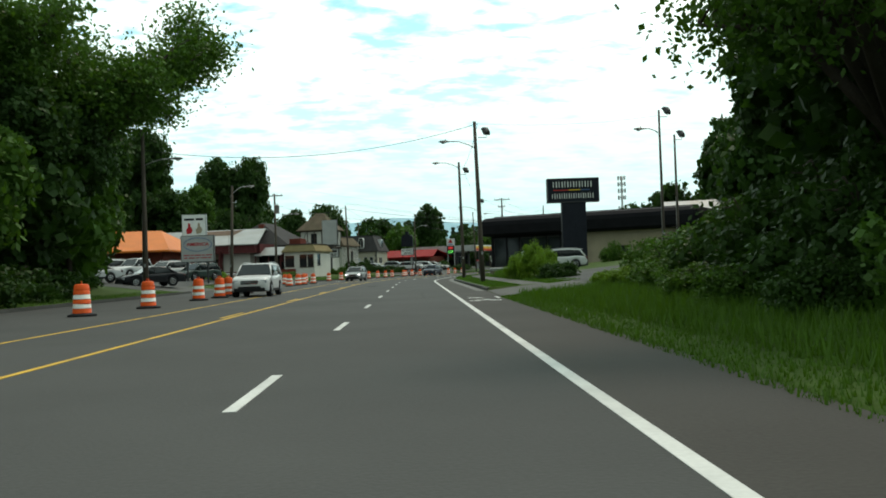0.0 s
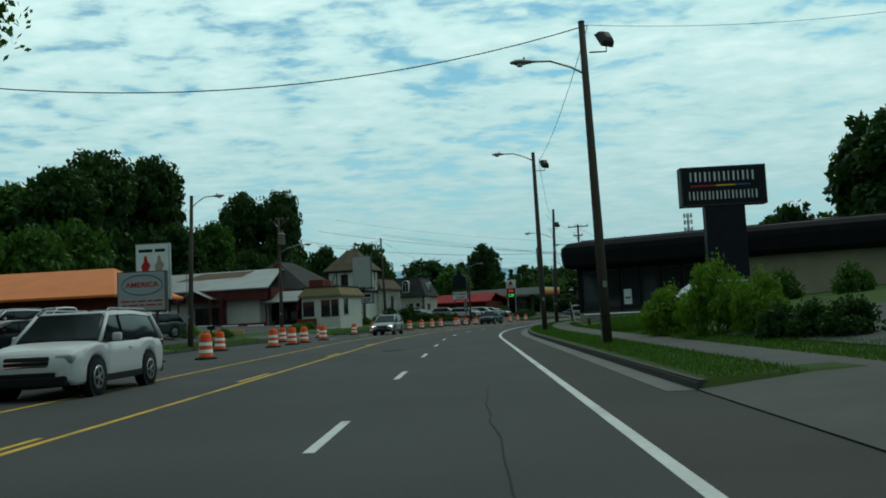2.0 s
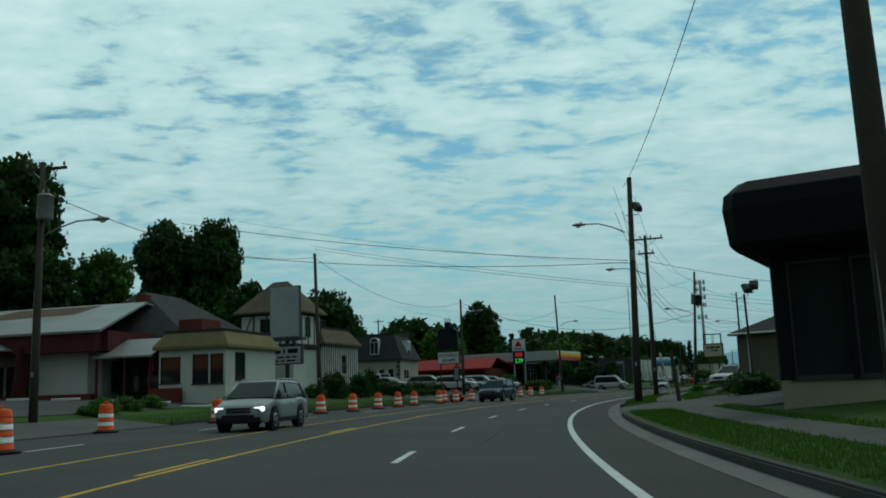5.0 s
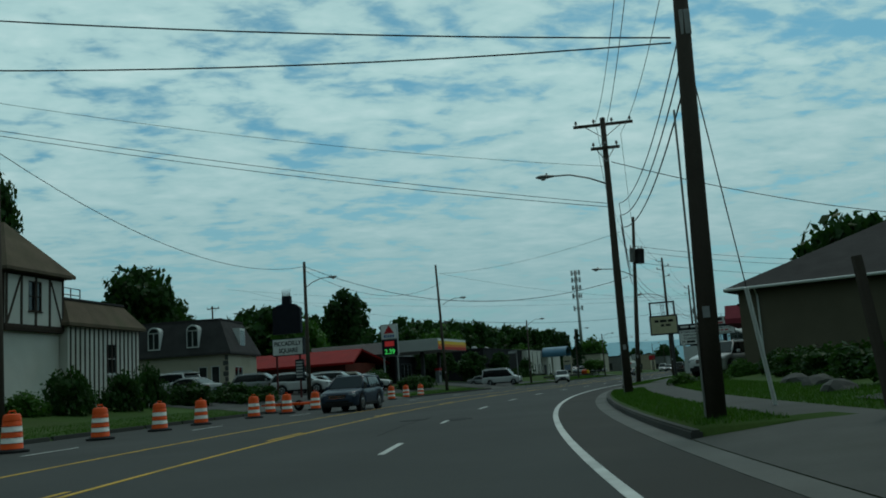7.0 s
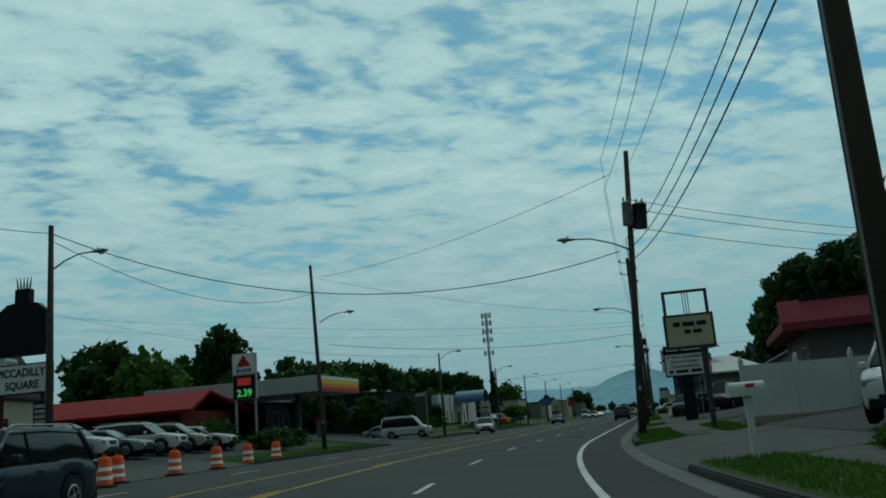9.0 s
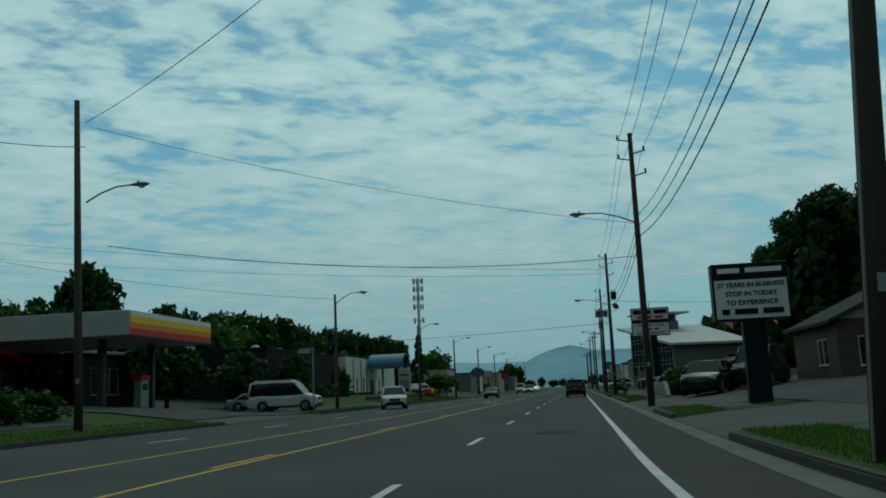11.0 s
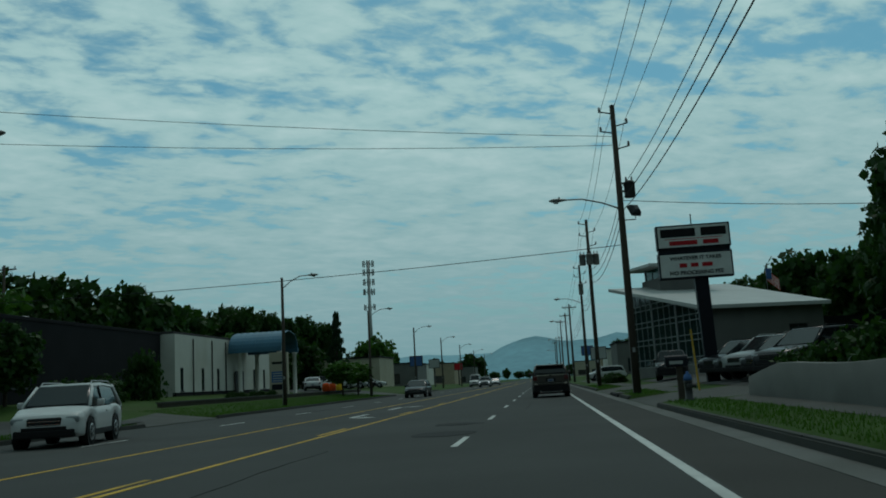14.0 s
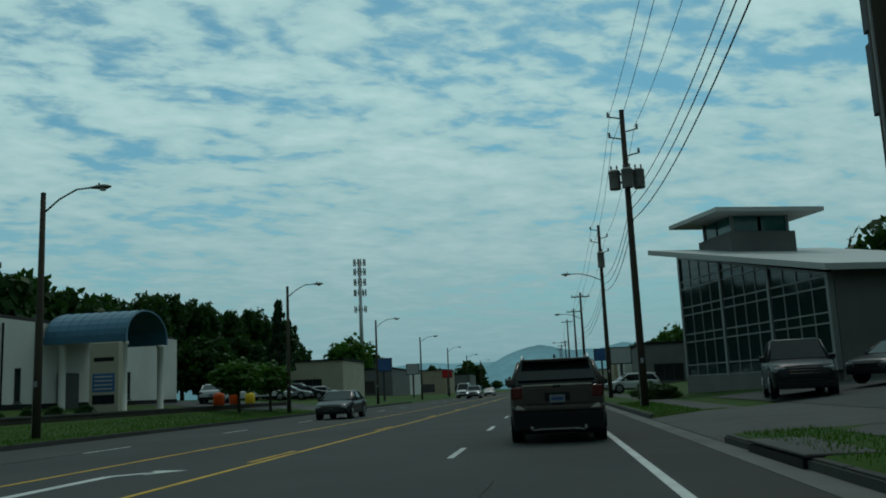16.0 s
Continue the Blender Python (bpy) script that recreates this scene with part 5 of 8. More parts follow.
def hip_roof(parent, dims, z0, z1, over, material, along="x", inset=None, name="roof"):
    x0, x1, y0, y1 = dims[0] - over, dims[1] + over, dims[2] - over, dims[3] + over
    bm = bmesh.new()
    base = [(x0, y0), (x1, y0), (x1, y1), (x0, y1)]
    lo = [bm.verts.new((x, y, z0)) for x, y in base]
    md = [bm.verts.new((x, y, z0 + 0.16)) for x, y in base]
    if along == "x":
        k = (y1 - y0) / 2 if inset is None else inset
        r = [bm.verts.new((x0 + k, (y0 + y1) / 2, z1)), bm.verts.new((x1 - k, (y0 + y1) / 2, z1))]
        tops = [(md[0], md[1], r[1], r[0]), (md[1], md[2], r[1]), (md[2], md[3], r[0], r[1]), (md[3], md[0], r[0])]
    else:
        k = (x1 - x0) / 2 if inset is None else inset
        r = [bm.verts.new(((x0 + x1) / 2, y0 + k, z1)), bm.verts.new(((x0 + x1) / 2, y1 - k, z1))]
        tops = [(md[0], md[1], r[0]), (md[1], md[2], r[1], r[0]), (md[2], md[3], r[1]), (md[3], md[0], r[0], r[1])]
    bm.faces.new(lo[::-1])
    for i in range(4):
        bm.faces.new((lo[i], lo[(i + 1) % 4], md[(i + 1) % 4], md[i]))
    for f in tops:
        bm.faces.new(f)
    return part(name, bm, material, parent)


def slope_roof(parent, corners, thick, material, name="roof"):
    """A flat slab on four corners (x, y, z)."""
    bm = bmesh.new()
    loft(bm, [[Vector((x, y, z - thick)) for x, y, z in corners], [Vector(c) for c in corners]])
    return part(name, bm, material, parent)


def mansard(parent, dims, z0, z1, inset, over, material, cap):
    x0, x1, y0, y1 = dims
    bm = bmesh.new()
    loft(bm, [[Vector((x0 - k, y0 - k, z)), Vector((x1 + k, y0 - k, z)), Vector((x1 + k, y1 + k, z)), Vector((x0 - k, y1 + k, z))] for k, z in ((over, z0), (over, z0 + 0.18), (-inset, z1))])
    part("mansard_roof", bm, material, parent)
    boxed("roof_cap", parent, cap, x0 + inset - 0.1, x1 - inset + 0.1, y0 + inset - 0.1, y1 - inset + 0.1, z1 - 0.02, z1 + 0.1)


def lettering(parent, text, m, height, material, width=None, name="lettering"):
    """Flat raised letters; m takes them to their place: x along the line, y up, z out of the board."""
    cu = bpy.data.curves.new("text", "FONT")
    cu.body, cu.align_x, cu.align_y, cu.size, cu.extrude = text, "CENTER", "CENTER", height, 0.006
    cu.offset = 0.022 * height
    ob = bpy.data.objects.new("text", cu)
    scene.collection.objects.link(ob)
    bpy.context.view_layer.update()
    me = bpy.data.meshes.new_from_object(ob.evaluated_get(bpy.context.evaluated_depsgraph_get()))
    bpy.data.objects.remove(ob)
    xs = [v.co.x for v in me.vertices]
    k = 1.0 if width is None else width / (max(xs) - min(xs))
    me.transform(m @ Matrix.Diagonal((k, 1, 1, 1)))
    me.materials.clear()
    me.materials.append(material)
    out = new(name, me)
    out.parent = parent
    return out


SOUTH = Matrix.Rotation(radians(90), 4, "X")


def facing_us(x, y, z):
    """Letters on a board that faces back along the road."""
    return Matrix.Translation((x, y, z)) @ SOUTH


def bars(parent, x0, x1, y, z, h, material, words, name="text_bar"):
    """Plain bars in place of a line of writing on a board that faces back along the road."""
    n = len(words)
    total = sum(words) + 0.4 * (n - 1)
    x = x0
    for wd in words:
        ln = (x1 - x0) * wd / total
        boxed(name, parent, material, x, x + ln, y - 0.012, y, z - h / 2, z + h / 2)
        x += ln + (x1 - x0) * 0.4 / total


def board(parent, x0, x1, z0, z1, y, thick, face_mat, frame_mat, rim=0.08, name="sign_box"):
    b = boxed(name, parent, frame_mat, x0, x1, y, y + thick, z0, z1, bevel=0.02)
    boxed("sign_face", b, face_mat, x0 + rim, x1 - rim, y - 0.012, y - 0.002, z0 + rim, z1 - rim)
    boxed("sign_face", b, face_mat, x0 + rim, x1 - rim, y + thick + 0.002, y + thick + 0.012, z0 + rim, z1 - rim)
    return b


# ---- right side: body shop with black fascia, and its sign ----
sg = thing("pylon_sign", spot(74.8, 15.35, 0.5), "tall black pylon sign with a raised box of white letter bars", "sign")
boxed("pedestal", sg, SIGN_BLACK, -1.05, 1.05, 0.05, 0.65, -0.4, 6.0, bevel=0.02)
board(sg, -2.25, 2.25, 5.95, 8.05, 0.0, 0.75, SIGN_BLACK, DARK_STEEL)
for z, hgt, n_, half in ((7.5, 0.5, 14, 1.75), (6.5, 0.44, 18, 1.85)):
    for k in range(n_):
        x = -half + 2 * half * k / n_
        boxed("letter_bar", sg, SIGN_WHITE, x, x + half * (0.72 if k % 2 else 0.5) / n_, -0.03, -0.015, z - hgt / 2, z + hgt / 2)
for x0, x1, m_ in ((-1.75, -0.4, STRIPE_R), (-0.4, 0.6, CITRUS), (0.6, 1.4, INK_BLUE)):
    boxed("colour_stripe", sg, m_, x0, x1, -0.03, -0.015, 6.98, 7.05)

sh = thing("body_shop", spot(96.0, 8.7, 0.25, -24), "low body shop with black fascia, dark windows and tan walls", "building")
dims = (0, 22, 0, 18)
win = [(0.35 + 1.55 * k, 1.8 + 1.55 * k, 0.85, 3.9, 1, 1) for k in range(6)]
left = (0, 9.9, 0, 18)
wall(sh, "S", left, 0.8, 4.25, CHARCOAL, win, DARK_STEEL)
wall(sh, "S", left, 0, 0.8, TAN)
wall(sh, "S", (9.9, 22, 0, 18), 0, 4.25, TAN, [(14.2, 15.6, 1.5, 2.6, 2, 1)], DARK_STEEL)
wall(sh, "W", dims, 0.8, 4.25, CHARCOAL, [(0.5 + 1.55 * k, 1.95 + 1.55 * k, 0.8, 3.85, 1, 1) for k in range(9)], DARK_STEEL)
wall(sh, "W", dims, 0, 0.8, TAN)
wall(sh, "N", dims, 0, 4.25, TAN)
wall(sh, "E", dims, 0, 4.25, TAN)
boxed("floor_slab", sh, CONCRETE, 0.3, 21.7, 0.3, 17.7, 0.02, 0.1)
def fascia_ring(out, z, cut):
    x0, x1, y0, y1 = -out, 22 + out * 0.4, -out, 18 + out * 0.4
    return [Vector(p) for p in ((x0 + cut, y0, z), (x1 - cut, y0, z), (x1, y0 + cut, z), (x1, y1, z), (x0, y1, z), (x0, y0 + cut, z))]


bm = bmesh.new()
loft(bm, [fascia_ring(out, z, cut) for out, z, cut in ((0.1, 4.1, 0.2), (0.75, 4.22, 0.3), (0.9, 4.4, 0.32), (1.0, 5.35, 0.35), (0.95, 5.75, 0.35), (0.6, 6.1, 0.3), (-0.2, 6.22, 0.2))])
part("fascia", bm, BLACK_PANEL, sh, "deep black fascia band with rounded upper edge", False, bevel=0.03)
boxed("roof_cap", sh, SHINGLE, 0.3, 21.7, 0.3, 17.7, 6.2, 6.3)
boxed("fascia_end", sh, SIGN_WHITE, -1.03, -1.0, 0.6, 1.7, 4.45, 5.3)
boxed("fascia_end", sh, SIGN_GREY, -1.03, -1.0, 3.2, 4.6, 4.5, 5.2)
for k in range(7):
    boxed("front_post", sh, BLACK_PANEL, 0.2 + 1.55 * k, 0.34 + 1.55 * k, -0.1, -0.01, 0.8, 4.15, bevel=0.01)
for k in range(10):
    boxed("front_post", sh, DARK_STEEL, -0.1, -0.01, 0.3 + 1.55 * k, 0.42 + 1.55 * k, 0.8, 4.15, bevel=0.01)
boxed("notice", sh, SIGN_WHITE, 3.6, 4.2, -0.03, -0.01, 1.3, 2.4)
boxed("notice_band", sh, INK_BLUE, 3.7, 4.1, -0.04, -0.03, 1.7, 1.85)

rail = thing("guard_rail", spot(83.4, 8.4, None, -3), "galvanised steel guard rail on short posts", "guard rail")
bm = bmesh.new()
prof = [(0.0, 0.42), (-0.05, 0.46), (-0.05, 0.52), (0.0, 0.56), (-0.05, 0.62), (-0.05, 0.68), (0.0, 0.73), (0.02, 0.73), (0.02, 0.42)]
loft(bm, [[Vector((x, y, z)) for y, z in prof] for x in (0, 3, 6, 9.5)])
part("rail", bm, STEEL, rail)
for x in (0.3, 2.3, 4.3, 6.3, 8.3, 9.3):
    boxed("post", rail, POLE_WOOD, x - 0.08, x + 0.08, 0.03, 0.19, -0.3, 0.7)

wh = thing("metal_roofed_shed", spot(104, 29, None, -8), "long low shed with a pale metal roof", "building")
block(wh, (0, 20, 0, 12), -0.3, 4.0, TAN)
hip_roof(wh, (0, 20, 0, 12), 4.0, 6.2, 0.6, METAL_ROOF, "x", 0.1)

# ---- right side: hip-roofed office ----
of = thing("hip_roofed_office", spot(145.0, 11.4, 0.7, -22), "low cream office with a dark hip roof and white gutter", "building")
dims = (0, 17, 0, 13)
block(of, dims, -0.6, 3.75, mat("weathered_tan_stucco", (0.12, 0.105, 0.075), 0.85, vary=0.2, scale=0.6, fine=25, bump=0.2, dirt=(0.10, 0.09, 0.06), dirt_amount=0.5), {"W": [(1.5, 2.8, 0.2, 3.0, 1, 1), (4.2, 5.6, 0.2, 3.0, 1, 1), (7.5, 9.0, 0.2, 3.0, 2, 1)]}, TIMBER)
hip_roof(of, dims, 3.75, 7.2, 0.5, SHINGLE)
bm = bmesh.new()
tube(bm, [(-0.5, -0.56, 3.85), (17.5, -0.56, 3.85)], 0.07, 8)
part("gutter", bm, VINYL, of, "white gutter")
bm = bmesh.new()
tube(bm, [(0.9, -0.5, 3.8), (0.9, -0.08, 3.5), (0.9, -0.08, -0.4)], 0.045, 8)
part("downpipe", bm, VINYL, of, "white downpipe")
for k, (s, o) in enumerate(((121, 9.4), (124.5, 9.9), (128, 10.2))):
    bd = thing("boulder", spot(s, o, None, 40 * k), "pale rough boulder in the grass", "rock", "boulders")
    bm = bmesh.new()
    bmesh.ops.create_icosphere(bm, subdivisions=2, radius=0.55)
    for v in bm.verts:
        v.co *= 0.8 + 0.35 * noise.noise(v.co * 1.7 + Vector((k * 5, 0, 0)))
        v.co.z *= 0.6
    part("rock_body", bm, CONCRETE, bd)

# guy wire guard and leaning marker post by the pole
gw = thing("guy_wire", spot(118, 6.9), "steel guy wire with a pale plastic guard", "guy wire")
bm = bmesh.new()
tube(bm, [(0.5, 0.8, 0), (-1.3, -1.4, 9.5)], 0.012, 5)
part("wire", bm, CABLE, gw)
bm = bmesh.new()
tube(bm, [(0.49, 0.79, 0.02), (0.05, 0.25, 2.35)], 0.045, 8)
part("guard", bm, SIGN_WHITE, gw, "pale plastic guard")
st = thing("wooden_post", spot(113.6, 7.6), "short dark leaning wooden post", "post")
bm = bmesh.new()
tube(bm, [(0, 0, -0.3), (-0.25, 0, 2.3)], [0.1, 0.08], 8)
part("post", bm, POLE_WOOD, st)

# ---- right side: message board, fence, red-canopied shop ----
fs = thing("message_board_sign", spot(164.2, 7.6), "message board on one post under an empty steel frame", "sign")
bm = bmesh.new()
tube(bm, [(0.45, 0.15, -0.3), (0.45, 0.15, 3.3)], 0.11, 10)
part("post", bm, DARK_STEEL, fs)
board(fs, -0.95, 0.95, 3.1, 4.45, 0.0, 0.35, mat("message_face", (0.42, 0.40, 0.26), 0.5, vary=0.15, bump=0.02), DARK_STEEL, 0.1)
bars(fs, -0.6, 0.65, -0.014, 4.05, 0.17, INK, (1.2, 2.0, 1.6))
bars(fs, -0.2, 0.45, -0.014, 3.75, 0.15, INK, (1.0, 1.4))
for x0, x1, z0, z1 in ((-0.9, -0.78, 4.45, 5.4), (0.72, 0.84, 4.45, 5.4), (-0.78, 0.72, 5.3, 5.4)):
    boxed("frame_bar", fs, DARK_STEEL, x0, x1, 0.1, 0.22, z0, z1)
for k in range(3):
    boxed("inner_bar", fs, DARK_STEEL, -0.12 + 0.1 * k, -0.09 + 0.1 * k, 0.14, 0.18, 4.45, 5.3)

fe = thing("vinyl_fence", spot(161.0, 8.9, None, 8), "white vinyl privacy fence with capped posts", "fence")
for k in range(4):
    boxed("fence_panel", fe, VINYL, 0.07 + 1.9 * k, 1.83 + 1.9 * k, 0.03, 0.07, 0.3, 2.05, label="white vinyl fence panel")
for k in range(5):
    boxed("fence_post", fe, VINYL, 1.9 * k - 0.07, 1.9 * k + 0.07, -0.02, 0.12, -0.2, 2.2)
    bm = bmesh.new()
    lathe(bm, [(0.1, 2.2), (0.1, 2.23), (0.05, 2.26), (0.06, 2.32), (0.01, 2.38)], 8, Matrix.Translation((1.9 * k, 0.05, 0)))
    part("post_cap", bm, VINYL, fe)
boxed("base_wall", fe, TAN, -0.2, 7.9, -0.08, 0.2, -0.4, 0.28)

CANOPY_RED = mat("faded_red_canopy", (0.20, 0.032, 0.045), 0.7, vary=0.2, scale=0.8, fine=12, bump=0.1, dirt=(0.12, 0.03, 0.035), dirt_amount=0.5)
rs = thing("red_canopy_shop", spot(169.0, 12.7, 0.5, -4), "small shop with a red canopy over grey walls", "building")
block(rs, (0, 12, 0, 10), -0.5, 4.6, GREY_WALL, {"W": [(1.0, 3.0, 0.6, 2.8, 2, 1), (5.0, 7.5, 0.6, 2.8, 2, 1)], "S": [(2.6, 3.6, 1.6, 3.0, 1, 2), (5.5, 6.5, 1.6, 3.0, 1, 2)]}, VINYL, CHARCOAL, 0.1)
bm = bmesh.new()
loft(bm, [[Vector((x, -0.01, 3.4)), Vector((x, -0.9, 3.4)), Vector((x, -0.9, 3.75)), Vector((x, -0.01, 4.75))] for x in (-1.0, 12)])
part("canopy", bm, CANOPY_RED, rs, "faded red canopy")
bm = bmesh.new()
loft(bm, [[Vector((-0.01, y, 3.4)), Vector((-1.0, y, 3.4)), Vector((-1.0, y, 3.75)), Vector((-0.01, y, 4.75))] for y in (0.0, 10)])
part("canopy", bm, CANOPY_RED, rs, "faded red canopy")

mb = thing("mailbox", spot(144.6, 6.0, None, 6), "white mailbox on a white wooden post", "mailbox")
boxed("post", mb, VINYL, -0.05, 0.05, -0.05, 0.05, -0.2, 1.05)
bm = bmesh.new()
loft(bm, [[Vector((x, 0.12 * math.cos(a), 1.17 + 0.13 * math.sin(a))) for a in [math.pi * k / 8 for k in range(9)]] + [Vector((x, -0.12, 1.05)), Vector((x, 0.12, 1.05))] for x in (-0.33, 0.3)])
box_ = part("box", bm, VINYL, mb)
boxed("flag", box_, STRIPE_R, -0.05, 0.1, -0.14, -0.125, 1.2, 1.26)

# ---- right side: audio shop sign, gabled house, flags ----
sd = thing("shop_sign", spot(186.8, 8.2, gz(186.8, 8.2) - 0.45), "black pylon sign with a white changeable letter board", "sign")
boxed("pedestal", sd, SIGN_BLACK, -0.3, 0.45, 0.1, 0.5, -0.3, 3.25, bevel=0.02)
board(sd, -1.2, 1.3, 4.65, 5.15, 0.0, 0.6, SIGN_BLACK, SIGN_BLACK, 0.04)
board(sd, -1.2, 1.3, 3.2, 4.65, 0.0, 0.6, SIGN_WHITE, SIGN_BLACK, 0.07)
bars(sd, -1.0, 1.1, -0.014, 4.9, 0.16, INK_WHITE, (1.6, 2.6))
lettering(sd, "27 YEARS IN BUSINESS", facing_us(0.05, -0.02, 4.4), 0.22, INK, 2.2)
lettering(sd, "STOP IN TODAY", facing_us(0.05, -0.02, 4.1), 0.22, INK, 1.7)
lettering(sd, "TO EXPERIENCE", facing_us(0.05, -0.02, 3.8), 0.22, INK, 1.7)
bars(sd, -0.95, 1.05, -0.014, 3.5, 0.19, INK, (0.6, 1.8, 1.6))

gh = thing("gabled_house", spot(203.5, 15.5, 1.0, 0), "brown gabled house with white trim", "house")
dims = (0, 11, 0, 9)
block(gh, dims, -0.6, 2.9, mat("brown_siding", (0.10, 0.078, 0.062), 0.8, vary=0.2, scale=1, fine=20, bump=0.2), {"S": [(1.0, 3.6, 0.5, 2.0, 2, 1), (7, 8.6, 0.5, 2.0, 2, 1)], "W": [(2, 4, 0.6, 2, 2, 1)]}, VINYL)
for sgn in (0, 1):
    slope_roof(gh, [(-0.5, -0.5, 2.85), (5.5, -0.5, 5.6), (5.5, 9.5, 5.6), (-0.5, 9.5, 2.85)] if sgn == 0 else [(5.502, -0.5, 5.6), (11.5, -0.5, 2.85), (11.5, 9.5, 2.85), (5.502, 9.5, 5.6)], 0.18, SHINGLE)
bm = bmesh.new()
loft(bm, [[Vector((0.1, y, 2.9)), Vector((10.9, y, 2.9)), Vector((5.5, y, 5.35))] for y in (0.02, 0.22)])
part("gable", bm, VINYL, gh, "pale gable boards")


def flag(s, o, z, h=1.5):
    fl = thing("flag", spot(s, o), "striped red and white flag on a thin pole", "flag", "flags")
    bm = bmesh.new()
    tube(bm, [(0, 0, -0.2), (0, 0, z + 0.3)], 0.025, 6)
    part("flag_pole", bm, STEEL, fl)
    n = 10
    for k in range(13):
        bm = bmesh.new()
        za, zb = z - h * 0.53 * k / 13, z - h * 0.53 * (k + 1) / 13
        rows = []
        for i in range(n + 1):
            f = i / n
            x = h * 0.55 * f
            y = 0.08 * math.sin(5 * f + 0.4)
            drop = h * 0.55 * f
            rows.append((Vector((x, y, za - drop)), Vector((x, y, zb - drop))))
        vs = [(bm.verts.new(a), bm.verts.new(b)) for a, b in rows]
        for p, q in zip(vs, vs[1:]):
            bm.faces.new((p[0], q[0], q[1], p[1]))
        bmesh.ops.solidify(bm, geom=bm.faces[:], thickness=0.01)
        part("flag_stripe", bm, STRIPE_R if k % 2 == 0 else SIGN_WHITE, fl)
    bm = bmesh.new()
    box(bm, 0.0, h * 0.24, -0.03, 0.12, z - h * 0.5, z + 0.01)
    part("canton", bm, INK_BLUE, fl, "dark blue corner")


flag(192.5, 9.3, 4.6, 1.7)
flag(282, 22.9, 8.4, 2.0)

# ---- right side: car dealer ----
rw = thing("retaining_wall", Matrix(), "low pale concrete retaining wall before the parked cars", "wall")
bm = bmesh.new()
n = 16
rows = []
for i in range(n + 1):
    f = i / n
    sw = 207.6 + 17.0 * f
    ow = 7.15 + 0.35 * f + 0.2 * math.sin(math.pi * f)
    top = 0.35 + min(0.75, 3.6 * f) - (0.35 * max(0, f - 0.8) / 0.2) + 0.05 * math.sin(9 * f)
    rows.append([at(sw, ow - 0.05, 0), at(sw, ow + 0.3, 0), at(sw, ow + 0.25, top), at(sw, ow, top)])
loft(bm, rows)
part("wall", bm, mat("pale_render", (0.16, 0.16, 0.15), 0.85, vary=0.2, scale=0.8, fine=30, bump=0.2, dirt=(0.10, 0.10, 0.09), dirt_amount=0.6), rw, "", True, bevel=0.02)

bs = thing("dealer_sign", spot(242.2, 9.5), "white two-panel dealer sign on a thick dark post", "sign")
bm = bmesh.new()
loft(bm, [[Vector((x0, 0.1, z)), Vector((x1, 0.1, z)), Vector((x1, 0.5, z)), Vector((x0, 0.5, z))] for x0, x1, z in ((0.05, 0.65, -0.3), (-0.1, 0.55, 5.2))])
part("post", bm, SIGN_BLACK, bs)
board(bs, -1.8, 1.8, 6.65, 7.85, 0.0, 0.5, SIGN_WHITE, SIGN_BLACK, 0.08)
board(bs, -1.8, 1.8, 5.15, 6.45, 0.0, 0.5, SIGN_WHITE, SIGN_BLACK, 0.08)
boxed("band", bs, SIGN_BLACK, -1.75, 1.75, 0.05, 0.45, 6.45, 6.65)
bars(bs, -1.6, 1.6, -0.014, 7.45, 0.42, INK, (2.5, 1.8), "name_bar")
boxed("underline", bs, INK_RED, -1.4, 1.4, -0.014, -0.004, 7.12, 7.15)
bars(bs, -1.2, 1.2, -0.014, 6.93, 0.22, INK_RED, (2.0, 1.1), "name_bar")
lettering(bs, "WHATEVER IT TAKES", facing_us(0, -0.02, 6.15), 0.26, INK, 2.5)
bars(bs, -0.8, 0.8, -0.014, 5.8, 0.2, INK_RED, (0.8, 0.8, 1.1))
lettering(bs, "NO PROCESSING FEE", facing_us(0, -0.02, 5.42), 0.26, INK, 2.6)
bm = bmesh.new()
tube(bm, [(0, 0.25, 7.85), (0, 0.25, 8.4)], 0.03, 6)
part("finial", bm, DARK_STEEL, bs)

mp = thing("roadside_mailbox", spot(225.8, 5.75), "dark mailbox on a thick wooden post", "mailbox")
boxed("post", mp, POLE_WOOD, -0.09, 0.09, -0.09, 0.09, -0.2, 1.1, bevel=0.01)
bm = bmesh.new()
loft(bm, [[Vector((x, 0.13 * math.cos(a), 1.3 + 0.14 * math.sin(a))) for a in [math.pi * k / 8 for k in range(9)]] + [Vector((x, -0.13, 1.1)), Vector((x, 0.13, 1.1))] for x in (-0.42, 0.25)])
mbx = part("box", bm, SIGN_BLACK, mp)
boxed("number_bar", mbx, SIGN_GREY, -0.3, 0.1, -0.145, -0.135, 1.17, 1.27)

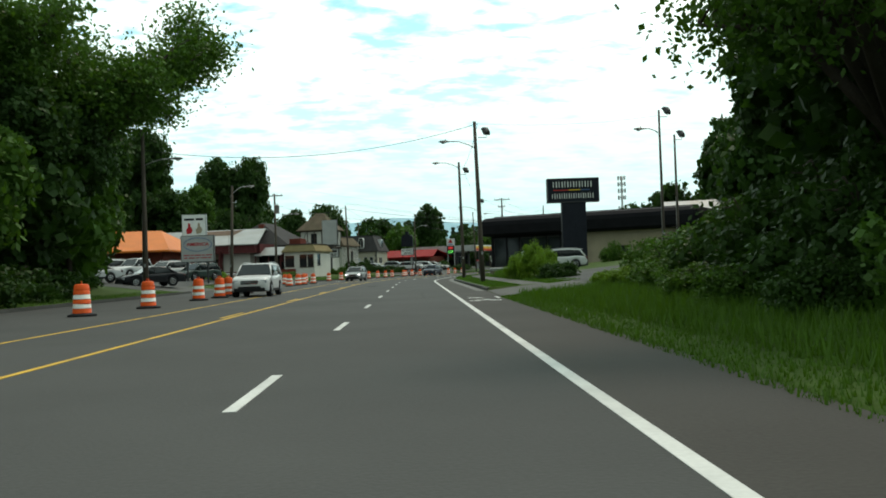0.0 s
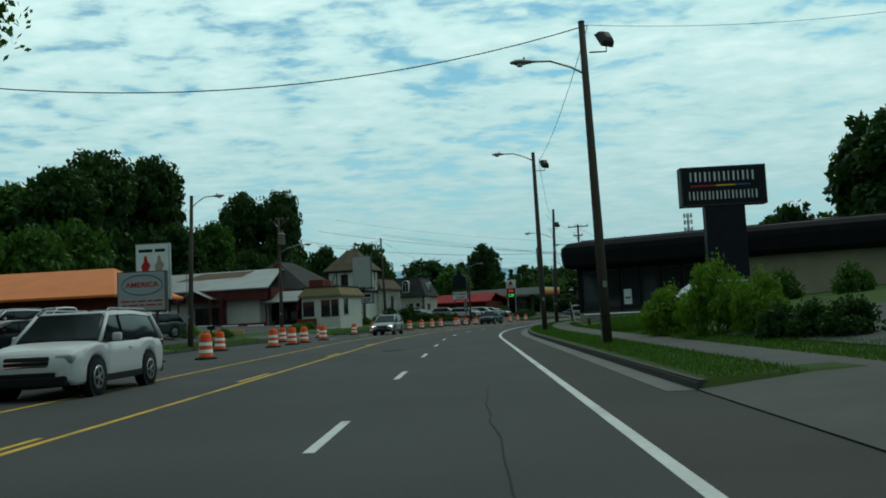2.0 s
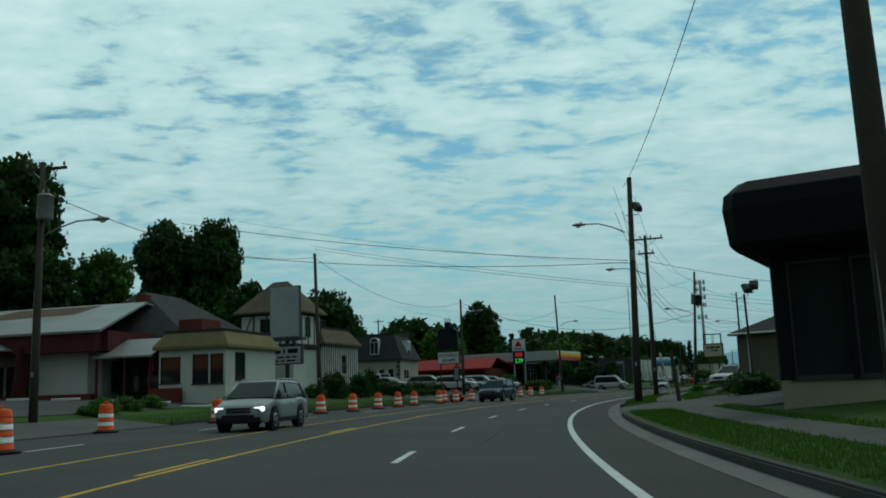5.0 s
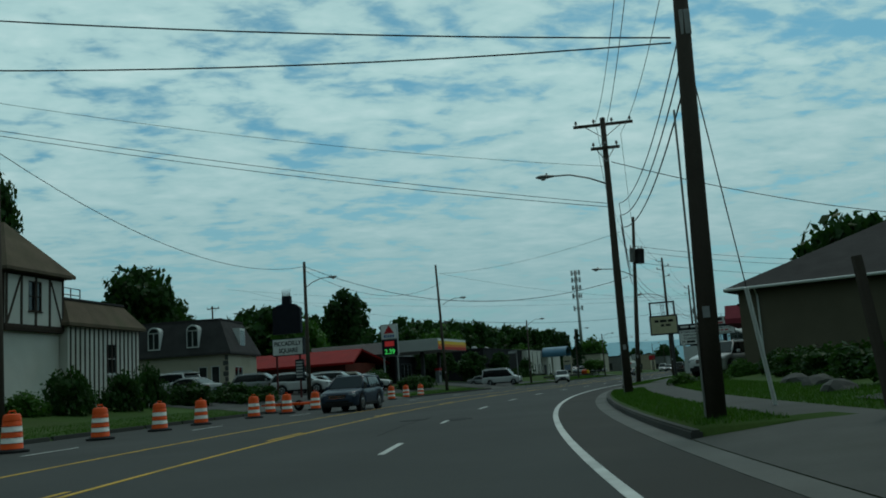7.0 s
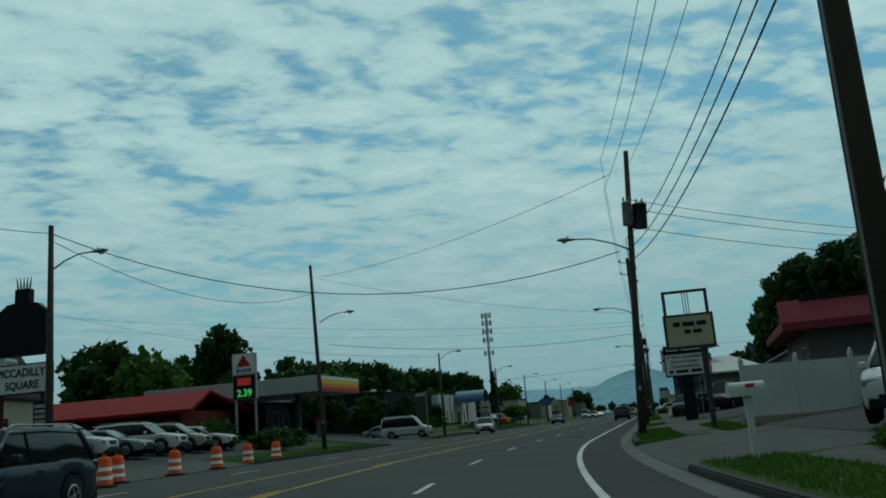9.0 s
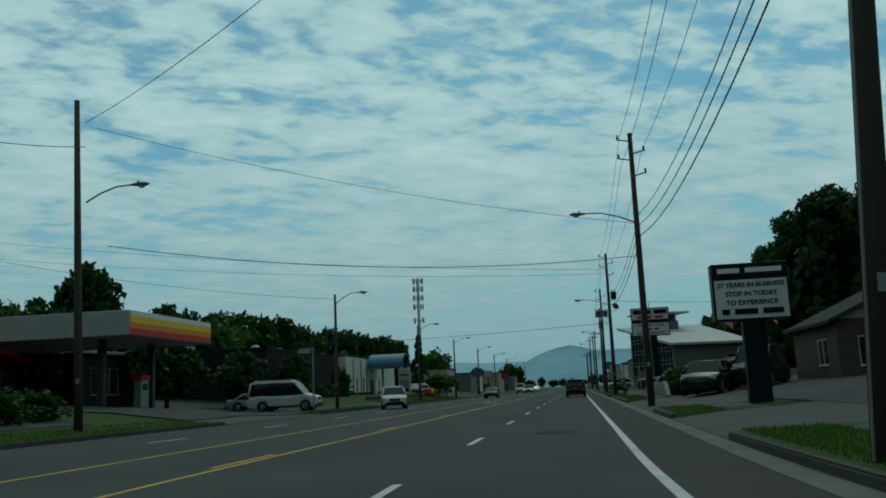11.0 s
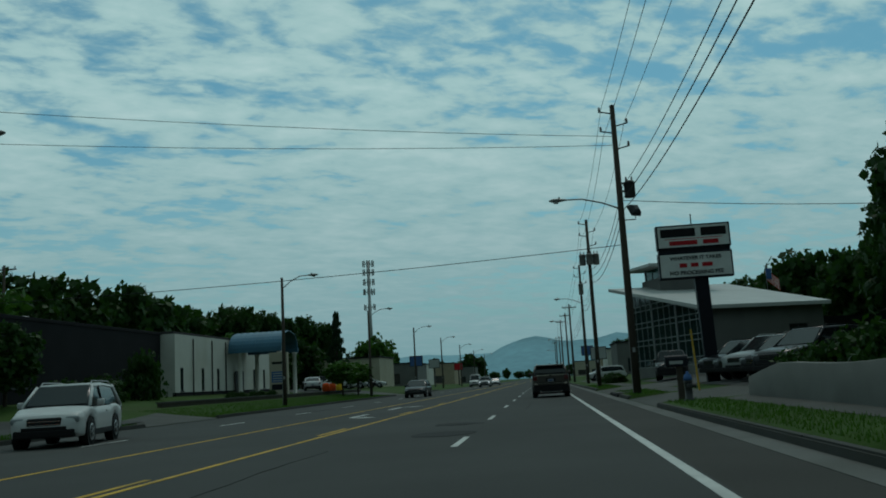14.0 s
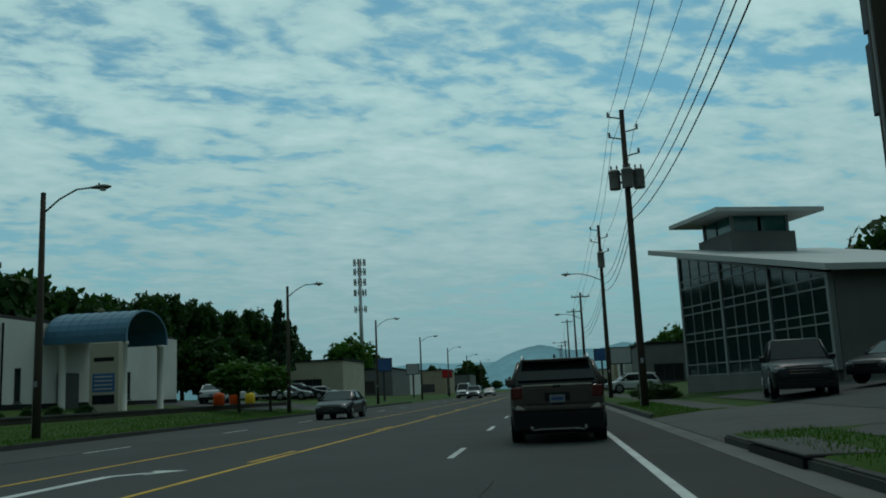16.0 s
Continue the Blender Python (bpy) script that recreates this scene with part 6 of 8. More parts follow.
hy = thing("fire_hydrant", spot(224.4, 5.75), "grey fire hydrant with a blue cap", "hydrant")
bm = bmesh.new()
lathe(bm, [(0.17, -0.1), (0.17, 0.04), (0.11, 0.06), (0.1, 0.5), (0.13, 0.52), (0.13, 0.56), (0.1, 0.58)], 14)
part("barrel", bm, DARK_STEEL, hy, "", True)
bm = bmesh.new()
lathe(bm, [(0.12, 0.58), (0.13, 0.62), (0.1, 0.74), (0.04, 0.78), (0.04, 0.84)], 14)
part("bonnet", bm, INK_BLUE, hy, "blue bonnet", True)
for turn in (0, 90, 180):
    bm = bmesh.new()
    lathe(bm, [(0.06, 0.08), (0.06, 0.17), (0.08, 0.17), (0.08, 0.22), (0.03, 0.23)], 10, Matrix.Translation((0, 0, 0.42)) @ Matrix.Rotation(radians(turn), 4, "Z") @ Matrix.Rotation(radians(90), 4, "X"))
    part("nozzle", bm, DARK_STEEL, hy)
ym = thing("marker_post", spot(233.5, 7.6), "tall thin yellow plastic marker post", "post")
bm = bmesh.new()
tube(bm, [(0, 0, -0.2), (-0.12, 0, 2.4)], 0.038, 8)
part("post", bm, PAINT_Y, ym)

PALE_ROOF = mat("pale_roof_metal", (0.42, 0.43, 0.42), 0.5, vary=0.1, scale=0.6, fine=8, bump=0.03, dirt=(0.3, 0.3, 0.28), dirt_amount=0.4)
sr = thing("glass_showroom", spot(265.8, 13.9, 0.0, 17), "modern car showroom with glass front and thin sloping roof", "building")
dims = (0, 10, 0, 14.2)
TEAL = mat("teal_glass", (0.02, 0.11, 0.10), 0.08, vary=0.2, scale=1, fine=4, bump=0)


def head(y):
    """Underside of the roof above the glass front."""
    return 5.42 + 0.207 * y


wall(sr, "W", dims, 0.3, 1.35, GREY_WALL)
for y0, y1 in ((0.25, 4.65), (4.85, 9.25), (9.45, 13.95)):
    bm = bmesh.new()
    loft(bm, [[Vector((x, y0, head(y0) - 0.12)), Vector((x, y1, head(y1) - 0.12)), Vector((x, y1, head(y1))), Vector((x, y0, head(y0)))] for x in (0.02, 0.14)])
    bay = part("glazed_bay", bm, GREY_METAL, sr)
    bm = bmesh.new()
    loft(bm, [[Vector((x, y0, 1.35)), Vector((x, y1, 1.35)), Vector((x, y1, head(y1) - 0.1)), Vector((x, y0, head(y0) - 0.1))] for x in (0.08, 0.095)])
    part("pane", bm, CLEAR, bay, "dark reflecting glass")
    for k in (1, 2, 3):
        y = y0 + (y1 - y0) * k / 4
        boxed("mullion", bay, GREY_METAL, 0.04, 0.08, y - 0.03, y + 0.03, 1.35, head(y) - 0.1)
    for z in (1.4, 2.0, 3.3, 3.75, 4.85, 5.3, 6.35, 6.8):
        ya = max(y0, (z - 5.3) / 0.207)
        if ya < y1 - 0.3:
            boxed("transom", bay, GREY_METAL, 0.03, 0.078, ya, y1, z - 0.035, z + 0.035)
for y in (0.04, 4.65, 9.25, 13.95):
    boxed("column", sr, GREY_METAL, -0.02, 0.25, y, y + 0.2, 1.3, head(y + 0.1))
wall(sr, "S", (0.28, 10, 0, 14.2), 0.3, 5.6, GREY_WALL, [(7.0, 8.6, 3.2, 4.1, 2, 1)], DARK_STEEL)
bm = bmesh.new()
loft(bm, [[Vector((x, 0.3, 0.3)), Vector((x, 14.2, 0.3)), Vector((x, 14.2, head(14.2))), Vector((x, 0.3, head(0.3)))] for x in (9.75, 10.0)])
part("wall", bm, GREY_WALL, sr)
wall(sr, "N", dims, 0.3, 8.3, GREY_WALL)
boxed("floor_slab", sr, CONCRETE, 0.3, 9.7, 0.3, 13.9, 0.75, 0.85)
slope_roof(sr, [(-0.5, -0.6, 5.75), (10.4, -0.6, 5.75), (10.4, 15.0, 8.9), (-2.2, 13.2, 8.62)], 0.28, PALE_ROOF)
boxed("annex_wall", sr, CHARCOAL, 10.02, 22, 1.0, 12, 0.3, 4.6)
px0, px1, py0, py1 = 1.7, 5.7, 10.8, 14.6
boxed("roof_lantern_base", sr, GREY_WALL, px0, px1, py0, py1, 7.6, 9.25, bevel=0.03)
for u0, u1 in ((px0 + 0.35, px0 + 1.9), (px0 + 2.1, px1 - 0.35)):
    boxed("lantern_pane", sr, TEAL, u0, u1, py0 + 0.3, py0 + 0.34, 9.25, 10.15)
for u0, u1 in ((py0 + 0.45, py0 + 1.9), (py0 + 2.1, py1 - 0.45)):
    boxed("lantern_pane", sr, TEAL, px0 + 0.3, px0 + 0.34, u0, u1, 9.25, 10.15)
boxed("lantern_core", sr, CHARCOAL, px0 + 0.6, px1 - 0.6, py0 + 0.6, py1 - 0.6, 9.25, 10.2)
for x, y in ((px0 + 0.3, py0 + 0.3), (px1 - 0.3, py0 + 0.3), (px0 + 0.3, py1 - 0.3), (px1 - 0.3, py1 - 0.3)):
    boxed("lantern_post", sr, GREY_METAL, x - 0.08, x + 0.08, y - 0.08, y + 0.08, 9.25, 10.3)
slope_roof(sr, [(px0 - 1.3, py0 - 1.1, 10.4), (px1 + 1.2, py0 - 1.1, 10.4), (px1 + 1.2, py1 + 1.1, 10.5), (px0 - 1.3, py1 + 1.1, 10.5)], 0.24, PALE_ROOF, "lantern_roof")

# ---- left side: orange-roofed restaurant and its sign ----
rt = thing("restaurant", spot(88, -24.8, 1.2), "red-walled restaurant with a bright orange hip roof", "building")
dims = (-22, 0, 0, 10)
block(rt, dims, -0.5, 2.7, RED_BRICK, {"S": [(-20 + 3.6 * k, -17.6 + 3.6 * k, 0.5, 1.9, 2, 1) for k in range(5)], "E": [(2, 4.2, 0.5, 1.9, 2, 1)]}, TIMBER)
hip_roof(rt, dims, 2.6, 5.05, 1.1, ORANGE_ROOF, "x", 3.0)
as_ = thing("restaurant_sign", spot(81.2, -18.9, 0.6), "wide white sign box with an oval emblem on steel posts", "sign")
for x in (-1.0, 0.9):
    bm = bmesh.new()
    tube(bm, [(x, 0.2, -0.3), (x, 0.2, 2.0)], 0.09, 8)
    part("post", bm, DARK_STEEL, as_)
board(as_, -1.55, 1.55, 1.9, 4.4, 0.0, 0.45, SIGN_GREY, DARK_STEEL, 0.06)
ring_m = Matrix.Translation((0.05, -0.016, 3.55)) @ SOUTH @ Matrix.Diagonal((1.3, 0.62, 1, 1))
bm = bmesh.new()
tube(bm, [ring_m @ Vector((math.cos(2 * math.pi * k / 28), math.sin(2 * math.pi * k / 28), 0)) for k in range(29)], 0.03, 5, False)
part("oval_line", bm, INK_BLUE, as_)
lettering(as_, "AMERICA", facing_us(0.05, -0.02, 3.55), 0.42, INK_RED, 2.1)
bars(as_, -1.3, 1.35, -0.014, 2.55, 0.09, INK_RED, (2, 1, 2, 1, 2))
bars(as_, -1.25, 1.3, -0.014, 2.3, 0.09, INK_RED, (1, 2, 1, 2, 1))
ts = thing("tall_sign", spot(88.8, -21.75, 0.8, 2), "tall white sign panel with two small pictures on a post", "sign")
bm = bmesh.new()
tube(bm, [(0.3, 0.2, -0.3), (0.3, 0.2, 3.0)], 0.12, 8)
part("post", bm, DARK_STEEL, ts)
board(ts, -1.25, 1.25, 2.7, 6.75, 0.0, 0.4, SIGN_WHITE, STEEL, 0.06)
bars(ts, -1.0, 0.95, -0.014, 6.25, 0.22, INK, (2.2, 1.6))
for x, m_ in ((-0.75, INK_RED), (0.25, TAN)):
    bm = bmesh.new()
    loft(bm, [[Vector((x + dx, y, 4.75 + dz)) for dx, dz in ((0.0, 0.0), (0.45, 0.05), (0.62, 0.45), (0.4, 0.75), (0.34, 1.1), (0.16, 1.15), (0.12, 0.7), (-0.08, 0.4))] for y in (-0.02, -0.006)])
    part("emblem", bm, m_, ts)
bars(ts, -0.9, 0.5, -0.014, 3.9, 0.3, ORANGE, (1, 1))
nb = thing("black_mailbox", spot(83.5, -15.4), "small black mailbox on a post by the lawn", "mailbox")
boxed("post", nb, INK, -0.04, 0.04, -0.04, 0.04, -0.2, 1.0)
boxed("box", nb, INK, -0.25, 0.25, -0.1, 0.1, 1.0, 1.25, bevel=0.04)

# ---- left side: vacant strip shop, white shop, half-timbered house ----
sp = thing("strip_shop", spot(121.5, -24.5, 1.3, 0), "vacant single-storey shop with a grey metal roof and maroon fascia", "building")
dims = (-26, -3.2, 0, 16)
block(sp, dims, -0.5, 3.3, mat("stained_grey_stucco", (0.24, 0.23, 0.20), 0.85, vary=0.25, scale=0.6, fine=20, bump=0.2, dirt=(0.10, 0.085, 0.07), dirt_amount=0.7), {"S": [(-12.5, -10.6, -0.1, 2.3, 2, 1), (-10.4, -8.5, -0.1, 2.3, 2, 1), (-22.5, -19.5, 0.4, 2.3, 3, 1)], "E": [(1, 3, 0.5, 2.4, 2, 1)]}, MAROON)
boxed("fascia", sp, MAROON, -14.6, -2.9, -1.2, -0.5, 3.0, 4.3)
boxed("bay_header", sp, CHARCOAL, -26.5, -14.62, -0.75, -0.4, 3.0, 4.35)
boxed("fascia", sp, MAROON, -3.2, -2.5, -0.45, 16, 3.0, 4.3)
slope_roof(sp, [(-27, -1.4, 4.3), (-2.4, -1.4, 4.3), (-4.6, 7, 6.9), (-25.6, 7, 6.9)], 0.15, METAL_ROOF)
slope_roof(sp, [(-25.6, 7.02, 6.9), (-4.6, 7.02, 6.9), (-2.4, 16.4, 4.3), (-27, 16.4, 4.3)], 0.15, METAL_ROOF)
slope_roof(sp, [(-13.4, -2.6, 3.3), (-11.2, -2.6, 4.3), (-11.2, -1.21, 4.3), (-13.4, -1.21, 3.3)], 0.1, METAL_ROOF, "porch_roof")
slope_roof(sp, [(-11.19, -2.6, 4.3), (-9.0, -2.6, 3.3), (-9.0, -1.21, 3.3), (-11.19, -1.21, 4.3)], 0.1, METAL_ROOF, "porch_roof")
for x in (-13.2, -9.2):
    boxed("porch_post", sp, MAROON, x - 0.08, x + 0.08, -2.5, -2.34, -0.5, 3.3)
boxed("planter", sp, RED_BRICK, -10, -3.4, -0.9, -0.15, -0.5, 0.35)
boxed("roof_unit", sp, RED_BRICK, -6.2, -5.4, 8.0, 8.8, 6.2, 7.6, label="red brick chimney")
ax = thing("shop_annex", spot(121.3, -27.7, 1.3), "low annex with a pale ribbed pent roof over a dark porch", "building")
block(ax, (0.1, 4.0, 1.9, 12), -0.5, 3.0, CHARCOAL, {"S": [(0.6, 1.6, 0.0, 2.0, 1, 1), (2.0, 3.0, 0.4, 2.0, 1, 1)]}, TIMBER)
slope_roof(ax, [(-0.1, -0.7, 2.6), (4.15, -0.7, 2.6), (4.15, 1.88, 3.8), (-0.1, 1.88, 3.8)], 0.12, METAL_ROOF, "pent_roof")
boxed("side_panel", ax, MAROON, 4.02, 4.12, -0.4, 1.85, 1.6, 2.7)
for x in (0.1, 2.1, 3.9):
    boxed("porch_post", ax, MAROON, x - 0.06, x + 0.06, -0.5, -0.38, -0.6, 2.62)
hip_roof(ax, (-8.5, 2.7, 5.5, 18), 4.0, 7.9, 0.3, SHINGLE, "y", 4.0)

slope_roof(sp, [(-17.0, 3.2, 5.745), (-8.4, 3.9, 5.962), (-8.0, 6.6, 6.797), (-15.0, 6.4, 6.735)], 0.05, mat("rusted_roof", (0.10, 0.065, 0.045), 0.85, vary=0.35, scale=0.8, fine=10, bump=0.2), "rust_patch")
boxed("boarded_bay", sp, CHARCOAL, -25.8, -15.8, -0.14, -0.08, -0.4, 3.0, label="dark boarded shop bay")
for x0, x1 in ((-15.6, -12.7), (-8.3, -4.2)):
    boxed("white_panel", sp, WHITE_WALL, x0, x1, -0.05, -0.005, 0.35, 2.98)
boxed("leaning_board", sp, MAROON, -8.6, -8.45, -1.6, -0.4, -0.5, 2.6, m=Matrix.Rotation(radians(6), 4, "Y"))
for o in (-33.5, -30.4, -27.3, -24.0, -21.4, -18.8):
    ps = thing("parking_stop", spot(118.0, o), "white painted concrete parking stop on the yard", "parking stop", "parking stops")
    boxed("stop_body", ps, SIGN_WHITE, -0.95, 0.95, -0.08, 0.08, 0.03, 0.17, bevel=0.03)
for o0, o1, sy in ((-21.5, -17.8, 95.6), (-27.5, -23.0, 95.6)):
    yk = thing("yellow_kerb", spot(sy, o0), "worn yellow-painted island kerb", "kerb", "yellow kerbs")
    boxed("kerb_body", yk, PAINT_Y, 0, o1 - o0, 0, 0.18, -0.1, 0.16, bevel=0.03)
ws = thing("white_shop", spot(121.0, -23.45, 1.3), "white stuccoed shop with a tan shingled parapet", "building")
dims = (0.2, 4.75, 0, 7.0)
block(ws, dims, -0.75, 3.0, WHITE_WALL, {"S": [(0.3, 1.7, 0.8, 2.4, 1, 1), (2.5, 3.6, 0.7, 2.5, 1, 1), (3.7, 4.6, 0.7, 2.5, 1, 1)], "E": [(1.2, 2.6, 0.9, 2.6, 1, 1)]}, TIMBER)
mansard(ws, dims, 2.85, 3.95, 0.3, 0.3, mat("tan_shingle", (0.17, 0.135, 0.07), 0.9, vary=0.3, scale=1, fine=14, bump=0.4), SHINGLE)
boxed("roof_shed", ws, RED_BRICK, 0.2, 1.9, 2.2, 4.6, 3.9, 4.9)
boxed("low_wall", ws, RED_BRICK, -0.2, 2.0, -0.5, -0.25, -0.75, 0.5)
hr = thing("ladder_rack", spot(131.5, -21.6, 1.15), "dark leaning iron railing on the lawn", "railing")
for k in range(3):
    bm = bmesh.new()
    tube(bm, [(0.2 * k, 0.7 * k, -0.1), (0.25 + 0.2 * k, 0.3 + 0.7 * k, 1.2)], 0.03, 6)
    part("rail_post", bm, DARK_STEEL, hr)
bm = bmesh.new()
tube(bm, [(0.2, 0.1, 1.1), (0.75, 1.9, 1.2)], 0.03, 6)
part("top_rail", bm, DARK_STEEL, hr)

tt = thing("half_timbered_house", spot(139.6, -24.2, 1.3), "half-timbered house with a corner tower and a steep brown roof", "house")
dims = (-5.4, 0, 0, 4.8)
block(tt, (-5.1, -0.3, 0.3, 4.8), -0.6, 4.0, WHITE_WALL)
wall(tt, "S", dims, 4.0, 6.85, WHITE_WALL, [(-3.4, -2.3, 4.7, 6.4, 1, 2)], TIMBER)
wall(tt, "E", dims, 4.0, 6.85, WHITE_WALL, [(1.8, 2.9, 4.9, 6.5, 1, 2)], TIMBER)
wall(tt, "W", dims, 4.0, 6.85, WHITE_WALL)
wall(tt, "N", dims, 4.0, 6.85, WHITE_WALL)
boxed("upper_floor", tt, TIMBER, -5.4, 0.0, 0.0, 4.8, 3.85, 3.995)
hip_roof(tt, dims, 6.85, 9.9, 0.45, BROWN_SHINGLE, "x", 2.4)


def timber(face, u0, v0, u1, v1, wd=0.16):
    m = face_matrix(face, *dims)
    d = Vector((u1 - u0, v1 - v0)).normalized()
    n = Vector((-d.y, d.x)) * wd / 2
    bm = bmesh.new()
    q = [(u0 + n.x, v0 + n.y), (u1 + n.x, v1 + n.y), (u1 - n.x, v1 - n.y), (u0 - n.x, v0 - n.y)]
    loft(bm, [[m @ Vector((u, w, v)) for u, v in q] for w in (-0.03, 0.02)])
    part("timber", bm, TIMBER, tt)


for face, a, b in (("S", -5.4, 0.0), ("E", 0.0, 4.8)):
    timber(face, a, 4.08, b, 4.08, 0.2)
    timber(face, a, 6.78, b, 6.78, 0.18)
    for k in range(5):
        u = a + 0.1 + (b - a - 0.2) * k / 4
        timber(face, u, 4.15, u, 6.7)
    timber(face, a + 0.15, 4.2, a + 1.15, 6.6, 0.12)
    timber(face, b - 0.15, 4.2, b - 1.15, 6.6, 0.12)
dims = (-8, 0.2, 4.85, 12.2)
block(tt, dims, -0.6, 4.3, WHITE_WALL, {"E": [(8.6, 9.7, 1.6, 3.4, 1, 2)], "S": []}, VINYL)
for k in range(16):
    boxed("batten", tt, TIMBER, 0.2, 0.24, 5.05 + 0.45 * k, 5.15 + 0.45 * k, -0.2, 4.2)
mansard(tt, dims, 4.25, 5.85, 0.7, 0.35, BROWN_SHINGLE, SHINGLE)
for k in range(3):
    boxed("roof_rail_post", tt, DARK_STEEL, -1.3, -1.25, 6.4 + 0.9 * k, 6.45 + 0.9 * k, 5.9, 6.7)
for z in (6.28, 6.66):
    boxed("roof_rail", tt, DARK_STEEL, -1.3, -1.25, 6.4, 8.25, z, z + 0.045)

bl = thing("blank_sign", spot(132.5, -20.9, 0.9), "blank white sign board above a small lettered board on one post", "sign")
bm = bmesh.new()
tube(bm, [(0.1, 0.25, -0.4), (0.1, 0.25, 4.6)], 0.16, 10)
part("post", bm, DARK_STEEL, bl)
board(bl, -1.25, 1.25, 4.55, 8.45, 0.0, 0.35, SIGN_GREY, DARK_STEEL, 0.04)
boxed("shelf", bl, DARK_STEEL, -1.4, 1.5, -0.2, 0.6, 4.3, 4.5)
board(bl, -1.3, 1.4, 2.5, 3.9, 0.0, 0.4, SIGN_GREY, DARK_STEEL, 0.08)
bars(bl, -1.05, 1.1, -0.014, 3.5, 0.34, INK, (1.3, 0.25, 1.5), "name_bar")
bars(bl, -0.6, 1.0, -0.014, 3.05, 0.13, INK, (1.5, 1, 1))
bars(bl, -1.0, 0.9, -0.014, 2.78, 0.12, INK, (1, 0.6, 1.5))

# ---- left side: mansard building, plaza sign, red diner, fuel station ----
pb = thing("mansard_building", spot(175.5, -34.5, 1.5, 14), "two-storey building with a dark mansard roof and white dormers", "building")
dims = (-22, 0, 0, 9)
block(pb, dims, -0.6, 3.8, CREAM, {"S": [(-16, -14.4, 0.9, 2.5, 2, 1), (-8.5, -6.9, 0.9, 2.4, 2, 1), (-2.95, -2.1, 0.8, 2.6, 1, 1), (-1.7, -0.85, 0.8, 2.6, 1, 1)], "E": [(2.0, 4.4, 1.2, 2.5, 2, 1)]}, VINYL)
mansard(pb, dims, 3.7, 7.2, 1.1, 0.4, SHINGLE, SHINGLE)
for x in (-3.4, -7.3, -11.3, -17.0):
    bm = bmesh.new()
    box(bm, x - 0.6, x + 0.6, -0.25, 1.2, 4.5, 6.15)
    dm = part("dormer", bm, VINYL, pb, "white arched dormer window")
    for x0, x1 in ((x - 0.5, x - 0.05), (x + 0.05, x + 0.5)):
        boxed("dormer_pane", dm, GLASS, x0, x1, -0.27, -0.254, 4.62, 6.1)
    bm = bmesh.new()
    lathe(bm, [(0.6, 0.0), (0.6, 1.4)], 20, Matrix.Translation((x, -0.25, 6.15)) @ Matrix.Rotation(radians(-90), 4, "X"))
    part("dormer_arch", bm, VINYL, dm)
    bm = bmesh.new()
    loft(bm, [[Vector((x + 0.48 * math.cos(math.pi * k / 8), y, 6.2 + 0.42 * math.sin(math.pi * k / 8))) for k in range(9)] for y in (-0.27, -0.255)])
    part("arch_pane", bm, GLASS, dm)
dm = part("dormer", (lambda b: (box(b, -1.2, 0.05, 3.6, 5.2, 4.5, 6.4), b)[1])(bmesh.new()), VINYL, pb)
for y in (3.72, 4.45):
    boxed("dormer_pane", dm, GLASS, 0.052, 0.07, y, y + 0.62, 4.65, 6.2)
boxed("oval_plaque", pb, SIGN_GREY, -5.5, -3.6, -0.06, -0.02, 1.5, 2.4, bevel=0.02)
for k in range(8):
    boxed("quoin", pb, CONCRETE, -0.5 + (0.2 if k % 2 else 0), 0.03, -0.03, 0.0, -0.5 + 0.52 * k, -0.05 + 0.52 * k)

ps_ = thing("plaza_sign", spot(162.3, -20.3, 0.75), "dark crown-topped plaza sign with a white name panel on red posts", "sign")
for x in (-1.0, 0.95):
    bm = bmesh.new()
    tube(bm, [(x, 0.2, -0.3), (x, 0.2, 3.2)], 0.08, 8)
    part("post", bm, MAROON, ps_)
board(ps_, -1.25, 1.35, 3.15, 4.45, 0.0, 0.4, SIGN_WHITE, SIGN_BLACK, 0.06)
lettering(ps_, "PICCADILLY", facing_us(0.05, -0.02, 4.05), 0.48, INK, 2.3)
lettering(ps_, "SQUARE", facing_us(0.1, -0.02, 3.52), 0.46, INK, 1.6)
bm = bmesh.new()
prof = [(-1.15, 4.8), (1.2, 4.8), (1.2, 6.7), (0.75, 7.05), (0.38, 7.1), (0.38, 7.7), (-0.3, 7.7), (-0.32, 7.1), (-0.7, 7.05), (-1.15, 6.7)]
loft(bm, [[Vector((x, y, z)) for x, z in prof] for y in (0.0, 0.35)])
part("crest_panel", bm, SIGN_BLACK, ps_, "weathered dark crest panel")
for k in range(5):
    bm = bmesh.new()
    tube(bm, [(-0.28 + 0.14 * k, 0.18, 7.7), (-0.36 + 0.18 * k, 0.18, 8.25)], [0.05, 0.015], 6)
    part("crown_spike", bm, TIMBER, ps_)
board(ps_, 0.6, 1.3, 1.3, 2.8, 0.05, 0.2, SIGN_BLACK, SIGN_BLACK, 0.04)
for k in range(6):
    boxed("tenant_bar", ps_, SIGN_GREY, 0.68, 1.22, 0.025, 0.036, 1.42 + 0.22 * k, 1.56 + 0.22 * k)

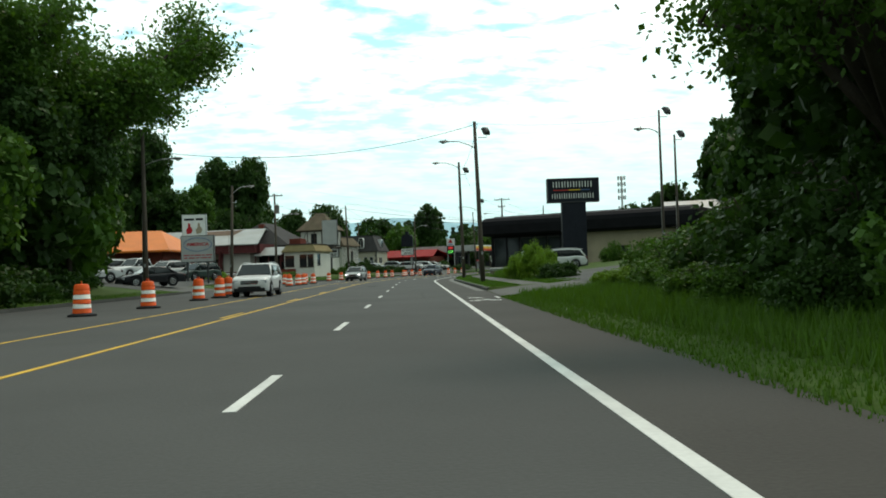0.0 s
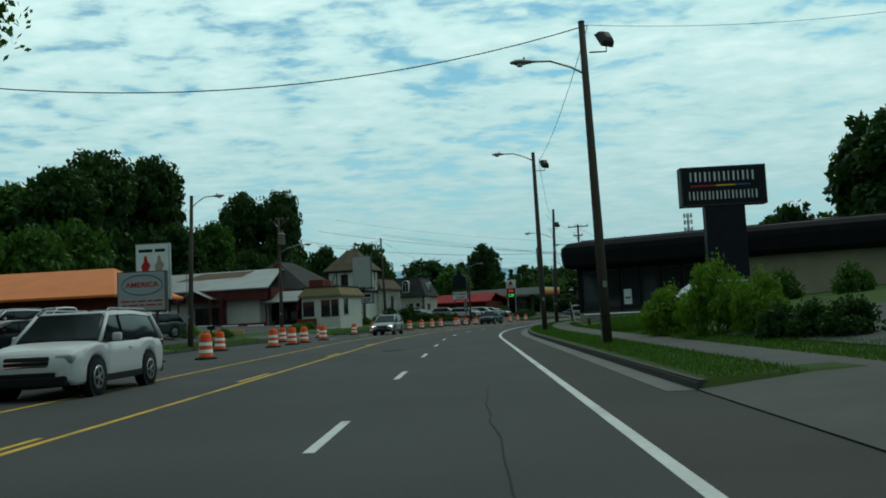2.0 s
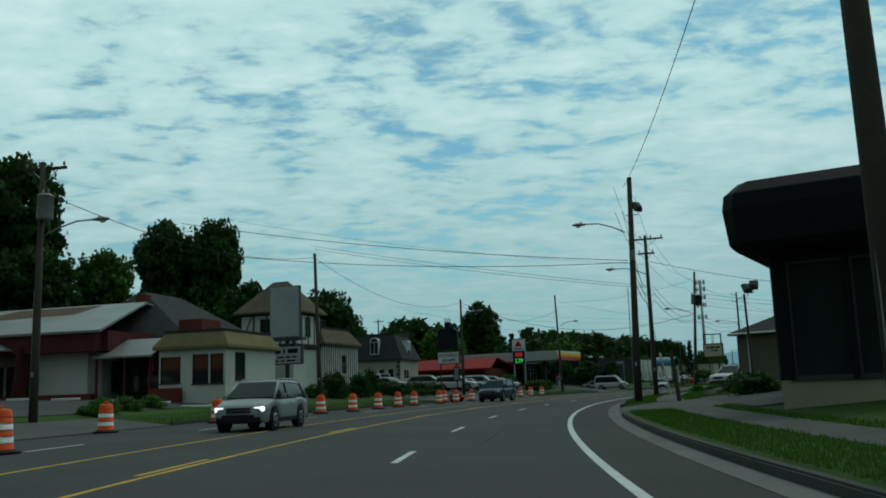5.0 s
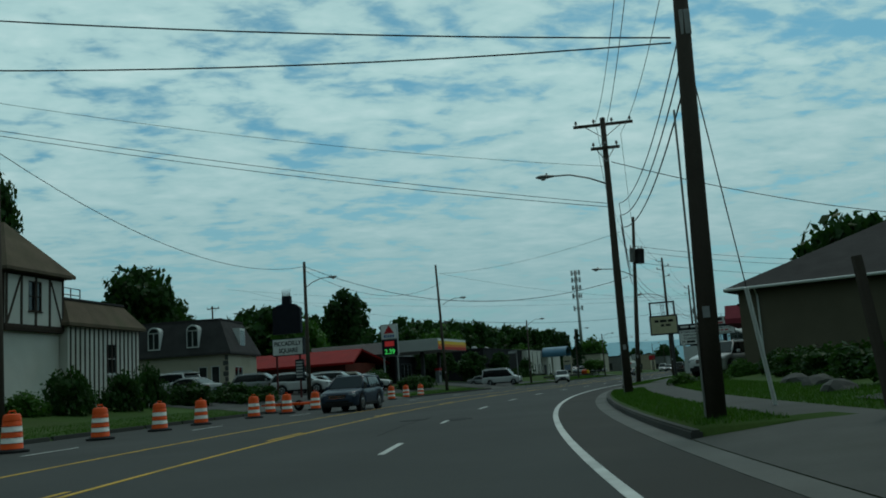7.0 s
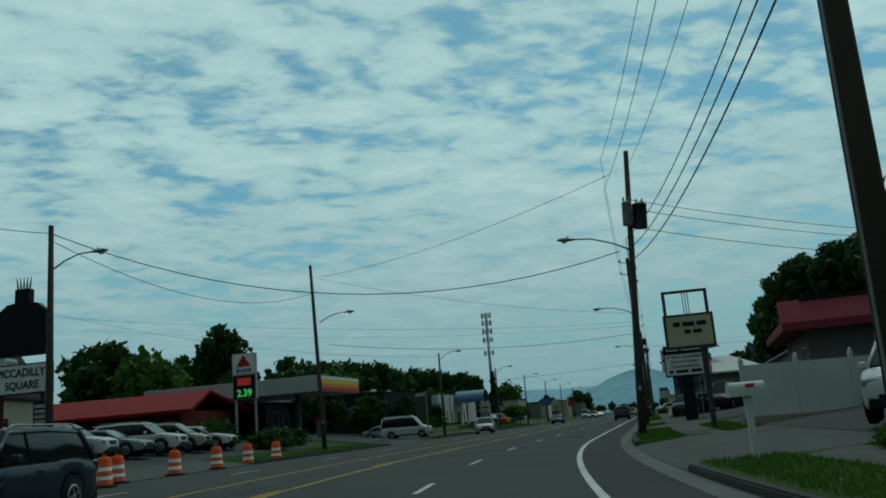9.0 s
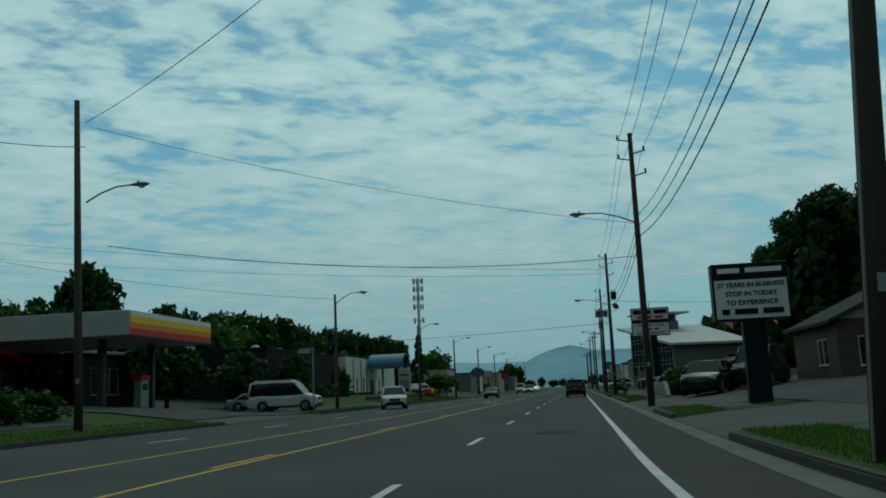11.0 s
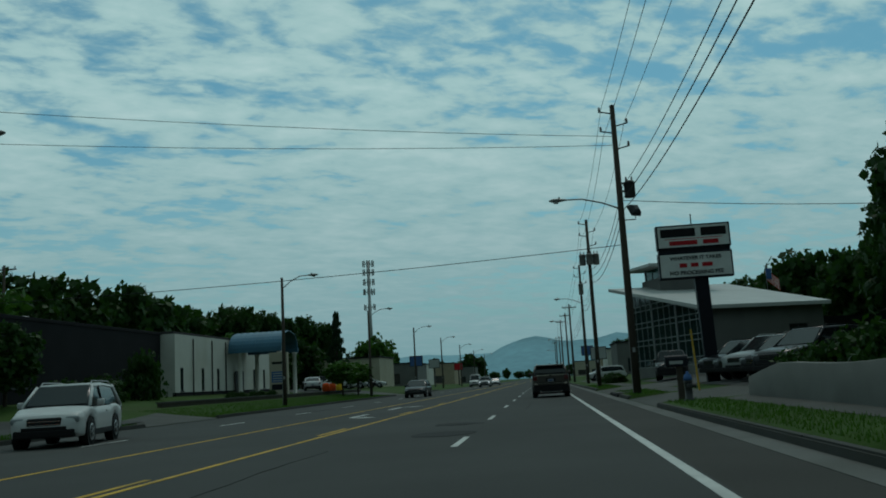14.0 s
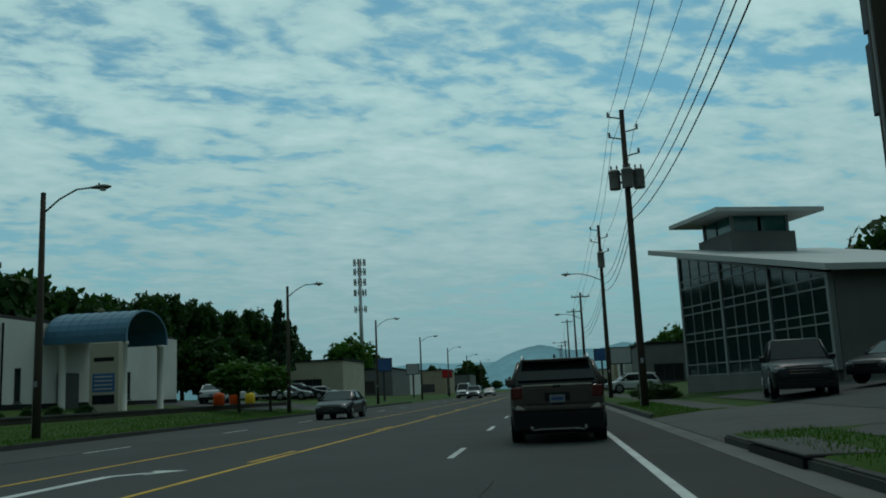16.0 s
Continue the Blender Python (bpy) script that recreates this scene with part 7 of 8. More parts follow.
rd = thing("red_diner", spot(192, -30, 1.0, 4), "low diner with a bright red metal roof and dark windows", "building")
dims = (-22, 0, 0, 10)
block(rd, dims, -0.4, 3.0, RED_BRICK, {"S": [(-20 + 3.2 * k, -17.6 + 3.2 * k, 0.4, 2.3, 3, 1) for k in range(6)]}, DARK_STEEL)
slope_roof(rd, [(-23, -1.6, 3.0), (1.6, -1.6, 3.0), (0.2, 5, 4.7), (-21, 5, 4.7)], 0.25, RED_ROOF)
slope_roof(rd, [(-21, 5.02, 4.7), (0.2, 5.02, 4.7), (1.6, 11, 3.0), (-23, 11, 3.0)], 0.25, RED_ROOF)
boxed("trim", rd, STRIPE_R, -22.2, 0.2, -0.3, -0.05, -0.1, 0.35)

cs_ = thing("fuel_price_sign", spot(190.3, -23.75, 1.0), "tall fuel price sign with a red triangle and green price digits", "sign")
for x in (-0.8, 0.8):
    boxed("post", cs_, STEEL, x - 0.07, x + 0.07, 0.1, 0.24, -0.3, 3.4)
board(cs_, -0.95, 0.95, 5.15, 6.75, 0.0, 0.35, SIGN_WHITE, STEEL, 0.05)
board(cs_, -0.95, 0.95, 3.3, 5.15, 0.0, 0.35, SIGN_BLACK, STEEL, 0.05)
bm = bmesh.new()
loft(bm, [[Vector((-0.6, y, 5.75)), Vector((0.6, y, 5.75)), Vector((0, y, 6.65))] for y in (-0.025, -0.014)])
part("triangle", bm, INK_RED, cs_, "red triangle emblem")
bars(cs_, -0.6, 0.6, -0.014, 5.45, 0.28, INK_BLUE, (1, 0.4, 1, 1, 1), "name_bar")
boxed("red_panel", cs_, LED_RED, -0.55, 0.55, -0.024, -0.014, 4.35, 4.9)
lettering(cs_, "2.39", facing_us(0, -0.02, 3.75), 0.75, LED_GREEN, 1.2, "price_display")

cn = thing("fuel_canopy", spot(201.5, -22.2, 0.9), "fuel station canopy with yellow, orange and red stripes on columns", "canopy")
boxed("canopy_roof", cn, mat("canopy_grey", (0.36, 0.37, 0.36), 0.5, 0.2, vary=0.12, scale=0.6, fine=8, bump=0.03), -17, 0, 0, 11, 4.1, 5.5, bevel=0.03)
for z0, z1, m_ in ((4.15, 4.5, STRIPE_R), (4.5, 4.82, STRIPE_O), (4.82, 5.2, CITRUS), (5.2, 5.45, SIGN_WHITE)):
    boxed("stripe", cn, m_, 0.01, 0.035, 0.1, 10.9, z0, z1)
for x in (-14, -3):
    for y in (2.5, 8.5):
        boxed("column", cn, DARK_STEEL, x - 0.2, x + 0.2, y - 0.2, y + 0.2, -0.4, 4.1, bevel=0.02)
for x in (-14, -3):
    pm = thing("fuel_pump", spot(207, -22.2 + x + 0.9, 0.9), "grey fuel pump under the canopy", "fuel pump", "fuel pumps")
    boxed("pump_body", pm, GREY_METAL, -0.25, 0.25, -0.5, 0.5, 0, 1.7, bevel=0.04)
    boxed("pump_screen", pm, SIGN_BLACK, 0.25, 0.27, -0.3, 0.3, 1.1, 1.5)
    boxed("pump_top", pm, INK_RED, -0.3, 0.3, -0.55, 0.55, 1.7, 2.0)
kk = thing("station_shop", spot(214, -33, 1.4), "low dark fuel station shop with lit windows", "building")
block(kk, (-16, 0, 0, 9), -0.4, 3.6, CHARCOAL, {"S": [(-13, -10, 0.6, 2.6, 3, 1), (-8, -5, 0.6, 2.6, 3, 1)], "E": [(2, 6, 0.6, 2.6, 3, 1)]}, GREY_METAL, GREY_METAL, 0.4)

# ---- left side: clinic with the blue awning ----
ck = thing("dark_clinic_wing", spot(237, -27.2, 1.3), "low charcoal building wing with a flat roof", "building")
block(ck, (-20, 0, 0, 24.9), -0.6, 4.6, CHARCOAL, {"S": [(-16, -13, 0.6, 2.4, 2, 1)], "E": [(2, 4, 0.8, 2.4, 2, 1), (6, 8, 0.8, 2.4, 2, 1)]}, DARK_STEEL, CHARCOAL, 0.05)
for y in (5, 12):
    bm = bmesh.new()
    lathe(bm, [(0.55, 0), (0.5, 0.3), (0.3, 0.5), (0.05, 0.55)], 14, Matrix.Translation((-3, y, 4.82)))
    part("roof_vent", bm, GREY_METAL, ck, "pale domed roof vent", True)
boxed("roof_unit", ck, GREY_METAL, -12, -10, 4, 6, 4.82, 5.6, bevel=0.03)
cl = thing("clinic", spot(262, -26.1, 1.2), "single-storey clinic with tall white walls and narrow windows", "building")
block(cl, (-22, 0, 0, 29), -0.6, 4.75, WHITE_WALL, {"E": [(1.0, 1.6, 0.4, 2.2, 1, 1), (5.2, 5.8, 0.4, 2.2, 1, 1), (8.6, 9.2, 0.4, 2.2, 1, 1), (18, 18.6, 0.4, 2.2, 1, 1), (21, 21.6, 0.4, 2.2, 1, 1)]}, DARK_STEEL, SHINGLE, -0.2)
boxed("plinth", cl, CHARCOAL, -0.2, 0.05, 0.0, 29, -0.6, 0.3)
for y in (3.4, 7.4, 10.6):
    bm = bmesh.new()
    tube(bm, [(0.07, y, 4.5), (0.07, y, 0.0)], 0.05, 8)
    part("downpipe", bm, CHARCOAL, cl)
aw = thing("barrel_awning", spot(273, -26.0, 1.2), "blue barrel-vaulted metal awning on pale columns", "awning")
bm = bmesh.new()
ring_o = [(2.6 - 2.6 * math.cos(math.pi * k / 14), 3.9 + 1.5 * math.sin(math.pi * k / 14)) for k in range(15)]
ring_i = [(2.6 - 2.5 * math.cos(math.pi * k / 14), 3.9 + 1.42 * math.sin(math.pi * k / 14)) for k in range(14, -1, -1)]
loft(bm, [[Vector((x, y, z)) for y, z in ring_o + ring_i] for x in (0.06, 2.5, 4.9)])
part("vault", bm, BLUE_AWNING, aw, "blue ribbed vault")
for k in range(9):
    bm = bmesh.new()
    tube(bm, [(0.2 + 0.57 * k, y, z + 0.01) for y, z in ring_o], 0.02, 5)
    part("rib", bm, BLUE_AWNING, aw)
boxed("side_beam", aw, BLUE_AWNING, 0.06, 4.9, -0.08, 0.12, 3.5, 3.9)
boxed("side_beam", aw, BLUE_AWNING, 0.06, 4.9, 5.08, 5.28, 3.5, 3.9)
for x in (1.0, 4.6):
    for y in (0.3, 4.9):
        bm = bmesh.new()
        lathe(bm, [(0.24, -0.6), (0.24, -0.4), (0.19, -0.38), (0.19, 3.3), (0.24, 3.34), (0.24, 3.5)], 14, Matrix.Translation((x, y, 0)))
        part("column", bm, WHITE_WALL, aw, "", True)
boxed("door", aw, DARK_STEEL, 0.06, 0.16, 1.6, 3.6, -0.5, 2.0)
ins = thing("clinic_sign", spot(268.7, -20.1, 0.75), "cream and blue standing sign panel among shrubs", "sign")
boxed("sign_slab", ins, CREAM, -0.8, 0.75, 0.0, 0.45, -0.3, 3.6, bevel=0.04)
bars(ins, -0.55, 0.5, -0.002, 2.75, 0.2, INK, (1,), "name_bar")
boxed("blue_panel", ins, INK_BLUE, -0.6, 0.55, -0.02, -0.002, 1.15, 2.05)
for k in range(4):
    boxed("text_bar", ins, SIGN_GREY, -0.5, 0.45, -0.03, -0.02, 1.25 + 0.2 * k, 1.33 + 0.2 * k)
boxed("black_panel", ins, SIGN_BLACK, -0.6, 0.55, -0.02, -0.002, 0.55, 1.0)
lw = thing("lawn_wall", Matrix(), "low pale-topped earth retaining wall across the lawn", "wall")
bm = bmesh.new()
solid_strip(bm, 244, 296, -19.3, -19.05, -0.2, 0.85, 4)
part("wall", bm, mat("dark_earth_wall", (0.055, 0.05, 0.04), 0.9, vary=0.3, scale=1, fine=10, bump=0.4), lw)
bm = bmesh.new()
solid_strip(bm, 244, 296, -19.4, -18.98, 0.85, 0.93, 4)
part("coping", bm, CONCRETE, lw, "pale concrete coping")
for k in range(6):
    shrub(258 + 2.3 * k, -20.2 - 0.2 * (k % 2), 0.7, 0.6, 2, "small shrub in the sign bed", z=0.85)
ir = thing("iron_fence", spot(250, -25.2, 1.15), "dark iron fence beside the clinic wall", "fence")
for k in range(14):
    boxed("fence_bar", ir, DARK_STEEL, -0.02, 0.02, 0.5 * k, 0.5 * k + 0.04, -0.2, 1.4)
for z in (0.1, 1.3):
    boxed("fence_rail", ir, DARK_STEEL, -0.015, 0.015, 0, 6.54, z, z + 0.04)
for k, (s, o, m_) in enumerate(((283.5, -19.9, ORANGE), (287, -20.1, ORANGE), (290.5, -20.2, CITRUS))):
    bn = thing("equipment_tank", spot(s, o, 0.9), "bright plastic equipment tank on the lawn", "tank", "tanks")
    bm = bmesh.new()
    lathe(bm, [(0.3, 0), (0.36, 0.08), (0.36, 0.6), (0.3, 0.78), (0.1, 0.84)], 16)
    part("tank_body", bm, m_, bn, "", True)
ts = thing("street_name_post", spot(219.5, -17.2), "tall thin galvanised post with a small sign arm", "sign post")
bm = bmesh.new()
tube(bm, [(0, 0, -0.2), (0, 0, 4.8)], 0.06, 8)
part("post", bm, STEEL, ts)
boxed("sign_arm", ts, STEEL, -1.1, 0.0, -0.03, 0.03, 4.6, 4.7)
boxed("sign_plate", ts, SIGN_GREY, -1.15, -0.2, -0.02, 0.02, 4.35, 4.58)

# ---- cell tower and far signs ----
tw = thing("cell_tower", Matrix.Translation((140.0, 575.0, 0)), "slender steel cell tower with rows of antenna panels", "tower")
bm = bmesh.new()
tube(bm, [(0, 0, 0), (0, 0, 58.5)], [1.1, 0.55], 12)
part("mast", bm, STEEL, tw, "", True)
for z, n in ((57, 12), (53, 12), (48.5, 12), (44, 9), (37, 6)):
    bm = bmesh.new()
    tube(bm, [(2.2 * math.cos(2 * math.pi * k / 18), 2.2 * math.sin(2 * math.pi * k / 18), z) for k in range(19)], 0.12, 5, False)
    rg = part("antenna_ring", bm, STEEL, tw)
    for k in range(n):
        a = 2 * math.pi * k / n
        boxed("antenna", rg, GREY_METAL, -0.22, 0.22, -0.15, 0.15, z - 1.3, z + 1.4, m=Matrix.Translation((2.5 * math.cos(a), 2.5 * math.sin(a), 0)) @ Matrix.Rotation(a, 4, "Z"))
rnd = random.Random(21)
for s, o, w_, h_, m_ in ((345, -26, 14, 5, CREAM), (372, -24, 18, 4.5, GREY_WALL), (410, -27, 16, 5, WHITE_WALL), (450, -24, 20, 6, TAN), (335, 13, 12, 5, GREY_WALL), (370, 14, 14, 5, WHITE_WALL), (405, 15, 14, 6, TAN), (520, -24, 22, 6, GREY_WALL), (560, 14, 20, 6, CREAM)):
    fb = thing("roadside_shop", spot(s, o), "low flat-roofed roadside shop in the distance", "building", "far shops")
    x0, x1 = (-14, 0) if o < 0 else (0, 14)
    block(fb, (x0, x1, 0, w_), -0.4, h_, m_, {"S": [(x0 + 1.5, x0 + 5, 0.6, 2.6, 3, 1), (x0 + 7, x0 + 11, 0.6, 2.6, 3, 1)]}, DARK_STEEL, CHARCOAL, 0.2)
for s, o, z, m_ in ((330, -17.5, 5.0, INK_BLUE), (356, -18, 5, SIGN_GREY), (396, -17.5, 5, INK_RED), (345, 9, 5.5, INK_BLUE), (310, 8.6, 4.2, SIGN_GREY)):
    fs_ = thing("roadside_sign", spot(s, o), "plain coloured roadside sign on a post", "sign", "far signs")
    boxed("post", fs_, DARK_STEEL, -0.12, 0.12, -0.1, 0.1, -0.3, z - 1.6)
    board(fs_, -1.0, 1.0, z - 1.6, z, -0.2, 0.4, m_, DARK_STEEL, 0.1)

# ---- vehicles ----
TYRE = mat("tyre", (0.016, 0.016, 0.017), 0.85, vary=0.3, scale=6, fine=40, bump=0.1)
RIM = mat("alloy_rim", (0.38, 0.39, 0.40), 0.3, 0.8, vary=0.1, scale=5, fine=30, bump=0)
CAR_GLASS = mat("tinted_car_glass", (0.009, 0.012, 0.013), 0.12, vary=0.2, scale=1, fine=4, bump=0, spec=0.3)
TRIM = mat("black_car_trim", (0.014, 0.014, 0.015), 0.55, vary=0.2, scale=3, fine=20, bump=0.03)
TAIL = mat("tail_lamp_red", (0.07, 0.004, 0.005), 0.15, vary=0.2, scale=6, fine=30, bump=0.05, coat=0.6)
HEAD_LIT = glow("lit_head_lamp", (0.85, 0.92, 1.0), 1.1)
HEAD = mat("head_lamp_clear", (0.20, 0.22, 0.23), 0.3, 0.0, vary=0.2, scale=6, fine=30, bump=0.05)
CHROME = mat("chrome", (0.55, 0.56, 0.57), 0.15, 1.0, vary=0.05, bump=0)
PLATE = mat("plate_white", (0.18, 0.2, 0.21), 0.4, vary=0.1, bump=0)
PLATE_BAR = mat("plate_blue", (0.05, 0.08, 0.2), 0.4, vary=0.1, bump=0)


def paint(name, color):
    return mat(name, color, 0.32, 0.0, vary=0.06, scale=1.5, fine=60, bump=0.0, coat=0.1, spec=0.14)


PAINTS = {"white": paint("white_car_paint", (0.46, 0.47, 0.47)), "silver": paint("silver_car_paint", (0.22, 0.235, 0.235)), "grey": paint("stone_grey_car_paint", (0.062, 0.055, 0.048)), "black": paint("black_car_paint", (0.012, 0.013, 0.016)), "green": paint("dark_green_car_paint", (0.03, 0.05, 0.045)), "tan": paint("tan_car_paint", (0.30, 0.28, 0.22)), "blue": paint("dark_blue_car_paint", (0.02, 0.03, 0.05))}

# length, width, height, belt, bonnet, nose height, windscreen foot, windscreen top, roof end, rear foot (from the middle, front is +y), wheel radius, axles
KINDS = {
    "suv": (4.95, 1.98, 1.76, 1.12, 1.10, 0.98, 1.15, 0.45, -2.05, -2.40, 0.38, (1.48, -1.38)),
    "crossover": (4.6, 1.86, 1.66, 1.05, 1.02, 0.9, 1.25, 0.5, -1.75, -2.15, 0.35, (1.38, -1.27)),
    "sedan": (4.8, 1.83, 1.45, 0.93, 0.92, 0.78, 1.05, 0.25, -1.05, -1.8, 0.33, (1.42, -1.38)),
    "van": (5.5, 2.0, 2.25, 1.2, 1.25, 1.1, 1.75, 0.95, -2.5, -2.68, 0.36, (1.85, -1.5)),
    "wagon": (4.95, 2.0, 1.77, 1.23, 1.14, 1.0, 1.15, 0.45, -2.02, -2.40, 0.38, (1.48, -1.38)),
    "truck": (6.6, 2.3, 2.5, 1.5, 1.52, 1.38, 1.75, 1.35, -0.1, -0.4, 0.5, (2.25, -1.9)),
    "pickup": (5.6, 2.0, 1.92, 1.2, 1.18, 1.05, 1.2, 0.55, -0.75, -1.0, 0.41, (1.75, -1.75)),
}


def car(kind, colour, label, group="", lit=False):
    ln, wd, ht, belt, bonnet, nose, wf, wt, rt, rf, wr, axles = KINDS[kind]
    body_paint = PAINTS[colour]
    head_lamp = HEAD_LIT if lit else HEAD
    c = thing("car" if kind != "van" else "van", Matrix(), label, kind if kind in ("van", "sedan") else "car", group)
    hw, hl, sill = wd / 2, ln / 2, 0.28
    tops = [(hl, nose - 0.34), (hl - 0.03, nose - 0.2), (hl - 0.1, nose - 0.08), (hl - 0.26, nose - 0.01), (hl - 0.6, nose + 0.05), (wf + 0.15, bonnet + 0.01), (wf, bonnet), (0.0, belt)]
    if kind == "sedan":
        tops += [(rf + 0.3, belt + 0.03), (rf, belt + 0.06), (-hl + 0.16, belt + 0.03), (-hl + 0.04, belt - 0.06), (-hl, belt - 0.18)]
    elif kind in ("pickup", "truck"):
        tops += [(rf, belt + 0.02), (-hl + 0.06, belt + 0.02), (-hl, belt - 0.04)]
    else:
        tops += [(rf + 0.35, belt + 0.02), (-hl + 0.12, belt + 0.0), (-hl + 0.03, belt - 0.06), (-hl, belt - 0.14)]
    sides = [(hl, 0.66), (hl - 0.04, 0.80), (hl - 0.12, 0.885), (hl - 0.3, 0.945), (hl - 0.65, 0.985), (wf, 1.0), (-hl + 0.7, 1.0), (-hl + 0.3, 0.985), (-hl + 0.1, 0.955), (-hl + 0.02, 0.915), (-hl, 0.88)]
    tops, sides = tops[::-1], sides[::-1]
    arch = wr + 0.075
    ys = {round(y, 3) for y, _ in tops + sides} | {round(-hl + ln * k / 24, 3) for k in range(25)}
    ys |= {round(a_ + arch * math.sin(radians(90 * k / 6)), 3) for a_ in axles for k in range(-6, 7)}
    secs = []
    for y in sorted(ys):
        if not -hl <= y <= hl:
            continue
        top = float(np.interp(y, *zip(*tops)))
        w = hw * float(np.interp(y, *zip(*sides)))
        low = sill + 0.12 * max(0, (abs(y) - hl + 0.25) / 0.25)
        zl = low
        for a_ in axles:
            if abs(y - a_) < arch:
                zl = max(zl, wr + math.sqrt(arch ** 2 - (y - a_) ** 2))
        h = top - zl
        half = [(w - 0.27, low), (w - 0.27, zl), (w * 0.955, zl), (w * 0.985, zl + 0.1 * h), (w, zl + 0.42 * h), (w * 0.992, zl + 0.62 * h), (w * 0.997, zl + 0.7 * h), (w * 0.965, zl + 0.9 * h), (w * 0.89, zl + 0.985 * h), (w * 0.5, top + 0.018)]
        secs.append([Vector((x, y, z)) for x, z in half + [(0, top + 0.026)] + [(-x, z) for x, z in half[::-1]]])
    bm = bmesh.new()
    loft(bm, secs)
    part("body", bm, body_paint, c, "", True)
    # cabin
    wb, wtop = hw * 0.93, hw * 0.76
    zb = belt - 0.04

    def cab(y, z, w0, w1):
        r = 0.07
        return [Vector((x, y, zz)) for x, zz in ((-w0, zb), (w0, zb), (w1 + 0.02, max(z - r, zb + 0.01)), (w1 - 0.07, max(z, zb + 0.02)), (-w1 + 0.07, max(z, zb + 0.02)), (-w1 - 0.02, max(z - r, zb + 0.01)))]

    mid = (wt + rt) / 2
    bm = bmesh.new()
    loft(bm, [cab(wf + 0.02, zb + 0.03, wb, wb), cab(wt, ht - 0.04, wb, wtop), cab(mid, ht, wb, wtop), cab(rt, ht - 0.05, wb, wtop), cab(rf, zb + 0.03, wb * 0.98, wb * 0.97)])
    part("greenhouse", bm, CAR_GLASS, c, "dark tinted glass cabin", True, bevel=0.02)
    bm = bmesh.new()
    loft(bm, [[Vector((x, y, z + dz)) for x, dz in ((-w - 0.035, -0.10), (-w - 0.02, -0.055), (-w + 0.07, 0.012), (w - 0.07, 0.012), (w + 0.02, -0.055), (w + 0.035, -0.10), (w - 0.05, -0.07), (-w + 0.05, -0.07))] for y, z, w in ((wt + 0.07, ht - 0.075, wtop - 0.03), (wt - 0.03, ht - 0.035, wtop), (mid, ht, wtop), (rt + 0.1, ht - 0.045, wtop), (rt - 0.06, ht - 0.075, wtop - 0.03))])
    part("roof", bm, body_paint, c, "", True)
    for sgn in (-1, 1):
        bm = bmesh.new()
        tube(bm, [(sgn * (wb + 0.005), wf + 0.06, zb + 0.02), (sgn * (wtop + 0.015), wt + 0.02, ht - 0.09)], 0.042, 8)
        part("front_pillar", bm, body_paint, c, "", True)
        bm = bmesh.new()
        tube(bm, [(sgn * wb * 0.975, rf + 0.06, zb + 0.0), (sgn * (wtop + 0.005), rt + 0.04, ht - 0.1)], [0.085, 0.06], 8)
        part("rear_pillar", bm, body_paint, c, "", True)
        bm = bmesh.new()
        tube(bm, [(sgn * (wb + 0.0), -0.03, zb + 0.02), (sgn * (wtop + 0.02), -0.03, ht - 0.09)], 0.028, 6)
        part("middle_pillar", bm, TRIM, c)
        x0, x1 = sorted((sgn * (hw * 0.9), sgn * (hw * 1.002)))
        boxed("sill_trim", c, TRIM, x0, x1, axles[1] + wr + 0.06, axles[0] - wr - 0.06, 0.27, 0.42, bevel=0.02)

    def quad(name, pts, parent, material, push, label=""):
        p = [Vector(q) for q in pts]
        n = (p[1] - p[0]).cross(p[3] - p[0]).normalized() * push
        bm = bmesh.new()
        loft(bm, [[q - n for q in p], [q + n for q in p]])
        return part(name, bm, material, parent, label)

    for sgn in (-1, 1):
        boxed("door_handle", c, body_paint, *sorted((sgn * (hw - 0.02), sgn * (hw + 0.02))), -0.35, -0.18, belt - 0.2, belt - 0.16, bevel=0.01)
    ws_ = [Vector((sx * (wb - 0.1), wf - 0.02, zb + 0.07)) if k == 0 else Vector((sx * (wtop - 0.06), wt + 0.06, ht - 0.08)) for k, sx in ((0, -1), (0, 1), (1, 1), (1, -1))]
    quad("windscreen", ws_, c, CAR_GLASS, 0.02, "dark sloping windscreen")
    dz = ht - 0.10
    rw_ = [Vector((-wb + 0.14, rf + 0.015, zb + 0.1)), Vector((wb - 0.14, rf + 0.015, zb + 0.1)), Vector((wtop - 0.08, rt - 0.05, dz)), Vector((-wtop + 0.08, rt - 0.05, dz))]
    quad("rear_window", rw_, c, CAR_GLASS, 0.022, "dark rear window")
    # lamps, bumpers, plate
    for sgn in (-1, 1):
        boxed("headlight", c, head_lamp, sgn * hw * 0.52 if sgn > 0 else -hw * 0.9, hw * 0.9 if sgn > 0 else -hw * 0.52, hl - 0.34, hl - 0.055, nose - 0.27, nose - 0.10, bevel=0.05, label="clear headlight")
        th = 0.25 if kind in ("suv", "crossover", "wagon") else 0.17
        x0, x1 = sorted((sgn * hw * 0.71, sgn * hw * 0.95))
        boxed("tail_lamp", c, TAIL, x0, x1, -hl - 0.012, -hl + 0.22, belt - th - 0.06, belt - 0.06, bevel=0.03, label="red tail lamp")
        x0, x1 = sorted((sgn * (hw + 0.0), sgn * (hw + 0.19)))
        boxed("wing_mirror", c, body_paint if kind != "van" else TRIM, x0, x1, wf - 0.5, wf - 0.36, belt - 0.02, belt + 0.15, bevel=0.04)
    boxed("front_bumper", c, TRIM, -hw * 0.8, hw * 0.8, hl - 0.2, hl + 0.02, 0.27, 0.48, bevel=0.04)
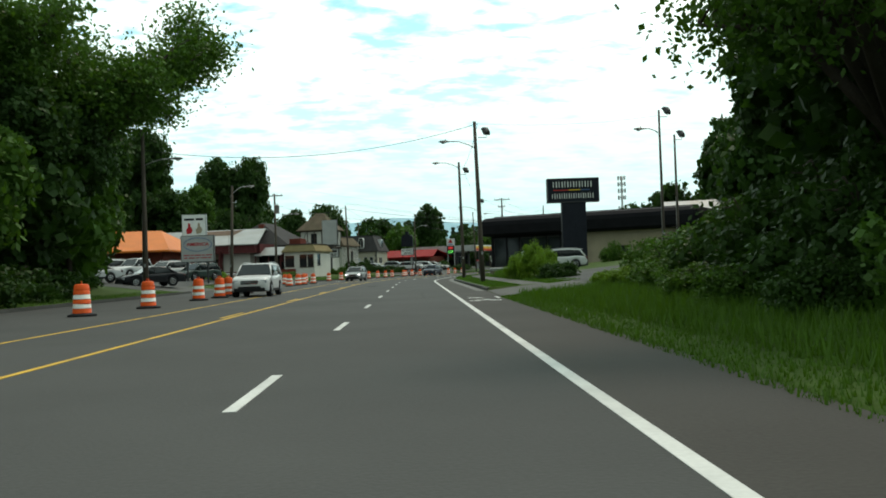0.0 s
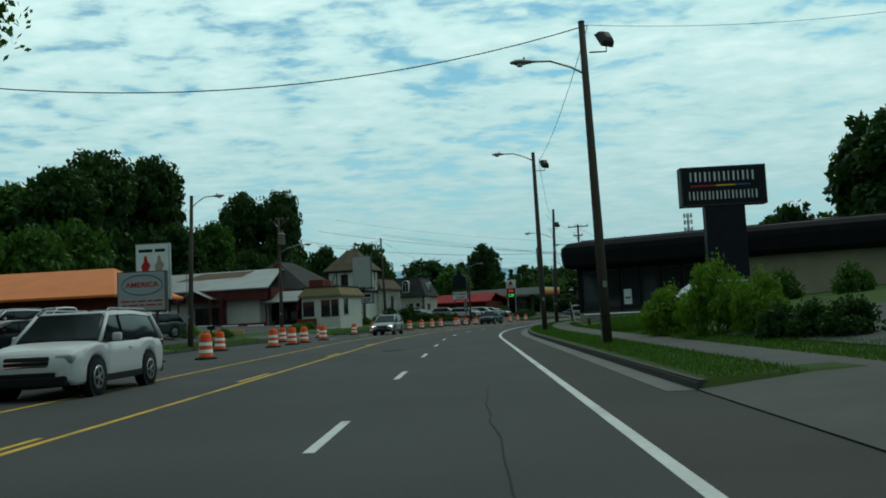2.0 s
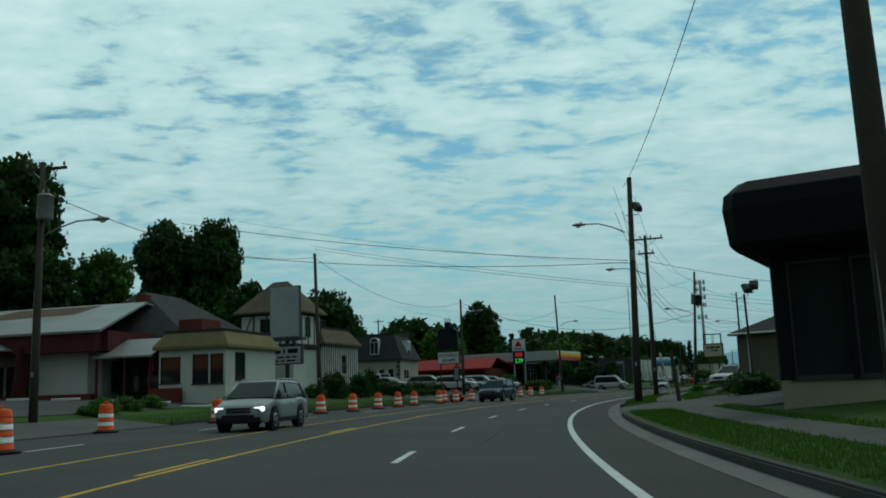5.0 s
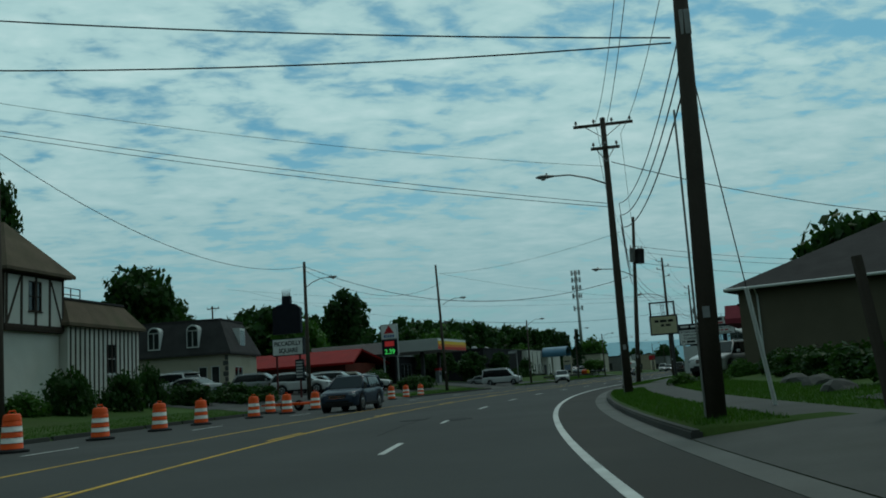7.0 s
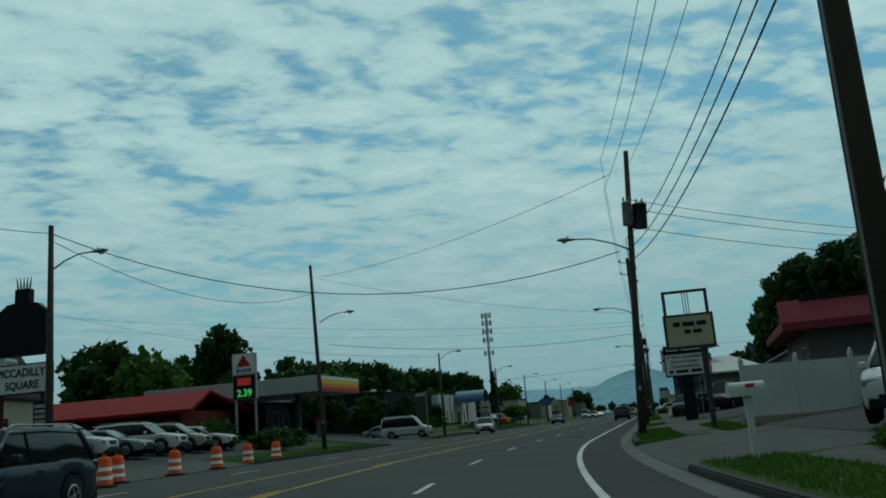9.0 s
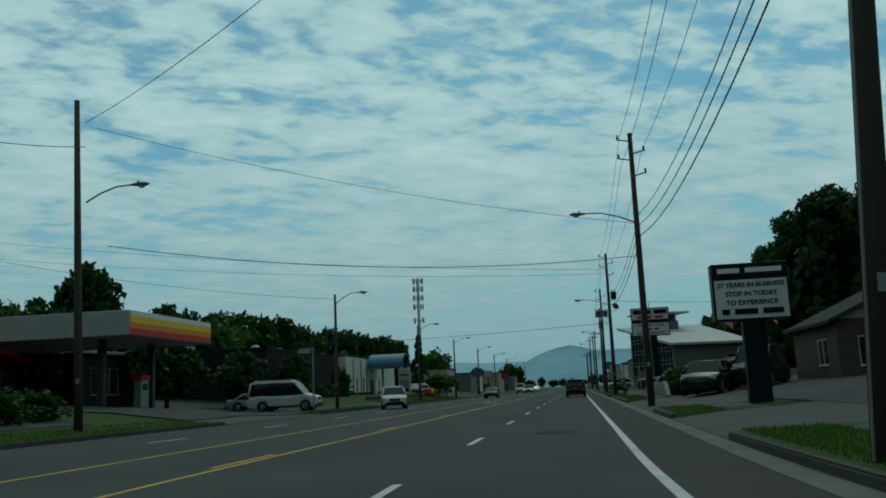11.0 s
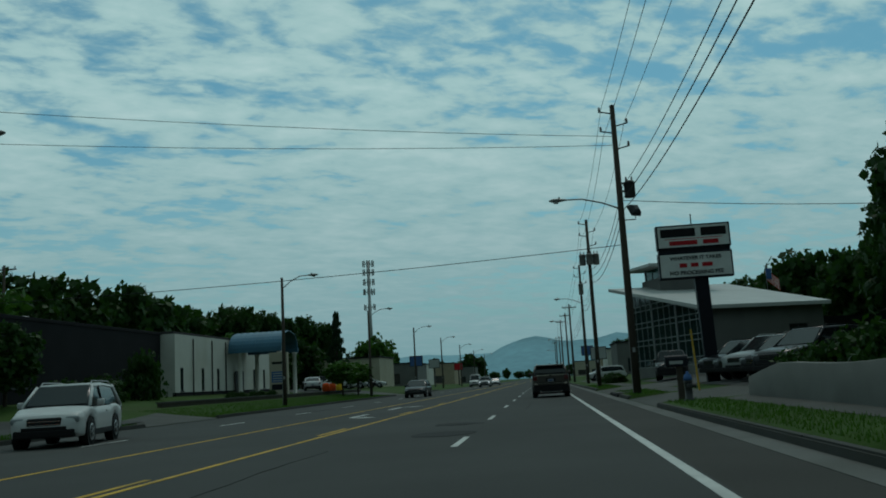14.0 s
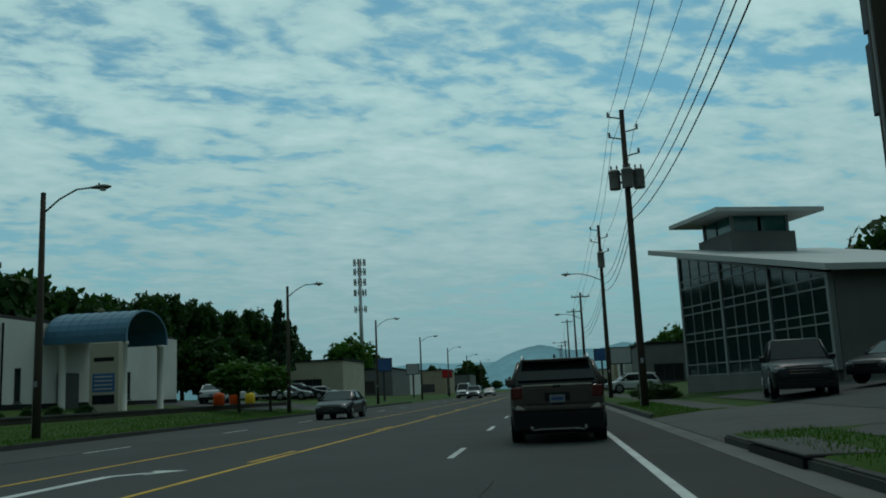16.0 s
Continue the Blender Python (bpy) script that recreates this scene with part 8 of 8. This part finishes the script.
    boxed("rear_bumper", c, TRIM, -hw * 0.92, hw * 0.92, -hl - 0.05, -hl + 0.25, 0.27, 0.50, bevel=0.04, label="black rear bumper")
    grille = boxed("grille", c, TRIM, -hw * 0.46, hw * 0.46, hl - 0.16, hl + 0.006, nose - 0.36, nose - 0.12, bevel=0.05)
    for k in range(2):
        boxed("grille_bar", grille, CHROME, -hw * 0.44, hw * 0.44, hl + 0.004, hl + 0.014, nose - 0.31 + 0.09 * k, nose - 0.29 + 0.09 * k)
    boxed("lower_intake", c, TRIM, -hw * 0.6, hw * 0.6, hl - 0.15, hl + 0.012, 0.46, 0.56, bevel=0.03)
    for sgn in (-1, 1):
        x0, x1 = sorted((sgn * hw * 0.62, sgn * hw * 0.76))
        boxed("fog_lamp", c, HEAD, x0, x1, hl - 0.2, hl - 0.03, 0.5, 0.6, bevel=0.03)
    pl = boxed("number_plate", c, PLATE, -0.16, 0.16, -hl - 0.03, -hl + 0.04, belt - 0.40, belt - 0.24)
    boxed("plate_bar", pl, PLATE_BAR, -0.12, 0.12, -hl - 0.034, -hl - 0.03, belt - 0.35, belt - 0.29)
    # wheels
    for y in axles:
        for sgn in (-1, 1):
            m = Matrix.Translation((sgn * (hw - 0.13), y, wr)) @ Matrix.Rotation(radians(90 * sgn), 4, "Y")
            bm = bmesh.new()
            lathe(bm, [(wr + 0.055, -0.02), (wr + 0.055, 0.137), (wr - 0.02, 0.137)], 20, m @ Matrix.Translation((0, 0, 0)))
            part("wheel_arch", bm, TRIM, c)
            bm = bmesh.new()
            lathe(bm, [(wr * 0.6, -0.12), (wr * 0.94, -0.12), (wr, -0.08), (wr, 0.1), (wr * 0.94, 0.142), (wr * 0.64, 0.148)], 24, m)
            tyre = part("wheel", bm, TYRE, c, "", True)
            bm = bmesh.new()
            lathe(bm, [(wr * 0.64, 0.10), (wr * 0.64, 0.150), (wr * 0.56, 0.156), (wr * 0.5, 0.145), (wr * 0.16, 0.145), (wr * 0.13, 0.16)], 20, m)
            part("rim", bm, RIM, tyre, "alloy rim", True)
            for k in range(5):
                bm = bmesh.new()
                box(bm, -wr * 0.06, wr * 0.06, wr * 0.14, wr * 0.55, 0.145, 0.165, m @ Matrix.Rotation(radians(72 * k), 4, "Z"))
                part("spoke", bm, RIM, tyre)
    if kind in ("suv", "crossover", "wagon"):
        for sgn in (-1, 1):
            bm = bmesh.new()
            tube(bm, [(sgn * (wtop - 0.06), wt - 0.1, ht - 0.02), (sgn * (wtop - 0.06), wt - 0.25, ht + 0.05), (sgn * (wtop - 0.06), rt + 0.25, ht + 0.05), (sgn * (wtop - 0.06), rt + 0.1, ht - 0.02)], 0.018, 6)
            part("roof_rail", bm, STEEL if colour != "black" else TRIM, c)
        boxed("roof_spoiler", c, body_paint, -wtop + 0.03, wtop - 0.03, rt - 0.26, rt + 0.1, ht - 0.075, ht - 0.03, bevel=0.015)
    if kind in ("pickup", "truck"):
        bm = bmesh.new()
        box(bm, -hw * 0.8, hw * 0.8, -hl + 0.15, rf - 0.1, belt - 0.02, belt + 0.012)
        part("bed_cover", bm, TRIM, c, "black bed cover")
    if kind == "van":
        boxed("roof_cap", c, body_paint, -wtop + 0.05, wtop - 0.05, rt + 0.2, wt - 0.2, ht - 0.02, ht + 0.1, bevel=0.05)
    return c


def place(kind, colour, label, s, o, yaw=0.0, z=None, group="", lit=False):
    key = (kind, colour, lit)
    if key not in MADE:
        MADE[key] = car(kind, colour, label, group, lit)
        ob = MADE[key]
        ob.matrix_basis = spot(s, o, z, yaw)
    else:
        ob = copy_thing(MADE[key], spot(s, o, z, yaw))
    return tagged(ob, label, "", group)


MADE = {}

# the grey wagon ahead, standing in the lane
lead = car("wagon", "grey", "stone-grey sport utility car seen from behind in the lane", "")
lead.matrix_basis = spot(248.2, 1.95, 0.0)
hlv = 4.95 / 2
boxed("tailgate_band", lead, PAINTS["tan"], -0.72, 0.72, -hlv - 0.02, -hlv + 0.1, 1.165, 1.205, label="pale bright tailgate trim", bevel=0.015)
boxed("tailgate", lead, PAINTS["grey"], -0.68, 0.68, -hlv - 0.016, -hlv + 0.1, 0.80, 1.16, bevel=0.03)
boxed("plate_recess", lead, TRIM, -0.26, 0.26, -hlv - 0.022, -hlv + 0.02, 0.86, 1.04, bevel=0.01)
boxed("tailgate_grip", lead, TRIM, -0.13, 0.13, -hlv - 0.024, -hlv + 0.02, 0.76, 0.82, bevel=0.01)
boxed("emblem", lead, TRIM, -0.08, 0.08, -hlv - 0.026, -hlv, 1.14, 1.19, bevel=0.015)
boxed("bumper_panel", lead, PAINTS["grey"], -0.95, 0.95, -hlv - 0.08, -hlv + 0.3, 0.66, 0.775, bevel=0.04)
boxed("valance", lead, TRIM, -0.93, 0.93, -hlv - 0.065, -hlv + 0.25, 0.27, 0.66, bevel=0.04)
for sgn in (-1, 1):
    boxed("quarter_trim", lead, TRIM, *sorted((sgn * 0.80, sgn * 0.995)), -hlv + 0.2, -hlv + 0.62, 0.28, 0.6, bevel=0.03)
bm = bmesh.new()
loft(bm, [[Vector((x, -hlv - 0.075, z)), Vector((x, -hlv - 0.02, z)), Vector((x, -hlv - 0.02, z + 0.035)), Vector((x, -hlv - 0.075, z + 0.035))] for x, z in ((-0.52, 0.26), (-0.4, 0.285), (0.4, 0.285), (0.52, 0.26))])
part("skid_plate", bm, CHROME, lead, "bright lower skid trim")
for sgn in (-1, 1):
    bm = bmesh.new()
    loft(bm, [[Vector((sgn * x, y, z)) for x, z in ((0.66, 0.70), (0.88, 0.715), (0.84, 0.80), (0.78, 0.79))] for y in (-hlv - 0.092, -hlv - 0.06)])
    part("reflector", bm, mat("pale_reflector", (0.42, 0.38, 0.32), 0.15, vary=0.1, bump=0), lead, "pale bumper lamp")
    bm = bmesh.new()
    tube(bm, [(sgn * 0.55, -hlv - 0.09, 0.33), (sgn * 0.55, -hlv + 0.3, 0.33)], 0.04, 10)
    part("exhaust", bm, CHROME, lead, "bright exhaust tip")
bm = bmesh.new()
loft(bm, [[Vector((x, y, z)) for x, z in ((-0.03, 1.78), (0.03, 1.78), (0.01, 1.86), (-0.01, 1.86))] for y in (-1.5, -1.32)])
part("roof_aerial", bm, TRIM, lead)
bm = bmesh.new()
tube(bm, [(0.0, -2.34, 1.17), (0.3, -2.31, 1.22)], 0.012, 6)
part("rear_wiper", bm, TRIM, lead)
boxed("underbody", lead, TRIM, -0.8, 0.8, -2.3, 2.2, 0.2, 0.31)

# traffic that comes the other way
place("suv", "white", "white sport utility car facing the camera in the far lane", 47.6, -7.0, 180, 0.0)
place("crossover", "silver", "silver crossover with lit headlamps facing the camera in the far lane", 101.5, -7.4, 180, 0.0, lit=True)
place("suv", "blue", "dark blue sport utility car facing the camera in the far lane", 144.2, -7.9, 180, 0.0)
place("crossover", "white", "white crossover turning out of the side street", 221.6, -11.6, 194, 0.0)
place("sedan", "black", "black sedan facing the camera in the far lane", 273.3, -9.2, 180, 0.0)
place("suv", "silver", "silver sport utility car with lit headlamps far down the road", 352, -8.7, 180, 0.0, lit=True)
place("van", "white", "white delivery van far down the road", 366, -11.5, 180, 0.0)
place("sedan", "white", "white sedan far down the road", 385, -8.7, 180, 0.0)
place("sedan", "silver", "silver sedan far down the road", 330, 1.7, 0, 0.0)
place("crossover", "white", "white crossover far down the road", 318, 1.6, 0, 0.0)

# parked by the restaurant
for s, o, k, col, yw in ((66.2, -18.4, "sedan", "black", 128), (64.5, -22.5, "sedan", "white", 140), (84.4, -19.9, "crossover", "green", 152), (83.5, -22.6, "suv", "white", 152), (82.8, -25.2, "pickup", "white", 152), (81.8, -28.0, "suv", "white", 150), (80.5, -31.0, "sedan", "silver", 150)):
    place(k, col, f"{col} {k if k != 'suv' else 'sport utility car'} parked in the restaurant yard", s, o, yw, gz(s, o) + 0.03, "cars by the restaurant")
place("truck", "white", "white work truck parked before the vacant shop", 110.3, -34.0, -160, gz(110.3, -34.0) + 0.03)
# parked before the plaza
for k, (kind, col) in enumerate((("crossover", "silver"), ("suv", "white"), ("sedan", "silver"), ("suv", "white"), ("crossover", "tan"), ("sedan", "white"))):
    s, o = 163.5 + 3.1 * k, -21.6
    if k == 0:
        s = 166.0
        o = -25
    place(kind, col, f"{col} {kind if kind != 'suv' else 'sport utility car'} parked nose out on the plaza yard", s, o, -78, gz(s, o) + 0.03, "cars on the plaza")
for s, o, k, col, yw in ((158, -27.5, "suv", "white", 80), (163, -30, "sedan", "black", 85), (156, -24.5, "sedan", "silver", 80)):
    place(k, col, f"{col} {k if k != 'suv' else 'sport utility car'} parked before the mansard building", s, o, yw, gz(s, o) + 0.03, "cars on the plaza")
# side street by the fuel station
place("van", "white", "white high-roofed passenger van with tinted windows", 221.8, -20.2, -88, gz(221.8, -20.2) + 0.06)
place("sedan", "silver", "silver sedan on the station yard", 227, -24.5, -80, gz(227, -24.5) + 0.06)
place("sedan", "white", "white sedan parked beyond the clinic awning", 292, -23.5, 15, gz(292, -23.5) + 0.03)
for k in range(7):
    s, o = 306 + 3.4 * k, -24 - 2.0 * (k % 2)
    col = ("white", "black", "silver")[k % 3]
    place("crossover" if k % 2 else "sedan", col, f"{col} car parked on the far yard", s, o, -85, None, "cars on the far yard")
# right side yards
place("suv", "white", "white sport utility car parked by the weedy office", 149.3, 10.8, 152, gz(149.3, 10.8) + 0.03)
place("crossover", "white", "white crossover behind the guard rail", 72.4, 13.4, 95, gz(72.4, 13.4) + 0.03)
place("suv", "black", "black off-road car parked nose out by the sign", 204, 9.0, 160, gz(204, 9.0) + 0.03)
place("van", "black", "black passenger van parked before the gabled house", 206.5, 12.2, 155, gz(206.5, 12.2) + 0.03)
for k in range(4):
    s, o = 209.5 + 2.9 * k, 11.4 + 0.5 * (k % 2)
    col = ("black", "silver", "black", "black")[k]
    place("suv" if k % 2 else "crossover", col, f"{col} car in the dealer's row", s, o, 105, gz(s, o) + 0.03, "cars in the dealer's row")
for k in range(5):
    s, o = 231.5 + 2.75 * k, 11.6
    col = ("black", "black", "silver", "black", "black")[k]
    place("suv" if k % 2 == 0 else "crossover", col, f"{col} car parked nose out beside the dealer sign", s, o, 122, gz(s, o) + 0.03, "cars beside the dealer sign")
place("pickup", "black", "black pickup parked nose out before the showroom", 258.5, 10.2, 170, gz(258.5, 10.2) + 0.03)
place("sedan", "black", "black sedan parked before the showroom", 259.5, 14.2, 128, gz(259.5, 14.2) + 0.03)
place("crossover", "white", "white crossover past the showroom", 305, 9.0, 100, None)

dr = thing("storm_drain", spot(240.3, 4.9, 0.0), "kerb storm drain with a dark inlet and concrete lid", "storm drain")
boxed("inlet", dr, INK, -0.06, 0.02, -1.5, 1.5, 0.0, 0.13)
boxed("lid", dr, CONCRETE, -0.05, 0.9, -1.6, 1.6, 0.155, 0.2, bevel=0.02)
# small orange trailer among the drums
tl = thing("utility_trailer", spot(150.5, -14.0, 0.0, 80), "small orange utility trailer on two wheels", "trailer")
boxed("trailer_frame", tl, ORANGE, -0.6, 0.6, -0.9, 0.9, 0.35, 0.5, bevel=0.02)
boxed("drawbar", tl, ORANGE, -0.05, 0.05, 0.9, 2.2, 0.38, 0.46)
for sgn in (-1, 1):
    bm = bmesh.new()
    lathe(bm, [(0.15, -0.09), (0.3, -0.09), (0.32, -0.05), (0.32, 0.05), (0.3, 0.09), (0.15, 0.09)], 18, Matrix.Translation((sgn * 0.72, 0, 0.32)) @ Matrix.Rotation(radians(90), 4, "Y"))
    wl_ = part("wheel", bm, TYRE, tl, "", True)
    bm = bmesh.new()
    lathe(bm, [(0.15, -0.1), (0.15, 0.1)], 14, Matrix.Translation((sgn * 0.72, 0, 0.32)) @ Matrix.Rotation(radians(90), 4, "Y"))
    part("rim", bm, RIM, wl_)


kerb_side(4.9, 5.08, DRIVES_R, "right")
kerb_side(-14.48, -14.3, DRIVES_L, "left")
